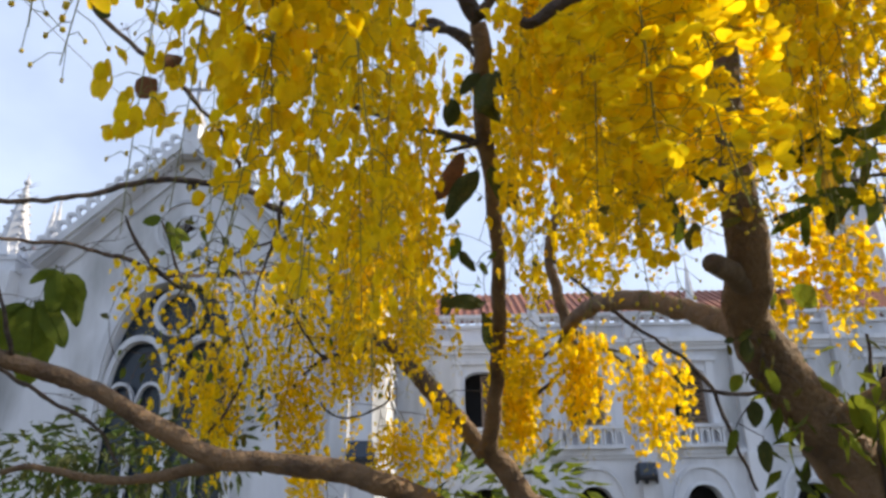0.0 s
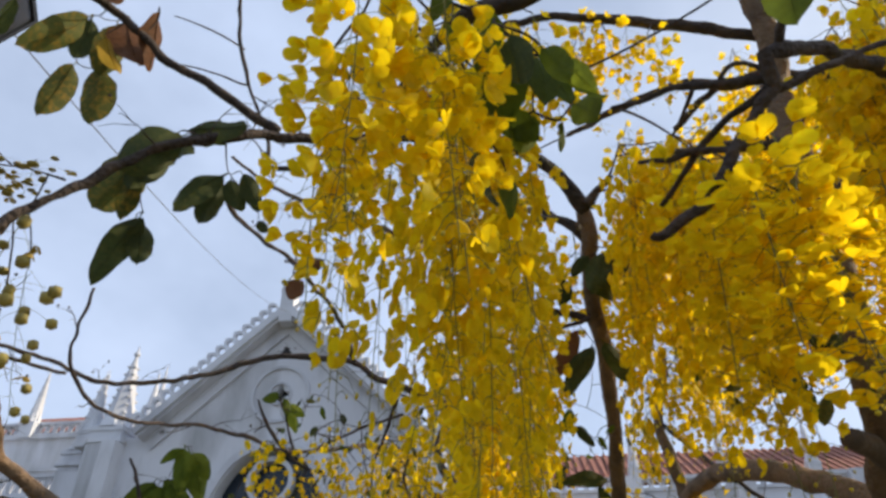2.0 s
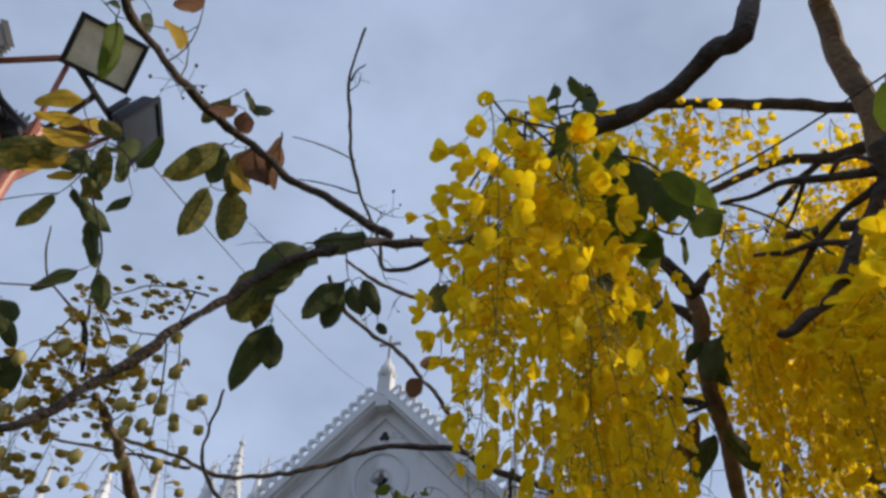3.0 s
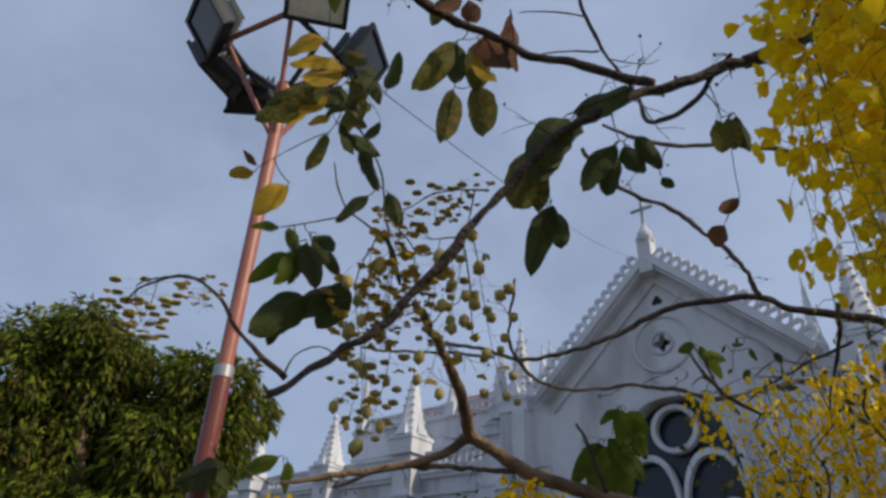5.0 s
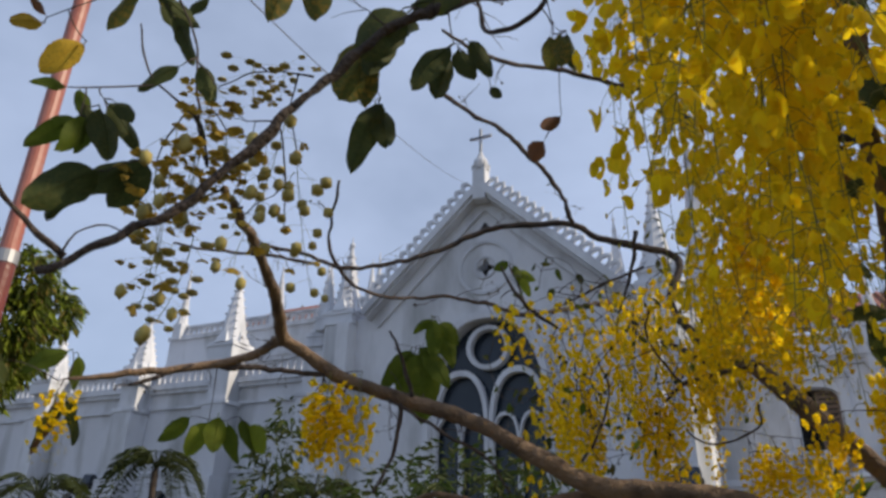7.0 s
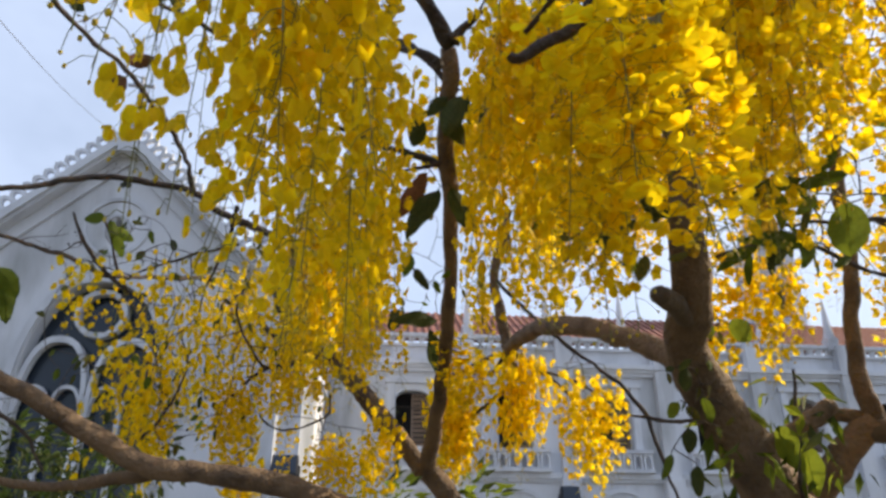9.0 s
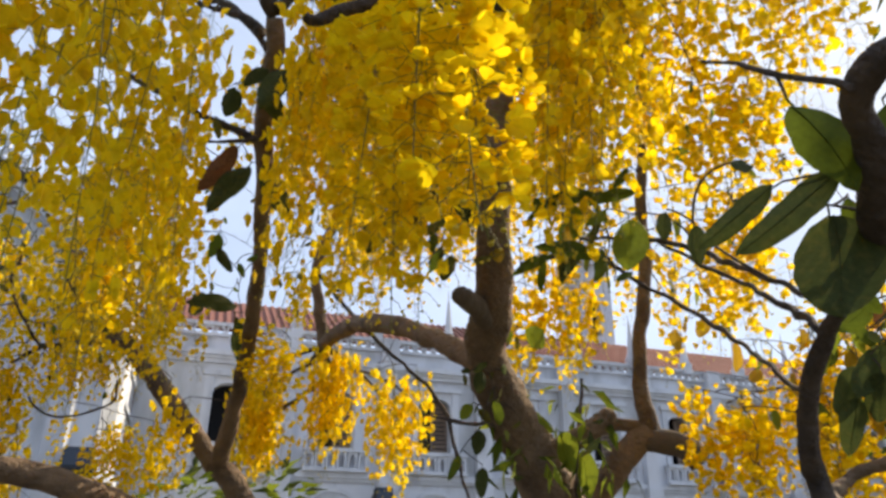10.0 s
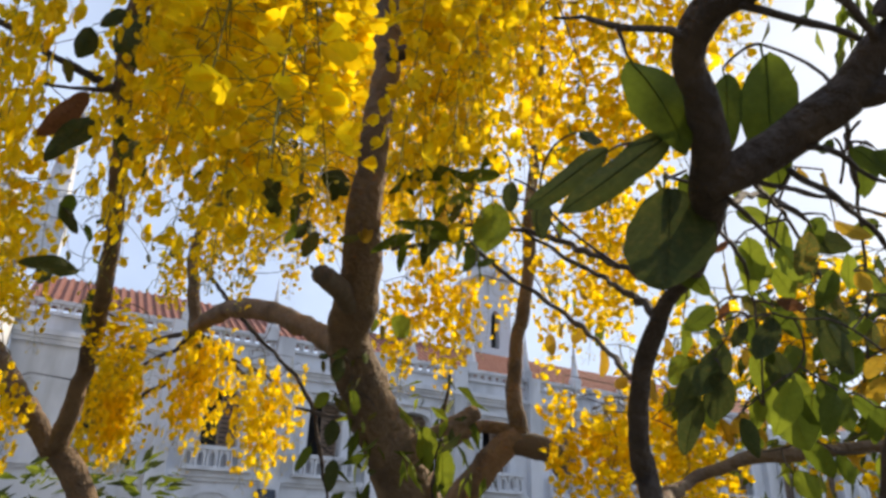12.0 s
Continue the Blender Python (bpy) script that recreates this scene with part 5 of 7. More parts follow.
# boughs stepping back below them
boughs.append(((-0.33, 1.70, 2.75), (0.07, 0.07, 0.03), 2, 0.55, 0.88, 1))
boughs.append(((-0.28, 1.90, 2.70), (0.07, 0.07, 0.03), 3, 0.50, 0.88, 4))
boughs.append(((-0.18, 1.80, 2.72), (0.07, 0.07, 0.03), 3, 0.60, 0.88, 4))
boughs.append(((-0.11, 2.00, 2.85), (0.07, 0.07, 0.03), 3, 0.64, 0.88, 4))
boughs.append(((-0.20, 2.50, 2.75), (0.09, 0.09, 0.03), 4, 0.58, 0.88, 4))
boughs.append(((-0.10, 2.70, 2.85), (0.09, 0.09, 0.03), 4, 0.62, 0.88, 4))
boughs.append(((-0.34, 2.60, 2.75), (0.09, 0.09, 0.03), 3, 0.53, 0.88, 0))
boughs.append(((-0.46, 2.40, 2.70), (0.09, 0.09, 0.03), 2, 0.43, 0.88, 1))
# front boughs, sunny side
boughs.append(((0.26, 0.88, 2.58), (0.03, 0.03, 0.03), 1, 0.52, 0.95, 4))
boughs.append(((0.31, 0.97, 2.64), (0.03, 0.03, 0.03), 1, 0.69, 0.95, 4))
boughs.append(((0.30, 1.02, 2.69), (0.03, 0.03, 0.03), 2, 0.66, 0.95, 4))
boughs.append(((0.28, 0.72, 2.46), (0.03, 0.03, 0.03), 1, 0.42, 1.10, 4))
boughs.append(((0.29, 0.70, 2.44), (0.03, 0.03, 0.03), 1, 0.46, 1.15, 4))
boughs.append(((0.30, 0.72, 2.44), (0.03, 0.03, 0.03), 1, 0.46, 1.00, 4))
boughs.append(((0.31, 0.72, 2.44), (0.03, 0.03, 0.03), 1, 0.39, 1.15, 4))
boughs.append(((0.27, 0.64, 2.35), (0.03, 0.03, 0.03), 1, 0.29, 1.10, 4))
boughs.append(((0.28, 1.15, 2.85), (0.04, 0.04, 0.03), 2, 0.73, 0.95, 4))
boughs.append(((0.35, 1.00, 2.66), (0.03, 0.03, 0.03), 1, 0.54, 0.95, 4))
boughs.append(((0.31, 0.78, 2.48), (0.03, 0.03, 0.03), 1, 0.41, 0.98, 4))
# boughs behind the crooked stem
boughs.append(((0.22, 1.50, 3.00), (0.04, 0.04, 0.03), 2, 0.61, 0.76, 4))
boughs.append(((0.21, 1.25, 2.95), (0.04, 0.04, 0.03), 2, 0.77, 0.76, 4))
boughs.append(((0.29, 1.85, 3.15), (0.04, 0.04, 0.03), 2, 0.79, 0.76, 4))
boughs.append(((0.24, 1.25, 2.95), (0.04, 0.04, 0.03), 2, 0.72, 0.76, 4))
boughs.append(((0.32, 1.60, 3.05), (0.04, 0.04, 0.03), 2, 0.78, 0.76, 4))
boughs.append(((0.43, 1.90, 3.20), (0.04, 0.04, 0.03), 2, 0.85, 0.76, 4))
boughs.append(((0.35, 1.35, 2.95), (0.04, 0.04, 0.03), 2, 0.84, 0.76, 4))
boughs.append(((0.26, 1.90, 3.20), (0.04, 0.04, 0.03), 2, 0.54, 0.76, 4))
boughs.append(((0.29, 1.30, 3.00), (0.04, 0.04, 0.03), 2, 0.61, 0.76, 4))
boughs.append(((0.30, 1.60, 3.20), (0.04, 0.04, 0.03), 2, 0.53, 0.76, 4))
# sunny boughs
boughs.append(((0.69, 0.95, 2.95), (0.04, 0.04, 0.03), 2, 0.78, 0.95, 4))
boughs.append(((0.71, 1.00, 2.98), (0.04, 0.04, 0.03), 2, 0.80, 0.95, 4))
boughs.append(((0.70, 0.97, 3.00), (0.04, 0.04, 0.03), 2, 0.78, 0.95, 4))
boughs.append(((0.68, 1.00, 3.00), (0.04, 0.04, 0.03), 2, 0.80, 0.95, 4))
boughs.append(((0.74, 1.00, 3.02), (0.04, 0.04, 0.03), 2, 0.72, 0.95, 4))
boughs.append(((0.68, 0.90, 2.95), (0.04, 0.04, 0.03), 2, 0.71, 0.95, 4))
boughs.append(((0.87, 1.35, 3.20), (0.04, 0.04, 0.03), 2, 0.82, 0.95, 4))
boughs.append(((0.82, 1.20, 3.10), (0.04, 0.04, 0.03), 2, 0.77, 0.95, 4))
# top
boughs.append(((0.33, 1.57, 3.80), (0.20, 0.07, 0.09), 10, 0.35, 0.90, 1))
boughs.append(((0.89, 1.10, 3.35), (0.10, 0.13, 0.15), 6, 0.45, 0.95, 0))
# high boughs
boughs.append(((0.34, 1.32, 2.96), (0.10, 0.13, 0.10), 4, 0.37, 0.92, 0))
boughs.append(((0.42, 1.50, 2.85), (0.15, 0.16, 0.10), 4, 0.42, 0.92, 1))
boughs.append(((0.89, 1.22, 3.24), (0.11, 0.13, 0.13), 10, 0.46, 0.95, 0))
boughs.append(((0.82, 1.29, 3.29), (0.07, 0.09, 0.09), 5, 0.46, 0.95, 0))
boughs.append(((1.33, 1.30, 2.89), (0.10, 0.10, 0.08), 7, 0.36, 0.95, 0))
# high boughs on the shady side
boughs.append(((0.24, 2.15, 3.25), (0.14, 0.22, 0.16), 10, 0.42, 0.90, 0))
boughs.append(((-0.10, 2.10, 2.95), (0.16, 0.25, 0.20), 7, 0.40, 0.85, 1))
boughs.append(((1.22, 1.52, 3.33), (0.17, 0.19, 0.20), 11, 0.42, 0.90, 0))
# crown behind, partly out of view, added also to shade the low boughs
boughs.append(((0.69, 2.17, 3.60), (0.34, 0.29, 0.28), 22, 0.45, 0.95, 0))
boughs.append(((-0.26, 2.05, 3.56), (0.19, 0.29, 0.27), 6, 0.42, 0.95, 1))
boughs.append(((1.09, 2.15, 3.92), (0.49, 0.38, 0.34), 30, 0.45, 0.95, 0))
boughs.append(((1.48, 1.36, 3.82), (0.30, 0.28, 0.37), 24, 0.45, 0.95, 0))
boughs.append(((1.60, 1.78, 3.57), (0.21, 0.24, 0.25), 8, 0.45, 0.95, 1))
boughs.append(((0.84, 2.85, 3.75), (0.29, 0.47, 0.34), 14, 0.45, 0.95, 1))
boughs.append(((1.68, 1.39, 3.37), (0.18, 0.16, 0.19), 6, 0.36, 0.90, 1))
# first two: hidden crown added past the arched limb to shade the low boughs
boughs.append(((1.75, 4.04, 4.20), (0.35, 0.35, 0.30), 40, 0.45, 1.00, 0))
boughs.append(((1.05, 3.95, 3.92), (0.30, 0.35, 0.16), 34, 0.42, 1.00, 0))
# upper boughs on the right
boughs.append(((1.43, 1.22, 3.22), (0.13, 0.13, 0.08), 3, 0.42, 0.90, 1))
boughs.append(((1.24, 1.22, 3.24), (0.13, 0.13, 0.08), 3, 0.42, 0.90, 1))
boughs.append(((1.65, 1.21, 3.34), (0.13, 0.13, 0.08), 3, 0.42, 0.90, 1))
# boughs past the leafy limb
boughs.append(((2.39, 1.70, 2.57), (0.23, 0.18, 0.12), 9, 0.42, 0.95, 0))
boughs.append(((2.51, 1.35, 2.62), (0.29, 0.21, 0.26), 14, 0.42, 0.95, 0))
boughs.append(((2.16, 1.86, 2.31), (0.18, 0.17, 0.12), 10, 0.36, 0.95, 0))
boughs.append(((0.72, 2.48, 2.97), (0.25, 0.26, 0.13), 8, 0.40, 0.90, 0))
boughs.append(((2.05, 1.05, 2.05), (0.18, 0.20, 0.16), 8, 0.34, 0.80, 1))
# low boughs
boughs.append(((-0.98, 3.29, 2.72), (0.22, 0.29, 0.20), 9, 0.42, 0.70, 1))
boughs.append(((-1.05, 3.12, 2.45), (0.18, 0.14, 0.10), 5, 0.50, 0.70, 1))
boughs.append(((-0.62, 3.38, 2.80), (0.32, 0.30, 0.26), 26, 0.42, 0.70, 0))
boughs.append(((-0.88, 3.45, 2.37), (0.42, 0.28, 0.20), 30, 0.36, 0.70, 0))
boughs.append(((-0.49, 3.54, 2.80), (0.19, 0.14, 0.17), 12, 0.45, 0.70, 0))
boughs.append(((-0.23, 3.45, 2.75), (0.15, 0.10, 0.08), 10, 0.22, 0.70, 0))
boughs.append(((-0.21, 3.68, 2.21), (0.15, 0.15, 0.06), 13, 0.32, 0.70, 0))
boughs.append(((0.00, 3.05, 2.26), (0.05, 0.20, 0.08), 5, 0.40, 0.70, 0))
boughs.append(((-0.68, 3.56, 2.10), (0.11, 0.15, 0.05), 7, 0.34, 0.70, 0))
# boughs on the arched limb
boughs.append(((0.40, 3.88, 2.58), (0.14, 0.19, 0.09), 17, 0.58, 1.00, 0))
boughs.append(((0.78, 3.84, 2.72), (0.09, 0.14, 0.08), 11, 0.62, 1.00, 0))
boughs.append(((1.04, 3.46, 2.49), (0.13, 0.28, 0.10), 11, 0.50, 0.95, 0))
boughs.append(((0.55, 3.92, 3.24), (0.06, 0.14, 0.08), 3, 0.40, 1.00, 0))
boughs.append(((0.35, 2.82, 2.46), (0.13, 0.14, 0.05), 5, 0.28, 1.00, 0))
# boughs beyond the thick trunk
boughs.append(((1.43, 2.52, 2.81), (0.16, 0.29, 0.13), 12, 0.45, 0.95, 0))
boughs.append(((2.13, 2.71, 2.93), (0.20, 0.22, 0.16), 7, 0.40, 0.95, 1))
boughs.append(((1.79, 1.93, 2.17), (0.13, 0.15, 0.11), 14, 0.34, 0.90, 0))
boughs.append(((1.90, 1.61, 2.11), (0.18, 0.17, 0.13), 10, 0.32, 0.90, 0))
boughs.append(((1.46, 1.50, 2.67), (0.17, 0.17, 0.11), 8, 0.36, 0.90, 0))
boughs.append(((1.84, 1.85, 2.80), (0.19, 0.20, 0.21), 9, 0.36, 0.85, 1))
# boughs on the low limb
boughs.append(((-1.92, 2.45, 2.41), (0.13, 0.09, 0.09), 10, 0.38, 0.80, 1))
boughs.append(((-1.92, 2.35, 2.37), (0.12, 0.09, 0.07), 4, 0.34, 0.90, 0))
boughs.append(((-2.77, 1.68, 2.28), (0.04, 0.05, 0.03), 3, 0.30, 0.75, 1))
# budding boughs
boughs.append(((-1.19, 0.96, 2.65), (0.02, 0.02, 0.02), 1, 0.49, 1.00, 2))
boughs.append(((-1.20, 1.06, 2.60), (0.02, 0.02, 0.02), 1, 0.37, 0.90, 2))
boughs.append(((-1.41, 0.85, 2.62), (0.02, 0.02, 0.02), 1, 0.51, 0.95, 2))
boughs.append(((-1.45, 0.89, 2.39), (0.02, 0.02, 0.02), 1, 0.20, 0.90, 2))
boughs.append(((-1.44, 0.97, 2.41), (0.02, 0.02, 0.02), 1, 0.26, 0.90, 2))
boughs.append(((-1.31, 0.87, 2.64), (0.02, 0.02, 0.02), 1, 0.23, 0.95, 3))
boughs.append(((-1.37, 0.85, 2.62), (0.02, 0.02, 0.02), 1, 0.23, 0.95, 3))
boughs.append(((-1.29, 0.90, 2.58), (0.02, 0.02, 0.02), 1, 0.20, 0.90, 3))
boughs.append(((-1.43, 0.84, 2.52), (0.02, 0.02, 0.02), 1, 0.23, 0.90, 3))
boughs.append(((-1.34, 0.88, 2.51), (0.02, 0.02, 0.02), 1, 0.19, 0.90, 3))
boughs.append(((-1.24, 0.93, 2.60), (0.02, 0.02, 0.02), 1, 0.22, 0.80, 2))
boughs.append(((-1.22, 0.86, 2.74), (0.02, 0.02, 0.02), 1, 0.11, 0.80, 2))
boughs.append(((-1.17, 0.90, 2.75), (0.02, 0.02, 0.02), 1, 0.08, 0.70, 2))
boughs.append(((-1.30, 0.85, 2.71), (0.02, 0.02, 0.02), 1, 0.12, 0.80, 3))
boughs.append(((-1.58, 0.41, 2.40), (0.02, 0.02, 0.02), 1, 0.12, 0.90, 2))
boughs.append(((-1.62, 0.37, 2.36), (0.02, 0.02, 0.02), 1, 0.11, 0.80, 2))
boughs.append(((-1.55, 0.48, 2.40), (0.02, 0.02, 0.02), 1, 0.07, 0.60, 3))
# mostly unseen crown added beyond, to shade the low boughs
boughs.append(((1.3, 2.85, 3.75), (0.55, 0.35, 0.45), 64, 0.45, 1.0, 0))
boughs.append(((1.7, 3.3, 4.9), (0.5, 0.4, 0.3), 45, 0.45, 1.0, 0))

twig_verts, twig_faces = {}, {}
flower_count = 0
for centre, half, n, length, scale, kind in boughs:
    for k in range(n):
        top = Vector(c + rng.uniform(-1, 1) * h for c, h in zip(centre, half))
        near = min(limb_points, key=lambda q: (q[0] - top - Vector((0, 0, 0.05))).length + (0.25 if q[0].z < top.z - 0.05 else 0))
        tree = near[2]
        base = Vector(tree.location)
        mesh_set = rng.choice(kinds[kind])
        s = length / RACEME_LENGTH[kind] * rng.uniform(0.88, 1.10)
        m = Matrix.Translation(top - base) @ Euler((rng.uniform(-0.12, 0.12), rng.uniform(-0.12, 0.12), rng.uniform(0, 6.28))).to_matrix().to_4x4() @ Matrix.Diagonal((scale * rng.uniform(0.95, 1.12),) * 2 + (s, 1))
        ob = new("flower_raceme", mesh_set[0])
        ob.parent, ob.matrix_local = tree, m
        close = (top - Vector((0, 0, 1.9))).length < 1.25 and kind in (0, 1, 4) and flower_count < 290
        if close:
            for at, facing, size in mesh_set[3]:
                fl = new("flower", single_flowers[flower_count % 6])
                fl.parent = ob
                fl.matrix_local = Matrix.Translation(at) @ facing.to_track_quat("Z", "Y").to_matrix().to_4x4() @ Matrix.Diagonal((size / 0.046, size / 0.046, size / 0.046 / s * scale, 1))
                flower_count += 1
        else:
            bl = tagged(new("blossom", mesh_set[1]), kind="stuff")
            bl.parent = ob
        bd = tagged(new("bud", mesh_set[2]), kind="stuff")
        bd.parent = ob
        # a thin twig from the nearest limb carries it
        a, b = near[0] - base, top - base
        lift = Vector((rng.uniform(-0.1, 0.1), rng.uniform(-0.1, 0.1), rng.uniform(-0.05, 0.15))) * (b - a).length
        pts = [a * (1 - u) ** 2 + ((a + b) / 2 + lift) * 2 * u * (1 - u) + b * u * u for u in (i / 8 for i in range(9))]
        thin_tube(twig_verts.setdefault(tree.name, []), twig_faces.setdefault(tree.name, []), pts, min(near[1], 0.0035), 0.0016, 5)
        limb_points.extend((q + base, 0.0022, tree) for q in pts[3:])
for tree in (tree_a, tree_b, tree_c, tree_d):
    if tree.name in twig_verts:
        tagged(mesh_ob("twig", twig_verts[tree.name], twig_faces[tree.name], bark_dark, tree, "thin flowering twigs", True), kind="stuff")


# ---- large leaves ----
def leaf_mesh(seed, wide, blunt):
    """An ovate leaf blade, 1 long, hung from its origin down -z, folded along the midrib, with wavy rims and a short stalk."""
    r = random.Random(seed)
    verts, faces = [], []
    n = 14
    curl, fold = r.uniform(-0.25, 0.35), r.uniform(0.12, 0.4)
    for i in range(n + 1):
        u = i / n
        w = wide * math.sin(math.pi * min(1, (u if blunt else u ** 0.88) * 0.985 + 0.01)) ** (0.55 if blunt else 0.64) * (1.0 - 0.12 * u)
        w *= 1 + 0.06 * math.sin(15 * u + 1.7 * seed) * math.sin(7.3 * u + seed) + r.uniform(-0.02, 0.02)
        if i == n:
            w = 0.004
        mid = Vector((0.03 * math.sin(3 * u + seed), curl * u * u, -0.10 - 0.90 * u))
        for k in (-1.0, -0.55, 0.0, 0.55, 1.0):
            ruffle = 0.03 * math.sin(9 * u + 2 * k + seed) * abs(k)
            verts.append(mid + Vector((k * w, fold * abs(k) * w + ruffle, 0.05 * abs(k) * w)))
    for i in range(n):
        for k in range(4):
            a = i * 5 + k
            faces.append((a, a + 1, a + 6, a + 5))
    thin_tube(verts, faces, [Vector((0, 0, 0)), Vector((0, 0.005, -0.05)), Vector((0, 0, -0.12))], 0.012, 0.010, 4)
    thin_tube(verts, faces, [Vector((0.03 * math.sin(3 * u + seed), curl * u * u - 0.004, -0.10 - 0.90 * u)) for u in (0.0, 0.25, 0.5, 0.75, 0.97)], 0.010, 0.004, 4)
    return verts, faces


leaf_shapes = {}
leaf_number = 0
leaf_twigs = {}


def leaf_at(place, length, swing, face, mat, shape=None):
    """A leaf hung at place; swing tips it in its own plane, face is the heading of its broad side."""
    global leaf_number
    if shape is None:
        shape = leaf_number % 5
    key = (mat.name, shape)
    if key not in leaf_shapes:
        v, f = leaf_mesh(leaf_number, (0.20, 0.24, 0.28, 0.22, 0.31, 0.13, 0.17, 0.36)[shape], mat in (leaf_old, leaf_brown, leaf_yellow))
        leaf_shapes[key] = to_mesh("leaf", v, f, mat)
    leaf_number += 1
    at = Vector(place)
    near = min(limb_points, key=lambda q: (q[0] - at).length)
    tree = near[2]
    base = Vector(tree.location)
    ob = new("leaf", leaf_shapes[key])
    ob.parent = tree
    ob.matrix_local = Matrix.Translation(at - base) @ Matrix.Rotation(radians(face), 4, "Z") @ Matrix.Rotation(radians(-swing), 4, "Y") @ Matrix.Rotation(rng.uniform(-0.3, 0.3), 4, "X") @ Matrix.Diagonal((length,) * 3 + (1,))
    a, b = near[0] - base, at - base
    lift = Vector((rng.uniform(-0.3, 0.3), rng.uniform(-0.3, 0.3), rng.uniform(-0.2, 0.35))) * (b - a).length
    pts = [a * (1 - u) ** 2 + ((a + b) / 2 + lift) * 2 * u * (1 - u) + b * u * u for u in (i / 6 for i in range(7))]
    v, f = leaf_twigs.setdefault(tree.name, ([], []))
    thin_tube(v, f, pts, min(near[1], 0.0026), 0.0014, 4)
    limb_points.extend((q + base, 0.0018, tree) for q in pts[2:])
    return ob


# leaves on the dark upper branch
leaf_at((-1.227, 0.940, 3.349), 0.232, -19, 92, leaf_old)
leaf_at((-1.238, 0.952, 3.366), 0.167, 3, 56, leaf_dark)
leaf_at((-1.181, 0.982, 3.370), 0.175, 10, 65, leaf_old)
leaf_at((-1.171, 0.948, 3.265), 0.153, 22, 64, leaf_yellow)
leaf_at((-1.165, 0.997, 3.407), 0.210, 18, 37, leaf_brown)
leaf_at((-1.309, 1.033, 3.275), 0.208, -8, 50, leaf_old)
leaf_at((-1.219, 1.036, 3.250), 0.208, 4, 18, leaf_old)
leaf_at((-1.174, 0.835, 3.438), 0.121, -27, 29, leaf_old)
leaf_at((-1.127, 0.831, 3.372), 0.117, -37, 46, leaf_brown)
leaf_at((-1.130, 0.864, 3.398), 0.101, 11, 26, leaf_brown)
leaf_at((-1.145, 0.849, 3.486), 0.097, 65, 66, leaf_dark)
leaf_at((-1.132, 0.898, 3.468), 0.133, 39, 22, leaf_dark)
leaf_at((-1.038, 0.949, 3.364), 0.182, 34, 87, leaf_brown)
leaf_at((-1.132, 0.554, 3.539), 0.130, -21, 57, leaf_brown)
leaf_at((-1.193, 0.612, 3.456), 0.137, -30, 80, leaf_yellow)
leaf_at((-1.356, 0.509, 3.435), 0.184, 26, 79, leaf_green)
leaf_at((-1.402, 0.504, 3.542), 0.092, 6, 43, leaf_dark)
leaf_at((-1.549, 0.256, 3.396), 0.085, -14, 91, leaf_dark)
leaf_at((-1.525, 0.288, 3.450), 0.128, 8, 94, leaf_old)
leaf_at((-1.443, 0.299, 3.450), 0.168, 3, 77, leaf_dark)
leaf_at((-1.272, 0.462, 3.591), 0.136, 6, 82, leaf_old)
leaf_at((-1.324, 0.568, 3.550), 0.105, 7, 81, leaf_dark)
# turning leaves beside the mast
leaf_at((-1.475, 0.643, 3.263), 0.126, -66, 45, leaf_yellow)
leaf_at((-1.471, 0.673, 3.207), 0.132, -68, 36, leaf_yellow)
leaf_at((-1.455, 0.690, 3.240), 0.093, 47, 30, leaf_old)
leaf_at((-1.455, 0.711, 3.168), 0.153, -55, 59, leaf_yellow)
leaf_at((-1.525, 0.721, 3.165), 0.198, -60, 65, leaf_old)
leaf_at((-1.633, 0.726, 3.156), 0.165, -58, 46, leaf_old)
leaf_at((-1.541, 0.728, 3.140), 0.124, -37, 54, leaf_yellow)
leaf_at((-1.533, 0.767, 3.202), 0.120, -17, 53, leaf_dark)
leaf_at((-1.517, 0.789, 3.257), 0.154, 4, 28, leaf_old)
leaf_at((-1.454, 0.874, 3.206), 0.132, 153, 23, leaf_dark)
leaf_at((-1.404, 0.778, 3.170), 0.086, 24, 70, leaf_dark)
leaf_at((-1.502, 0.778, 3.153), 0.109, 35, 69, leaf_dark)
leaf_at((-1.504, 0.760, 3.089), 0.089, 69, 58, leaf_old)
leaf_at((-1.573, 0.776, 3.043), 0.139, -26, 29, leaf_old)
leaf_at((-1.546, 0.782, 3.071), 0.074, 49, 79, leaf_dark)
leaf_at((-1.598, 0.863, 3.116), 0.131, 70, 67, leaf_dark)
leaf_at((-1.547, 0.887, 3.018), 0.130, 35, 76, leaf_dark)
leaf_at((-1.555, 0.891, 3.047), 0.081, 22, 43, leaf_dark)
leaf_at((-1.737, 0.666, 2.916), 0.067, -128, 75, leaf_brown)
leaf_at((-1.811, 0.706, 2.958), 0.099, -54, 74, leaf_yellow)
leaf_at((-1.691, 0.752, 2.890), 0.133, -31, 77, leaf_yellow)
leaf_at((-2.272, 1.214, 3.922), 0.172, -38, 65, leaf_old, 1)
leaf_at((-2.148, 1.332, 3.956), 0.199, -45, 32, leaf_dark, 3)
leaf_at((-2.047, 1.336, 4.039), 0.153, -22, 75, leaf_dark, 2)
leaf_at((-2.339, 1.204, 3.862), 0.155, -31, 66, leaf_yellow, 1)
leaf_at((-2.272, 1.303, 3.860), 0.140, -44, 34, leaf_yellow, 3)
leaf_at((-2.129, 1.412, 3.914), 0.097, -37, 75, leaf_dark, 2)
leaf_at((-2.187, 1.188, 4.016), 0.153, -44, 65, leaf_brown, 1)
leaf_at((-2.108, 1.327, 3.994), 0.104, -55, 31, leaf_old, 3)
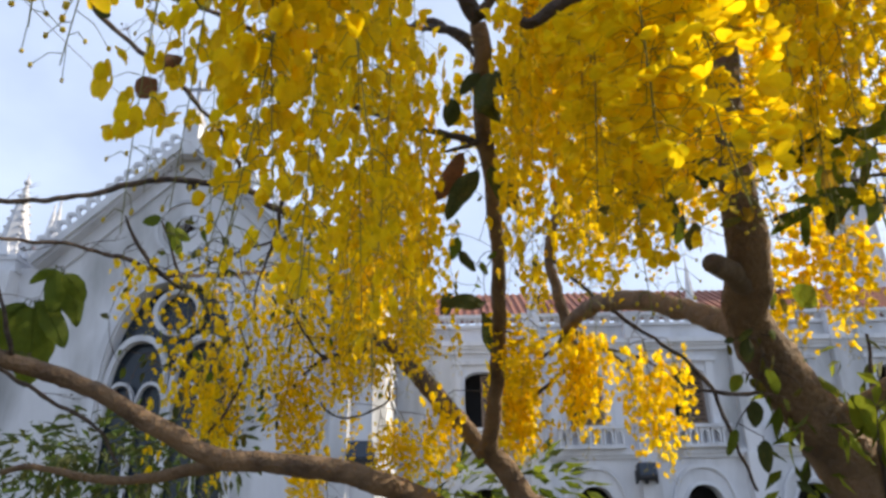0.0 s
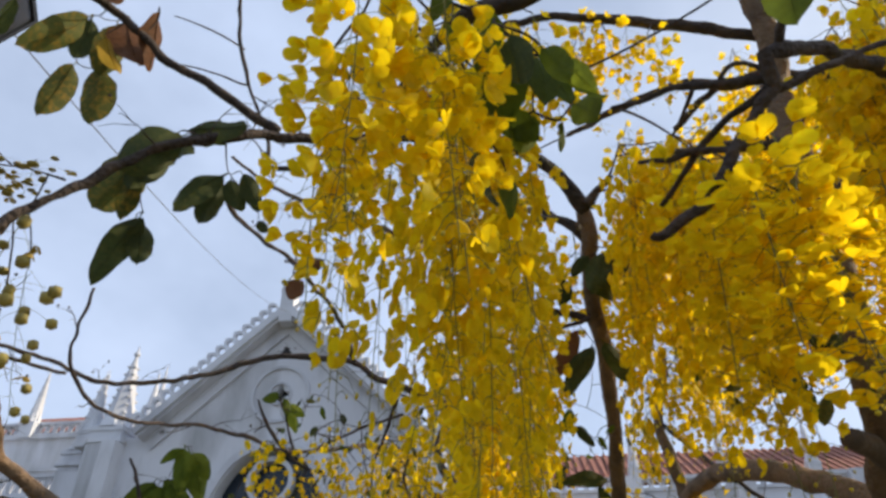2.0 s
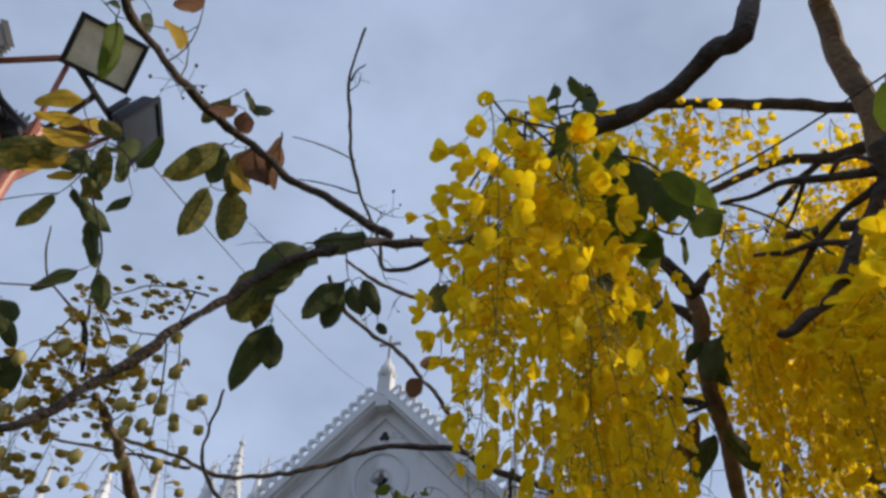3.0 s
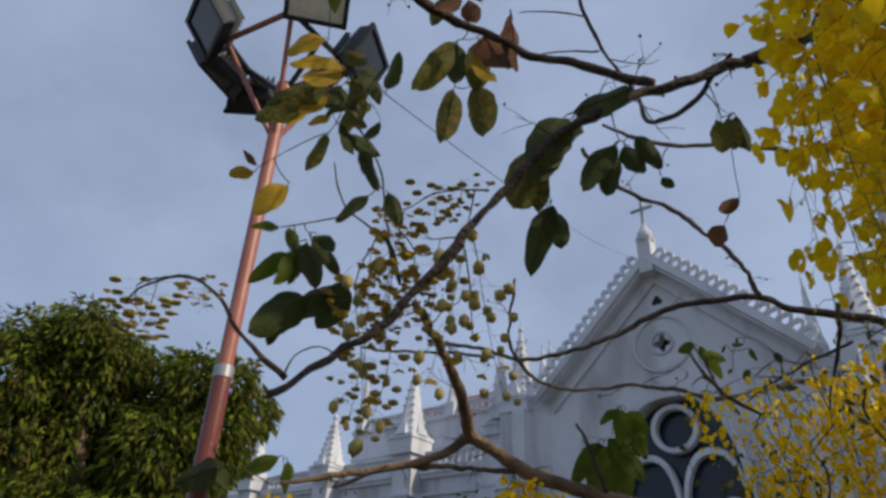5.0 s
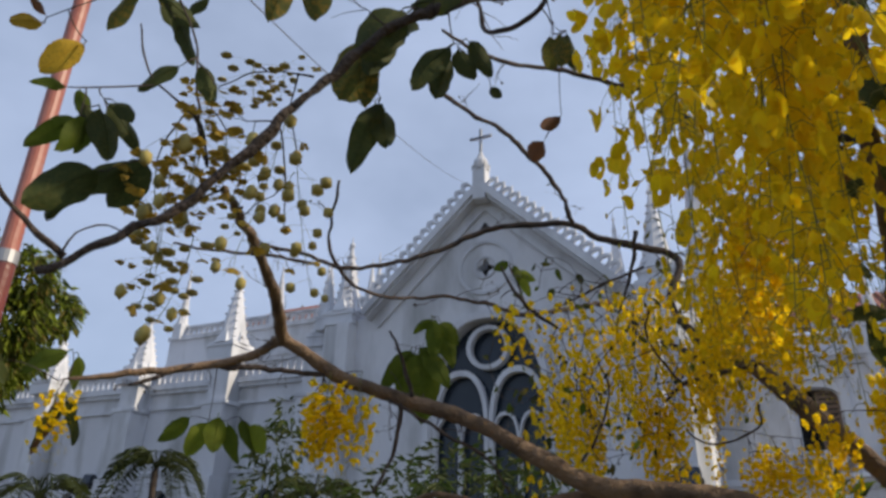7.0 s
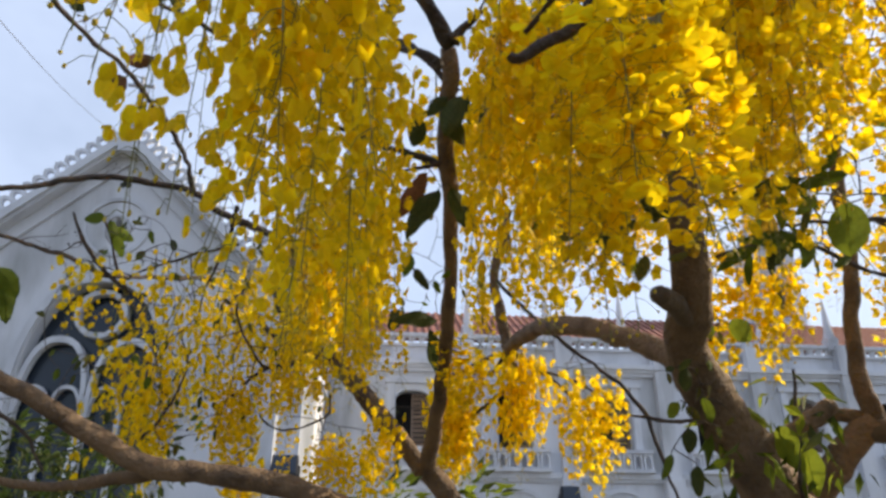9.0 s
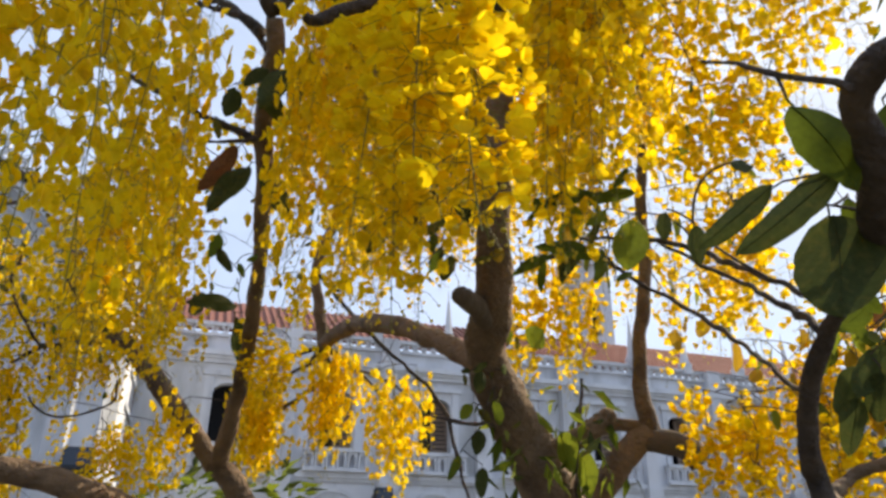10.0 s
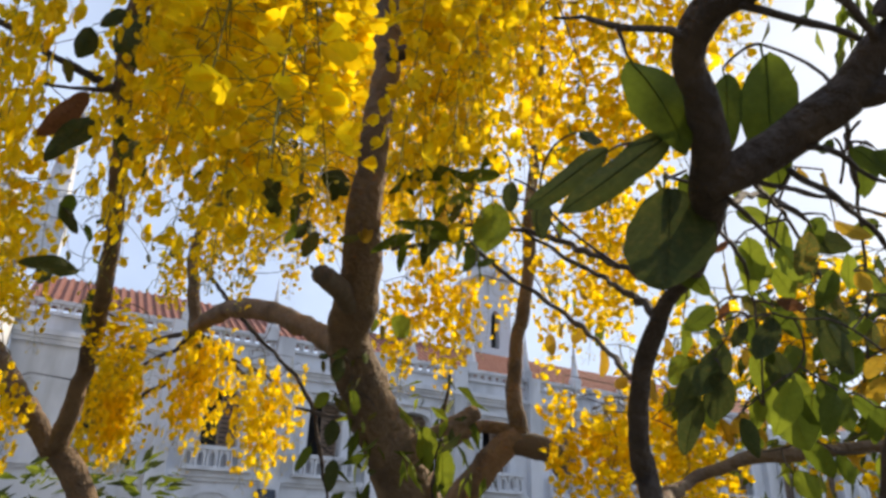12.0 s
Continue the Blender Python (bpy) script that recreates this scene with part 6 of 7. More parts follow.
leaf_at((-2.148, 1.241, 4.017), 0.128, -64, 78, leaf_yellow, 2)
leaf_at((-2.198, 1.361, 3.889), 0.148, -14, 62, leaf_old, 1)
leaf_at((-2.129, 1.478, 3.862), 0.139, -38, 29, leaf_dark, 3)
leaf_at((-2.277, 1.376, 3.800), 0.125, 44, 78, leaf_dark, 2)
# drooping dark leaves
leaf_at((-1.509, 0.628, 2.607), 0.070, -71, 82, leaf_green)
leaf_at((-1.537, 0.672, 2.644), 0.075, 16, 47, leaf_green)
leaf_at((-1.519, 0.677, 2.602), 0.097, 44, 79, leaf_dark)
leaf_at((-1.506, 0.714, 2.632), 0.133, 53, 78, leaf_dark)
leaf_at((-1.475, 0.717, 2.620), 0.068, 46, 43, leaf_dark)
leaf_at((-1.517, 0.675, 2.567), 0.129, -28, 96, leaf_green)
leaf_at((-1.501, 0.681, 2.560), 0.114, -22, 105, leaf_green)
leaf_at((-1.502, 0.696, 2.562), 0.087, -5, 110, leaf_green)
leaf_at((-1.527, 0.742, 2.604), 0.099, 6, 104, leaf_green)
leaf_at((-1.485, 0.691, 2.596), 0.132, 20, 83, leaf_dark)
leaf_at((-1.396, 0.815, 2.770), 0.124, -50, 24, leaf_dark)
leaf_at((-1.328, 0.800, 2.744), 0.108, 28, 50, leaf_dark)
leaf_at((-1.515, 0.769, 2.474), 0.186, -51, 63, leaf_dark)
leaf_at((-1.509, 0.843, 2.546), 0.178, -37, 56, leaf_dark)
leaf_at((-1.463, 0.828, 2.534), 0.148, -28, 48, leaf_dark)
leaf_at((-1.615, 0.772, 2.478), 0.125, -16, 30, leaf_dark)
# leaves along the dark branch
leaf_at((-0.916, 1.035, 2.956), 0.199, 78, 5, leaf_dark)
leaf_at((-0.887, 1.018, 2.924), 0.212, -36, 49, leaf_dark)
leaf_at((-0.986, 1.064, 2.965), 0.212, -9, 46, leaf_dark)
leaf_at((-1.015, 1.066, 2.911), 0.200, -24, 41, leaf_old)
leaf_at((-1.020, 1.038, 2.870), 0.158, -3, 12, leaf_old)
leaf_at((-0.937, 1.077, 2.963), 0.110, 18, 11, leaf_dark)
leaf_at((-0.867, 1.036, 2.976), 0.090, 46, 18, leaf_dark)
leaf_at((-1.050, 1.166, 2.808), 0.235, -13, 47, leaf_dark, 6)
leaf_at((-1.064, 1.162, 2.798), 0.149, 13, 53, leaf_dark)
leaf_at((-0.825, 1.140, 2.893), 0.191, -33, 23, leaf_dark)
leaf_at((-0.851, 1.159, 2.902), 0.163, -7, 57, leaf_dark)
leaf_at((-0.811, 1.131, 2.873), 0.106, 22, 24, leaf_dark)
leaf_at((-0.781, 1.119, 2.877), 0.120, 34, 19, leaf_dark)
leaf_at((-0.598, 1.265, 2.944), 0.095, -10, 10, leaf_old)
leaf_at((-0.557, 1.240, 2.921), 0.111, 19, 41, leaf_dark)
leaf_at((-0.566, 1.212, 2.898), 0.100, 0, 16, leaf_old)
leaf_at((-0.755, 1.216, 2.794), 0.054, 28, -1, leaf_dark)
leaf_at((-0.613, 1.365, 2.759), 0.091, -44, 56, leaf_brown)
leaf_at((-0.655, 1.342, 2.680), 0.083, -30, 38, leaf_brown)
# lobed leaves before the gable
leaf_at((-1.807, 2.851, 2.644), 0.256, -30, 46, leaf_green)
leaf_at((-1.782, 2.842, 2.632), 0.278, -11, 40, leaf_green)
leaf_at((-1.740, 2.797, 2.617), 0.349, 4, 44, leaf_green)
leaf_at((-1.718, 2.790, 2.615), 0.240, 31, 40, leaf_green)
leaf_at((-1.776, 2.865, 2.653), 0.164, 38, 28, leaf_green)
leaf_at((-1.664, 2.773, 2.755), 0.116, -46, 39, leaf_green)
leaf_at((-1.684, 2.841, 2.780), 0.257, 26, 53, leaf_green)
leaf_at((-1.611, 2.741, 2.729), 0.158, 45, 32, leaf_green)
leaf_at((-1.660, 2.761, 2.764), 0.211, 5, 31, leaf_green)
leaf_at((-1.322, 2.968, 3.073), 0.094, -69, 29, leaf_green)
leaf_at((-1.328, 3.009, 3.079), 0.127, 33, 37, leaf_green)
leaf_at((-1.277, 2.988, 2.993), 0.114, 31, 35, leaf_light)
leaf_at((-1.314, 3.047, 3.052), 0.109, 63, 26, leaf_light)
# large leaves on the crooked limb
leaf_at((0.594, 0.470, 2.129), 0.116, 23, -38, leaf_green, 1)
leaf_at((0.732, 0.416, 2.162), 0.146, 0, -53, leaf_green, 0)
leaf_at((0.704, 0.444, 2.139), 0.088, 2, -35, leaf_green, 0)
leaf_at((0.649, 0.455, 2.051), 0.149, -58, -36, leaf_dark, 5)
leaf_at((0.632, 0.530, 2.067), 0.121, -57, -35, leaf_dark, 5)
leaf_at((0.701, 0.536, 2.053), 0.144, -3, -48, leaf_dark, 7)
leaf_at((0.742, 0.539, 2.076), 0.052, 8, -20, leaf_green, 2)
leaf_at((0.752, 0.599, 2.002), 0.077, 38, -37, leaf_green, 3)
leaf_at((0.682, 0.736, 2.117), 0.064, 3, -37, leaf_dark, 3)
leaf_at((0.649, 0.748, 2.137), 0.046, -5, -15, leaf_dark, 2)
leaf_at((0.670, 0.640, 2.159), 0.055, 102, -11, leaf_dark, 0)
leaf_at((0.816, 0.510, 2.123), 0.070, 87, -15, leaf_green, 6)
leaf_at((0.833, 0.472, 2.135), 0.058, 54, -18, leaf_green, 1)
leaf_at((0.880, 0.432, 2.098), 0.055, 32, -53, leaf_green, 3)
leaf_at((0.895, 0.414, 2.089), 0.057, 30, -64, leaf_green, 2)
leaf_at((0.832, 0.419, 2.082), 0.027, -40, -32, leaf_green, 3)
# leaves on the crooked stem
leaf_at((0.074, 1.742, 2.702), 0.170, -32, 9, leaf_brown, 6)
leaf_at((0.108, 1.764, 2.662), 0.195, -28, 3, leaf_dark, 6)
leaf_at((0.132, 1.776, 2.679), 0.178, 38, 7, leaf_dark, 0)
leaf_at((0.178, 1.609, 2.894), 0.186, -25, -5, leaf_dark, 0)
leaf_at((0.105, 1.632, 2.868), 0.154, 22, 8, leaf_dark, 0)
leaf_at((0.211, 1.613, 2.883), 0.121, -16, 14, leaf_dark, 1)
leaf_at((0.037, 1.659, 2.832), 0.091, -10, 0, leaf_dark, 4)
leaf_at((0.120, 1.621, 2.883), 0.101, -40, 17, leaf_dark, 0)
leaf_at((-0.007, 1.752, 2.781), 0.063, 28, 22, leaf_old, 1)
leaf_at((0.144, 2.152, 2.372), 0.166, -79, 21, leaf_dark, 6)
leaf_at((0.045, 2.089, 2.528), 0.092, 48, 14, leaf_dark, 3)
leaf_at((0.117, 2.105, 2.496), 0.054, 37, 12, leaf_green, 3)
leaf_at((0.176, 2.094, 2.525), 0.045, -48, 10, leaf_green, 3)
# leaves round the thick trunk
leaf_at((0.820, 1.070, 2.307), 0.134, -3, -33, leaf_light, 2)
leaf_at((0.782, 1.085, 2.319), 0.067, -46, -21, leaf_light, 6)
leaf_at((0.770, 1.098, 2.309), 0.069, -17, -20, leaf_old, 5)
leaf_at((0.833, 1.034, 2.347), 0.118, -80, -14, leaf_green, 5)
leaf_at((0.790, 1.111, 2.373), 0.136, -75, -10, leaf_green, 5)
leaf_at((0.724, 1.155, 2.361), 0.091, -60, -17, leaf_green, 5)
leaf_at((0.824, 1.165, 2.251), 0.158, -92, -5, leaf_green, 5)
leaf_at((0.750, 1.250, 2.283), 0.108, -61, -16, leaf_green, 5)
leaf_at((0.771, 1.238, 2.286), 0.073, -9, -27, leaf_dark, 6)
leaf_at((0.799, 1.217, 2.298), 0.080, -25, -28, leaf_dark, 6)
leaf_at((0.731, 1.264, 2.274), 0.077, -9, -25, leaf_green, 5)
leaf_at((0.659, 1.179, 2.372), 0.071, 34, -23, leaf_green, 6)
leaf_at((0.745, 1.147, 2.357), 0.085, -3, -28, leaf_light, 6)
leaf_at((0.775, 1.130, 2.358), 0.060, 34, -29, leaf_green, 5)
leaf_at((0.825, 1.059, 2.416), 0.063, -32, -33, leaf_green, 6)
leaf_at((0.845, 1.177, 2.204), 0.071, 121, -11, leaf_green, 5)
leaf_at((0.654, 1.523, 2.544), 0.085, 0, -8, leaf_dark)
leaf_at((0.611, 1.524, 2.531), 0.101, 44, -42, leaf_dark)
leaf_at((0.600, 1.515, 2.461), 0.084, -68, -32, leaf_old)
leaf_at((0.607, 1.578, 2.397), 0.059, -39, -36, leaf_dark)
leaf_at((0.625, 1.563, 2.388), 0.075, -17, -34, leaf_old)
leaf_at((0.608, 1.586, 2.416), 0.055, -45, -42, leaf_dark)
leaf_at((0.736, 1.553, 2.436), 0.067, 19, -27, leaf_yellow)
leaf_at((0.733, 1.535, 2.381), 0.058, -75, -16, leaf_old)
leaf_at((0.518, 1.524, 2.472), 0.075, -36, 9, leaf_dark)
leaf_at((0.502, 1.563, 2.470), 0.080, 15, -17, leaf_dark)
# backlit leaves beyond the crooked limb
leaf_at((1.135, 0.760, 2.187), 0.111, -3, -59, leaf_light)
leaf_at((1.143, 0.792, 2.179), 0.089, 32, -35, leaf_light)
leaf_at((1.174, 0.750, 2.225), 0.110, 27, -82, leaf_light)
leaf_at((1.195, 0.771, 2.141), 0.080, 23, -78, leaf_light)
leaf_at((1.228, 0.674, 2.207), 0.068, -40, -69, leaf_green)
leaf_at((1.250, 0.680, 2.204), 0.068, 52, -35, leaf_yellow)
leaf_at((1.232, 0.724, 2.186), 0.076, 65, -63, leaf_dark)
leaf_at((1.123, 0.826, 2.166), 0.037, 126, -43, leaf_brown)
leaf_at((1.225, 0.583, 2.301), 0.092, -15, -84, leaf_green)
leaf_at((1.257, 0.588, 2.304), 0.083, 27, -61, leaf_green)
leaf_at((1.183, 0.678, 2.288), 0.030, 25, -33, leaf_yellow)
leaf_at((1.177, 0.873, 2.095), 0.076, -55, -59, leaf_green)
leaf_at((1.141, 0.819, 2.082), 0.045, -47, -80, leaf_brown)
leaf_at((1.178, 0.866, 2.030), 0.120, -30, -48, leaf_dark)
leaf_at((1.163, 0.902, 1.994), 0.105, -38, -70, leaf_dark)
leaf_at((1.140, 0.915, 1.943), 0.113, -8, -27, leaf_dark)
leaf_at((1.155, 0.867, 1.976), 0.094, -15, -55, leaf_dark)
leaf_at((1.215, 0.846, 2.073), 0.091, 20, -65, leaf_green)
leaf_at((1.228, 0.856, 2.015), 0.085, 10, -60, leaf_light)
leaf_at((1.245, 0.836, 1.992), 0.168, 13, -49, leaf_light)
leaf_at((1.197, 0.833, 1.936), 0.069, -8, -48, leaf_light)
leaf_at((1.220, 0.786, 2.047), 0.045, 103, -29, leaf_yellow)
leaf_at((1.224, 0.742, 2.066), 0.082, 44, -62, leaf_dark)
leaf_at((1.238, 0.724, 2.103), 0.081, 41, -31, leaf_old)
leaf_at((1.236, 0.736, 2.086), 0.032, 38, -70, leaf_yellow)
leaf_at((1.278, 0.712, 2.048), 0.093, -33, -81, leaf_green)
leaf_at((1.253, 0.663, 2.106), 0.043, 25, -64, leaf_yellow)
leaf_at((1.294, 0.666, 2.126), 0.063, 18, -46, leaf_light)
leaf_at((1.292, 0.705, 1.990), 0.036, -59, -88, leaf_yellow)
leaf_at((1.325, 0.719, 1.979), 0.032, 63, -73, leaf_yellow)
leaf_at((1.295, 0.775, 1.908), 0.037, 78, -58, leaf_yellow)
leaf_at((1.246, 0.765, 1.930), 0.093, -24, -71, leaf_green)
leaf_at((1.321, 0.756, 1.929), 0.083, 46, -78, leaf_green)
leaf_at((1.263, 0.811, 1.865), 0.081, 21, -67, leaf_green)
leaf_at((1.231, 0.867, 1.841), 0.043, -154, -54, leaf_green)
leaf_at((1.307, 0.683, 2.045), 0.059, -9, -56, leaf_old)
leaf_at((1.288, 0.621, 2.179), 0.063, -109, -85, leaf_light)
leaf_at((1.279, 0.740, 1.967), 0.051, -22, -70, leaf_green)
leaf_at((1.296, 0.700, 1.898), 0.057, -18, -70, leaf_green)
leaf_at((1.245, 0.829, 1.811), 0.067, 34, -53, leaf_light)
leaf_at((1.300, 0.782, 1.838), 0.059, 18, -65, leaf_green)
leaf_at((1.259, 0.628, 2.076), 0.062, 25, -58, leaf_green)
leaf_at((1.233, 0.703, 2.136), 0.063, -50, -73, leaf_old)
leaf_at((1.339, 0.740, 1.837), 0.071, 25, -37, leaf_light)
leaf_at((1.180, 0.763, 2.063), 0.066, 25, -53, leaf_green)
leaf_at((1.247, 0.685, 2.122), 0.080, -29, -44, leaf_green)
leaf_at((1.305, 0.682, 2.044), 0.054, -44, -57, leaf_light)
leaf_at((-2.77, 1.71, 2.43), 0.199, -60, 33, leaf_green)
leaf_at((-2.76, 1.73, 2.42), 0.164, 30, 92, leaf_green)
leaf_at((-2.92, 1.52, 2.35), 0.265, -80, 7, leaf_dark)
leaf_at((-2.97, 1.50, 2.38), 0.247, -74, -36, leaf_dark)
leaf_at((-2.49, 2.24, 2.22), 0.178, -20, 73, leaf_light)
leaf_at((-2.43, 2.29, 2.22), 0.192, 10, 11, leaf_green)
leaf_at((-2.54, 2.19, 2.23), 0.165, -40, 74, leaf_green)
leaf_at((-2.46, 2.26, 2.25), 0.192, -5, 62, leaf_light)
leaf_at((-2.39, 2.32, 2.24), 0.165, 25, 70, leaf_green)
leaf_at((-2.37, 2.35, 2.21), 0.165, 40, 0, leaf_light)
leaf_at((-2.81, 1.72, 2.25), 0.239, -15, -7, leaf_brown)
leaf_at((-2.79, 1.74, 2.25), 0.239, 10, 113, leaf_old)
leaf_at((-2.81, 1.76, 2.25), 0.218, 22, -24, leaf_dark)
leaf_at((-0.16, 0.33, 2.44), 0.043, -30, -3, leaf_green)
leaf_at((-0.14, 0.34, 2.44), 0.043, 30, 24, leaf_green)
leaf_at((-0.15, 0.35, 2.43), 0.065, -10, 35, leaf_green)
leaf_at((-0.07, 0.41, 2.38), 0.079, -35, 17, leaf_green)
leaf_at((-0.05, 0.42, 2.37), 0.079, 0, 10, leaf_green)
leaf_at((-0.03, 0.43, 2.37), 0.072, 30, -37, leaf_light)
leaf_at((-0.06, 0.47, 2.33), 0.065, -10, 36, leaf_light)
leaf_at((-0.03, 0.48, 2.32), 0.043, 10, 54, leaf_green)
leaf_at((-0.13, 0.49, 2.30), 0.094, 10, 63, leaf_dark)
leaf_at((-0.10, 0.47, 2.33), 0.072, 30, -50, leaf_green)
leaf_at((-0.20, 0.36, 2.42), 0.050, -40, -20, leaf_green)
leaf_at((-0.12, 0.38, 2.41), 0.065, 10, -38, leaf_green)
leaf_at((-0.11, 0.44, 2.36), 0.079, -15, -29, leaf_green)
leaf_at((-0.10, 0.51, 2.28), 0.065, 15, 40, leaf_green)
leaf_at((-0.01, 0.44, 2.35), 0.058, 25, 32, leaf_light)
leaf_at((-0.16, 0.38, 2.41), 0.058, 40, 36, leaf_light)
leaf_at((0.20, 0.33, 2.38), 0.101, -5, -47, leaf_green)
leaf_at((0.22, 0.32, 2.38), 0.079, 25, -4, leaf_green)
leaf_at((0.24, 0.32, 2.36), 0.086, 15, -76, leaf_green)
leaf_at((-0.07, 0.43, 2.37), 0.072, -20, 17, leaf_green)
leaf_at((-0.04, 0.44, 2.36), 0.072, 15, 14, leaf_green)
leaf_at((-0.07, 0.48, 2.32), 0.050, 20, -43, leaf_light)
leaf_at((-0.12, 0.33, 2.47), 0.044, 20, 22, leaf_green)
leaf_at((-0.16, 0.32, 2.47), 0.041, -10, -13, leaf_dark)
leaf_at((0.06, 2.39, 2.71), 0.096, -5, 29, leaf_green)
leaf_at((0.16, 2.87, 2.57), 0.221, -5, -53, leaf_dark)
leaf_at((0.04, 2.85, 2.63), 0.147, -40, 59, leaf_dark)
leaf_at((0.61, 2.69, 2.88), 0.111, 10, 27, leaf_dark)
leaf_at((0.80, 2.24, 2.75), 0.096, -10, 20, leaf_dark)
leaf_at((0.92, 1.76, 2.27), 0.111, 50, -54, leaf_light)
leaf_at((1.17, 1.90, 1.97), 0.156, 5, -58, leaf_light)
leaf_at((1.11, 1.93, 2.02), 0.138, 20, -67, leaf_light)
leaf_at((1.04, 1.95, 2.07), 0.104, 60, 15, leaf_light)
leaf_at((-0.10, 0.36, 2.36), 0.066, -20, -24, leaf_green)
leaf_at((-0.08, 0.37, 2.36), 0.081, 0, -22, leaf_dark)
leaf_at((-0.05, 0.38, 2.34), 0.074, 20, -34, leaf_green)
leaf_at((-0.01, 0.49, 2.36), 0.074, 30, -41, leaf_green)
leaf_at((-0.11, 0.32, 2.43), 0.053, -20, 16, leaf_dark)
leaf_at((-0.14, 0.30, 2.45), 0.045, 20, 19, leaf_green)
leaf_at((0.81, 1.80, 2.15), 0.074, -15, -7, leaf_dark)
leaf_at((0.84, 1.80, 2.07), 0.079, 10, -57, leaf_green)
leaf_at((0.83, 1.88, 2.00), 0.076, -5, -6, leaf_dark)
leaf_at((0.78, 1.91, 1.93), 0.081, -25, 15, leaf_green)
leaf_at((0.84, 1.89, 1.90), 0.090, 0, -6, leaf_dark)
leaf_at((0.81, 1.88, 2.07), 0.072, -40, 14, leaf_light)
leaf_at((1.104, 0.712, 2.020), 0.085, -26, -45, leaf_dark, 1)
leaf_at((1.328, 0.819, 2.097), 0.107, 41, -76, leaf_dark, 3)
leaf_at((1.115, 0.642, 1.995), 0.090, 25, -33, leaf_dark, 2)
leaf_at((1.235, 0.826, 2.017), 0.099, 12, -44, leaf_dark, 1)
leaf_at((1.041, 0.719, 2.002), 0.050, -22, -72, leaf_dark, 3)
leaf_at((1.051, 0.795, 2.012), 0.033, 53, -25, leaf_dark, 2)
leaf_at((1.381, 0.758, 2.102), 0.082, -16, -49, leaf_dark, 1)
leaf_at((1.123, 0.711, 1.930), 0.099, -23, -75, leaf_light, 3)
leaf_at((1.266, 0.766, 1.958), 0.097, 20, -32, leaf_green, 2)
leaf_at((1.163, 0.748, 2.070), 0.051, 52, -45, leaf_brown, 1)
leaf_at((1.240, 0.669, 1.984), 0.070, -35, -80, leaf_green, 3)
leaf_at((1.139, 0.799, 2.080), 0.059, 58, -27, leaf_old, 2)
leaf_at((1.180, 0.603, 1.943), 0.049, -45, -51, leaf_yellow, 1)
leaf_at((1.395, 0.662, 1.995), 0.059, -46, -83, leaf_yellow, 3)
leaf_at((1.122, 0.649, 1.893), 0.066, -25, -33, leaf_green, 2)
leaf_at((1.175, 0.599, 2.031), 0.066, 33, -51, leaf_dark, 1)
leaf_at((1.143, 0.510, 2.000), 0.056, -27, -84, leaf_old, 3)
leaf_at((1.205, 0.536, 2.074), 0.058, 19, -39, leaf_yellow, 2)
leaf_at((1.273, 0.621, 1.871), 0.050, -45, -52, leaf_old, 1)
leaf_at((1.336, 0.712, 2.181), 0.072, -18, -80, leaf_light, 3)
leaf_at((1.126, 0.706, 2.143), 0.084, 30, -30, leaf_light, 2)
leaf_at((1.080, 0.612, 2.119), 0.072, -22, -48, leaf_old, 1)
leaf_at((1.094, 0.796, 1.877), 0.068, 17, -71, leaf_dark, 3)
leaf_at((1.449, 0.700, 1.959), 0.067, 20, -38, leaf_dark, 2)
# a tangle of leaves beyond the dark limb, backlight helped by pale, yellow colours
tangle = []
tangle.append(((1.77, 0.97, 2.34), (0.42, 0.26, 0.20), 40, 0.08))
tangle.append(((1.90, 1.15, 2.06), (0.41, 0.29, 0.21), 60, 0.08))
tangle.append(((1.88, 1.52, 2.17), (0.22, 0.19, 0.20), 14, 0.10))
tangle.append(((1.86, 2.07, 2.70), (0.18, 0.21, 0.23), 16, 0.10))
tangle.append(((1.83, 1.74, 2.11), (0.14, 0.14, 0.23), 8, 0.09))
tangle.append(((1.00, 1.48, 2.51), (0.09, 0.10, 0.08), 12, 0.09))
tangle.append(((1.41, 1.45, 2.87), (0.17, 0.17, 0.13), 16, 0.07))
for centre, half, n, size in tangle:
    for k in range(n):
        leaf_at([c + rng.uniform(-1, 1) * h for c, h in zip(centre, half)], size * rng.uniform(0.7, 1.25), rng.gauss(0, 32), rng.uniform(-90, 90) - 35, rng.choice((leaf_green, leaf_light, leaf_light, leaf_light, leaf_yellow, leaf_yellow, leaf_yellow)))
# small dark leaflets among the low boughs
thicket = []
thicket.append(((-1.06, 2.98, 2.56), (0.26, 0.54, 0.31), 60))
thicket.append(((-0.54, 3.03, 2.62), (0.36, 0.61, 0.32), 62))
thicket.append(((-0.99, 3.17, 2.27), (0.38, 0.47, 0.25), 46))
thicket.append(((0.56, 3.13, 3.00), (0.63, 0.27, 0.26), 34))
thicket.append(((0.84, 1.84, 2.13), (0.08, 0.09, 0.14), 18))
thicket.append(((0.44, 1.47, 2.40), (0.12, 0.08, 0.13), 16))
thicket.append(((1.93, 1.85, 3.05), (0.19, 0.19, 0.17), 24))
for centre, half, n in thicket:
    for k in range(n):
        leaf_at([c + rng.uniform(-1, 1) * h for c, h in zip(centre, half)], rng.uniform(0.03, 0.06), rng.gauss(0, 45), rng.uniform(-90, 90), rng.choice((leaf_dark, leaf_green, leaf_green, leaf_old, leaf_old)))
for tree in (tree_a, tree_b, tree_c, tree_d):
    if tree.name in leaf_twigs:
        tagged(mesh_ob("leaf_stalk", *leaf_twigs[tree.name], bark_dark, tree, "thin leaf stalks", True), kind="stuff")

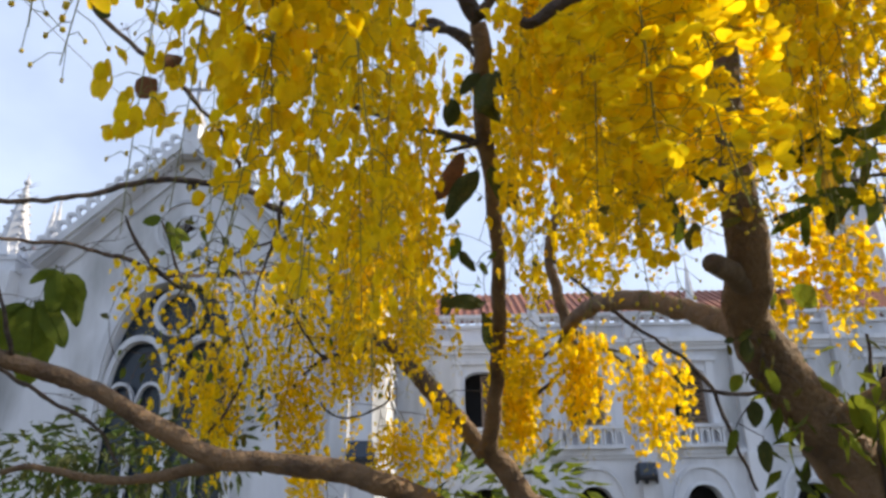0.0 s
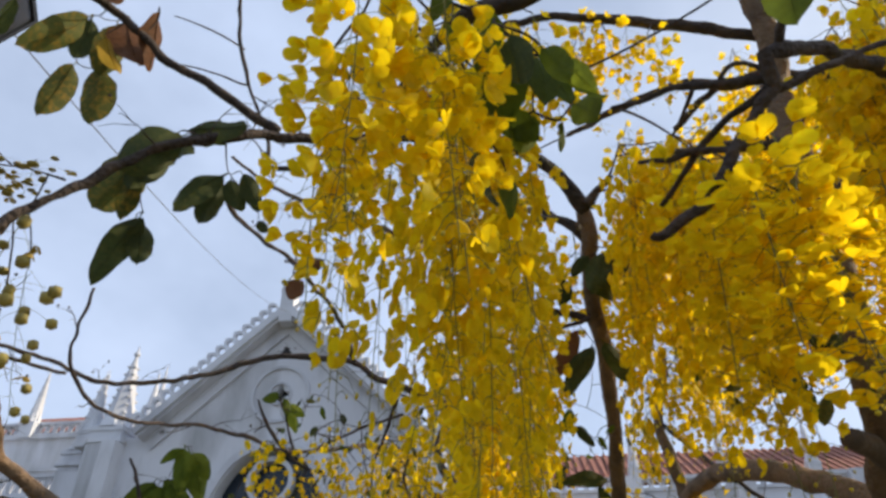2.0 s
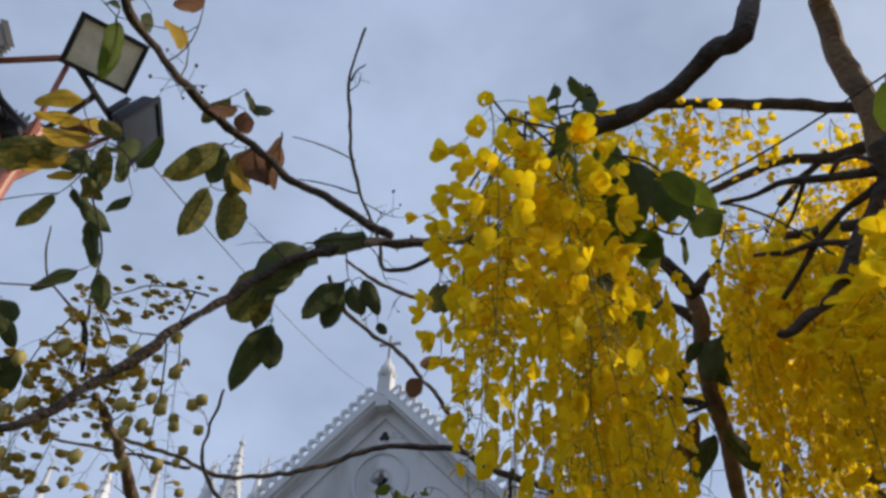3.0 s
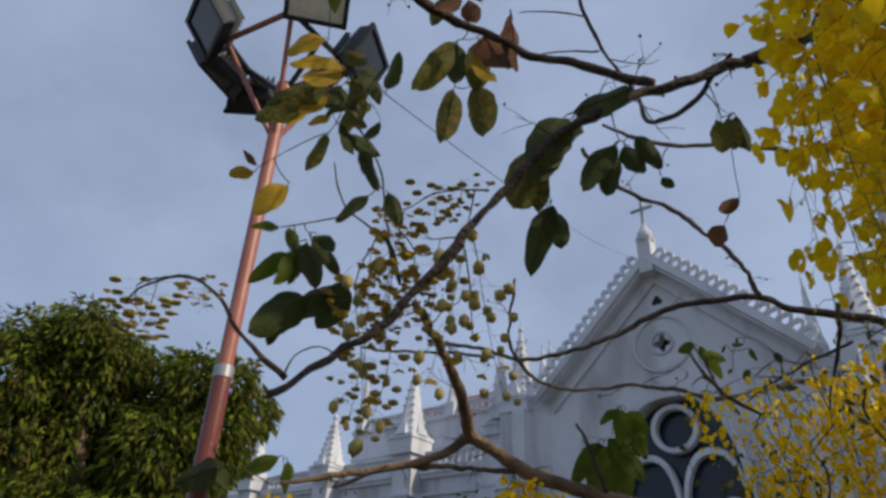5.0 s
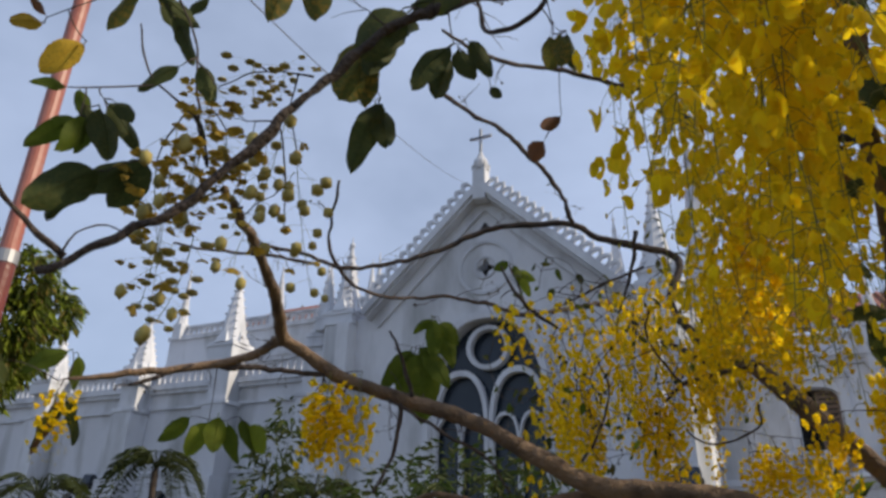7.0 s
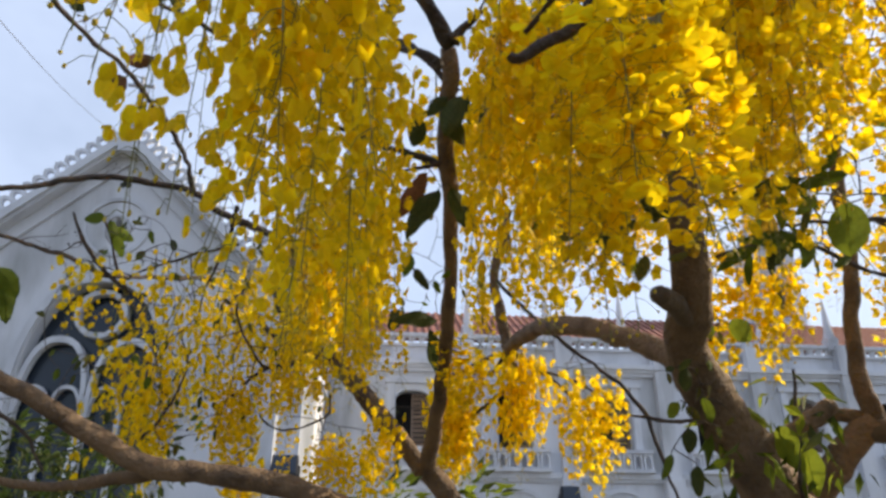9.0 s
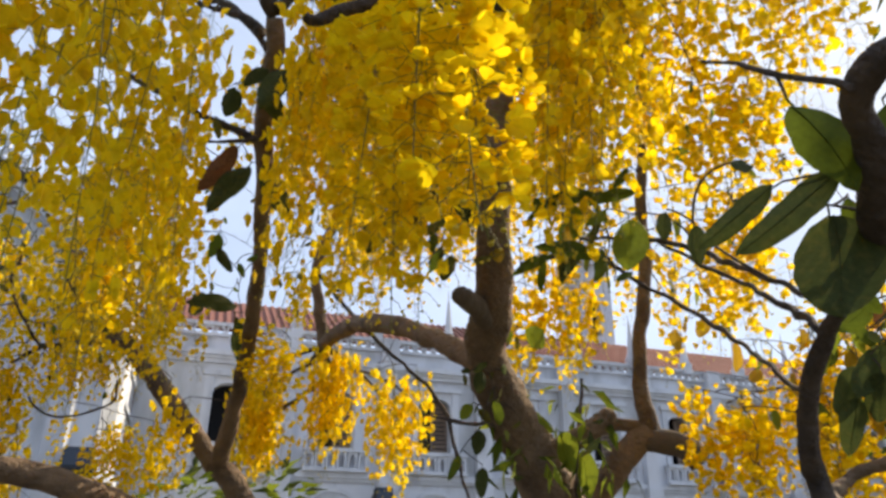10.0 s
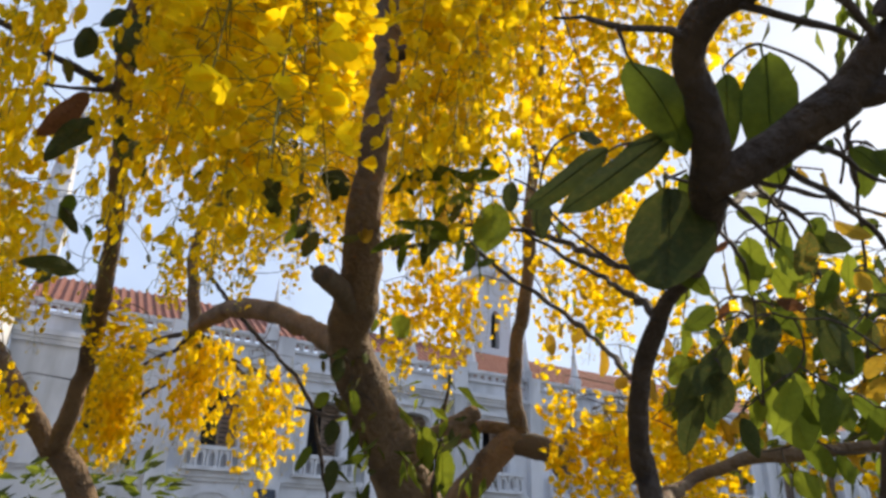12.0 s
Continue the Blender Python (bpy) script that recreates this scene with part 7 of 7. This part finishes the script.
# ---- bare twiglets along the left limbs ----
tv, tf = [], []
spots = [q for q in limb_points if q[2] == tree_a and q[0].x < -0.3 and 0.006 < q[1] < 0.05]
for k in range(95):
    p, r, tree = rng.choice(spots)
    d = Vector((rng.uniform(-1, 1), rng.uniform(-1, 1), rng.uniform(-0.8, 0.9))).normalized()
    n, ln = 7, rng.uniform(0.05, 0.22)
    pts = [p.copy()]
    for i in range(n):
        d = (d + Vector((rng.gauss(0, 0.22), rng.gauss(0, 0.22), rng.gauss(-0.02, 0.22)))).normalized()
        pts.append(pts[-1] + d * ln / n)
    base = Vector(tree_a.location)
    thin_tube(tv, tf, [q - base for q in pts], 0.0026, 0.0008, 4)
    for i in (2, 4, 5):
        e = (d + Vector((rng.uniform(-1, 1), rng.uniform(-1, 1), rng.uniform(-1, 1)))).normalized() * rng.uniform(0.02, 0.09)
        thin_tube(tv, tf, [pts[i] - base, pts[i] + e * 0.6 - base, pts[i] + e + Vector((0, 0, -0.01)) - base], 0.0013, 0.0006, 3)
        if rng.random() < 0.5:
            bud_into(tv, tf, pts[i] + e - base, rng.uniform(0.003, 0.006))
tagged(mesh_ob("twiglet", tv, tf, bark_dark, tree_a, "thin bare twiglets", True), kind="stuff")

# ---- floodlight mast ----
PX, PY = -3.2, 1.6
mast = thing("floodlight_mast", (PX, PY, 0), "dull red pipe mast with black floodlights on top", "light mast")
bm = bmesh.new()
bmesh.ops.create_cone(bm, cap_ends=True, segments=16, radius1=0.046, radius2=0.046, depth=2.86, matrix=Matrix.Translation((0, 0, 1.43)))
part("pole", bm, pole_red_shaded, mast, "glossy lower pipe, shade put into its dark maroon", smooth=False)
bm = bmesh.new()
bmesh.ops.create_cone(bm, cap_ends=True, segments=16, radius1=0.04, radius2=0.04, depth=1.9, matrix=Matrix.Translation((0, 0, 3.78)))
bmesh.ops.create_cone(bm, cap_ends=True, segments=16, radius1=0.056, radius2=0.056, depth=0.10, matrix=Matrix.Translation((0, 0, 4.72)))
part("pole", bm, pole_red, mast)
bm = bmesh.new()
bmesh.ops.create_cone(bm, cap_ends=True, segments=16, radius1=0.05, radius2=0.05, depth=0.06, matrix=Matrix.Translation((0, 0, 2.86)))
part("collar", bm, steel, mast, "bare metal collar")


def bar(parent, name, a, b, r, mat):
    v, f = [], []
    thin_tube(v, f, [Vector(a), Vector(b)], r, r, 6)
    return mesh_ob(name, v, f, mat, parent)


def floodlight(parent, at, face_to, glass):
    """A tapered box housing with a glass front, on a bracket; any reflector shine is only the glass colour."""
    m = look(at, face_to)
    lamp = new("floodlight")
    lamp.parent = parent
    lamp.matrix_local = m @ Matrix.Diagonal((0.86, 0.86, 0.9, 1))
    tagged(lamp, "square black floodlight with glass front")
    bm = bmesh.new()
    vs = [bm.verts.new((sx * w, sy * h, z)) for z, w, h in ((0.0, 0.21, 0.17), (0.10, 0.19, 0.15), (0.19, 0.10, 0.07)) for sx, sy in ((-1, -1), (1, -1), (1, 1), (-1, 1))]
    for k in range(2):
        for i in range(4):
            j = (i + 1) % 4
            bm.faces.new((vs[4 * k + i], vs[4 * k + j], vs[4 * k + 4 + j], vs[4 * k + 4 + i]))
    bm.faces.new(vs[8:12])
    bmesh.ops.recalc_face_normals(bm, faces=bm.faces)
    bmesh.ops.bevel(bm, geom=list(bm.edges), offset=0.008, segments=1, affect="EDGES")
    part("housing", bm, lamp_metal, lamp)
    bm = bmesh.new()
    ring_into(bm, [(-0.22, -0.18), (0.22, -0.18), (0.22, 0.18), (-0.22, 0.18)], [(-0.19, -0.15), (0.19, -0.15), (0.19, 0.15), (-0.19, 0.15)], -0.015, 0.015)
    bmesh.ops.rotate(bm, cent=(0, 0, 0), matrix=Matrix.Rotation(math.pi / 2, 3, "X"), verts=bm.verts)
    part("rim", bm, lamp_metal, lamp)
    bm = bmesh.new()
    box_into(bm, -0.188, 0.188, -0.148, 0.148, 0.0, 0.006)
    part("lens", bm, glass, lamp, "glass front")
    for k in range(-3, 4):
        bm = bmesh.new()
        box_into(bm, k * 0.045 - 0.003, k * 0.045 + 0.003, -0.10, 0.10, 0.17, 0.215)
        part("cooling_fin", bm, lamp_metal, lamp)
    return lamp


corners = [(-0.20, -0.36, 5.0), (0.32, -0.26, 5.0), (0.26, 0.28, 5.0), (-0.40, 0.12, 5.0)]
for k in range(4):
    bar(mast, "frame_bar", corners[k], corners[(k + 1) % 4], 0.020, lamp_metal if k % 2 else pole_red)
    bar(mast, "brace", (0, 0, 4.32), corners[k], 0.016, lamp_metal if k == 3 else pole_red)
for k, (at, aim) in enumerate((((-0.20, -0.52, 5.02), (-0.30, -0.9, -0.75)), ((-0.50, -0.26, 4.98), (-0.9, -0.3, -0.6)), ((0.50, -0.22, 5.03), (0.55, -0.45, -0.9)), ((0.42, 0.30, 4.98), (0.9, 0.5, -0.5)), ((-0.50, 0.12, 4.96), (-0.7, 0.8, -0.6)))):
    floodlight(mast, Vector(at), Vector(at) + Vector(aim), lamp_shine if k == 2 else lamp_glass)
bar(mast, "brace", (0, 0, 4.7), (-0.30, -0.12, 5.0), 0.018, lamp_metal)
bar(mast, "brace", (0, 0, 4.7), (0.29, 0.0, 5.0), 0.018, lamp_metal)

# ---- overhead wire ----
v, f = [], []
a, b = Vector((-3.1, 1.7, 5.2)), Vector((-8.12, 19.6, 13.4))
thin_tube(v, f, [a.lerp(b, u) - Vector((0, 0, 1.6 * u * (1 - u))) for u in (k / 20 for k in range(21))], 0.006, 0.006, 4)
tagged(mesh_ob("cable", v, f, wire_dark), "thin slack overhead cable to the gable", "cable")


# ---- far leafy tree and bushes ----
def leaf_cloud(name, parent, blobs, count, size, mats, seed, droop=0.7):
    """Many small pointed leaves in uneven clumps; one mesh for each leaf colour."""
    r = random.Random(seed)
    sets = [([], []) for _ in mats]
    base = Vector(parent.location)
    total = sum(b[3] ** 2 for b in blobs)
    for x, y, z, rad in blobs:
        for _ in range(int(count * rad * rad / total)):
            d = Vector((r.gauss(0, 1), r.gauss(0, 1), r.gauss(0, 1))).normalized()
            q = Vector((x, y, z)) + d * rad * r.uniform(0.55, 1.05) * (1 + 0.35 * noise.noise(d * 2.2 + Vector((x, y, z))))
            out = (d * r.uniform(0.2, 0.9) + Vector((r.uniform(-0.5, 0.5), r.uniform(-0.5, 0.5), -droop))).normalized()
            side = out.cross(Vector((r.uniform(-1, 1), r.uniform(-1, 1), r.uniform(-1, 1)))).normalized()
            nrm = side.cross(out)
            ln = size * r.uniform(0.6, 1.3)
            v, f = sets[min(len(mats) - 1, int(r.random() ** 1.6 * len(mats)))]
            k = len(v)
            w = ln * 0.17
            v += [q - base, q + out * ln * 0.4 + side * w + nrm * w * 0.5 - base, q + out * ln - base, q + out * ln * 0.4 - side * w + nrm * w * 0.5 - base]
            f += [(k, k + 1, k + 2), (k, k + 2, k + 3)]
    for (v, f), m in zip(sets, mats):
        tagged(mesh_ob(name, v, f, m, parent), kind="stuff")


far_tree = thing("mango_tree", (-8.3, 3.6, 0), "dense dark-green leafy tree behind the mast", "tree")
limb(far_tree, "trunk", [(-8.3, 3.6, -0.05, 0.16), (-8.25, 3.55, 1.2, 0.13), (-8.3, 3.4, 2.4, 0.10), (-8.4, 3.2, 3.6, 0.06), (-8.5, 2.9, 4.6, 0.03)])
limb(far_tree, "limb", [(-8.27, 3.55, 1.5, 0.08), (-8.0, 3.9, 2.6, 0.06), (-7.8, 4.1, 3.6, 0.03)])
crown = [(-8.31, 2.85, 4.79, 0.36), (-8.73, 2.85, 4.60, 0.50), (-8.30, 3.31, 4.53, 0.42), (-8.63, 3.32, 4.18, 0.57), (-8.37, 3.95, 4.39, 0.42), (-7.57, 3.89, 4.39, 0.35), (-7.28, 4.25, 4.36, 0.33), (-8.00, 5.11, 4.32, 0.34), (-7.60, 4.34, 3.88, 0.47), (-7.85, 3.85, 3.60, 0.54), (-8.98, 3.79, 3.59, 0.67), (-7.91, 4.36, 3.39, 0.46), (-8.97, 3.28, 3.55, 0.66), (-8.13, 3.98, 2.96, 0.55), (-8.58, 3.56, 2.81, 0.63), (-7.56, 4.14, 2.94, 0.27), (-8.95, 2.56, 4.31, 0.65), (-9.19, 2.82, 3.50, 0.73), (-8.62, 3.06, 2.60, 0.69), (-8.03, 4.84, 3.67, 0.32)]
# pale leaves lead the mix: sunlit tips put into the leaf colours
leaf_cloud("crown", far_tree, crown, 46000, 0.125, (leaf_light, leaf_green, leaf_far, leaf_old, leaf_dark, leaf_old), 3)

leaf_cloud("low_foliage", far_tree, [(-7.01, 3.25, 2.23, 0.45), (-6.85, 3.56, 2.10, 0.40), (-7.23, 3.18, 2.58, 0.35)], 1800, 0.16, (leaf_light, leaf_green, leaf_light), 5)


def shrub(at, blobs, count, size, mats, seed, label, stems):
    e = thing("shrub", at, label, "shrub", "shrubs by the church")
    for k, s in enumerate(stems):
        limb(e, "stem", s, bark_dark)
    leaf_cloud("foliage", e, blobs, count, size, mats, seed, 0.35)
    return e


shrub((-4.2, 7.6, 0), [(-4.6, 7.9, 2.2, 0.6), (-3.6, 7.3, 2.35, 0.55), (-4.1, 7.5, 1.5, 0.9), (-5.3, 7.4, 1.9, 0.6), (-2.9, 7.6, 2.2, 0.45)], 1500, 0.15, (leaf_far, leaf_dark, leaf_far, leaf_dark), 11, "green leafy shrub in front of the gable", [[(-4.2, 7.6, -0.05, 0.03), (-4.2, 7.6, 1.0, 0.02), (-4.1, 7.5, 1.8, 0.01)]])
shrub((0.35, 5.6, 0), [(0.1, 5.5, 1.85, 0.35), (0.7, 5.5, 1.85, 0.38), (0.4, 5.6, 1.4, 0.5)], 500, 0.17, (leaf_light, leaf_green, leaf_dark), 12, "light green leafy shrub behind the forked trunk", [[(0.35, 5.6, -0.05, 0.025), (0.35, 5.6, 1.0, 0.02), (0.4, 5.55, 1.7, 0.01)]])
shrub((-5.12, 6.16, 0), [(-5.11, 6.10, 2.69, 0.28), (-5.17, 6.11, 2.28, 0.35), (-4.99, 6.12, 3.05, 0.20)], 380, 0.13, (leaf_dark, leaf_far, leaf_dark), 15, "dark green bush against the white wall", [[(-5.12, 6.16, -0.05, 0.03), (-5.12, 6.16, 1.3, 0.015), (-5.12, 6.16, 2.3, 0.006)]])
shrub((-2.81, 6.33, 0), [(-3.41, 6.04, 2.32, 0.30), (-3.02, 6.21, 2.43, 0.30), (-2.64, 6.38, 2.32, 0.32), (-2.27, 6.47, 2.57, 0.30), (-2.85, 6.31, 2.12, 0.40), (-2.07, 6.56, 2.27, 0.35)], 550, 0.13, (leaf_dark, leaf_far, leaf_dark), 16, "dark green twiggy shrub below the great window", [[(-2.81, 6.33, -0.05, 0.03), (-2.81, 6.33, 1.3, 0.015), (-2.81, 6.33, 2.0, 0.006)]])
# leafy shoots on the thick trunk
shoots = thing("leafy_shoots", (1.45, 2.15, 0), "bright green leafy shoots beside the thick trunk", "shrub")
limb(shoots, "stem", [(1.45, 2.15, -0.05, 0.02), (1.35, 2.1, 1.0, 0.014), (1.2, 2.0, 1.7, 0.009), (1.25, 2.0, 2.2, 0.004)], bark_dark)
leaf_cloud("foliage", shoots, [(0.98, 1.90, 1.88, 0.10), (0.93, 1.95, 1.76, 0.12), (1.22, 1.98, 2.10, 0.12), (1.25, 1.92, 1.95, 0.12), (0.98, 1.98, 2.04, 0.08)], 90, 0.085, (leaf_green, leaf_light, leaf_dark), 13, 0.5)


def palm(at, height, fronds, reach, seed):
    """A fan of arched feather fronds on a ringed stem."""
    r = random.Random(seed)
    e = thing("palm", at, "dark green feather palm against the white wall", "palm", "palms by the church")
    base = Vector(at)
    limb(e, "trunk", [(at[0], at[1], -0.05, 0.12), (at[0] + 0.05, at[1], height * 0.5, 0.09), (at[0], at[1], height, 0.07)], bark_dark)
    for k in range(fronds):
        a = 2 * math.pi * k / fronds + r.uniform(-0.3, 0.3)
        v, f = [], []
        o = Vector((math.cos(a), math.sin(a), 0))
        rise = r.uniform(0.7, 2.0)
        pts = [Vector((0, 0, height)) + o * reach * u + Vector((0, 0, reach * (rise * u - (0.6 + rise) * u * u))) for u in (i / 12 for i in range(13))]
        thin_tube(v, f, pts, 0.02, 0.006, 4)
        side = o.cross(Vector((0, 0, 1)))
        for i in (j / 2 for j in range(4, 26)):
            for s in (-1, 1):
                p, ln = pts[int(i)].lerp(pts[min(12, int(i) + 1)], i - int(i)), reach * 0.33 * math.sin(math.pi * (i - 1) / 13 + 0.15)
                d = (side * s * 0.8 + o * 0.45 + Vector((0, 0, -0.35 + r.uniform(-0.2, 0.2)))).normalized()
                n = len(v)
                v += [p - o * 0.02, p + d * ln * 0.5 + o * 0.05, p + d * ln, p + d * ln * 0.5 - o * 0.05]
                f += [(n, n + 1, n + 2), (n, n + 2, n + 3)]
        mesh_ob("frond", v, f, leaf_dark, e)
    return e


palm((-13.6, 12.5, 0), 3.42, 18, 1.2, 1)
palm((-13.0, 9.2, 0), 2.5, 10, 1.2, 2)
palm((-8.4, 11.6, 0), 2.6, 14, 1.15, 3)

# unseen limb and crown added past the leafy tree's limbs, to shade the flowers
limb(tree_d, "limb", [(1.75, 0.62, 2.62, 0.022), (2.2, 0.85, 3.3, 0.02), (2.6, 1.0, 4.0, 0.014), (2.9, 1.1, 4.6, 0.008)], bark_dark)
leaf_cloud("crown", tree_d, [(2.75, 1.05, 4.25, 0.65), (3.1, 0.6, 4.1, 0.6), (2.9, 1.3, 4.9, 0.55), (2.6, 0.5, 4.4, 0.5)], 800, 0.13, (leaf_green, leaf_light, leaf_dark), 21, 0.5)
# foliage in view behind the crooked limb
leaf_cloud("foliage", tree_d, [(2.22, 1.43, 2.41, 0.22), (2.50, 1.44, 2.30, 0.28), (2.40, 1.17, 2.34, 0.28), (2.58, 1.37, 2.08, 0.32), (2.46, 1.58, 2.03, 0.28), (2.40, 1.02, 2.53, 0.25), (2.64, 1.20, 2.20, 0.35), (2.43, 1.77, 2.13, 0.20), (2.49, 0.95, 2.38, 0.35), (2.52, 1.04, 2.05, 0.35)], 1100, 0.085, (leaf_green, leaf_light, leaf_dark, leaf_yellow), 22, 0.5)
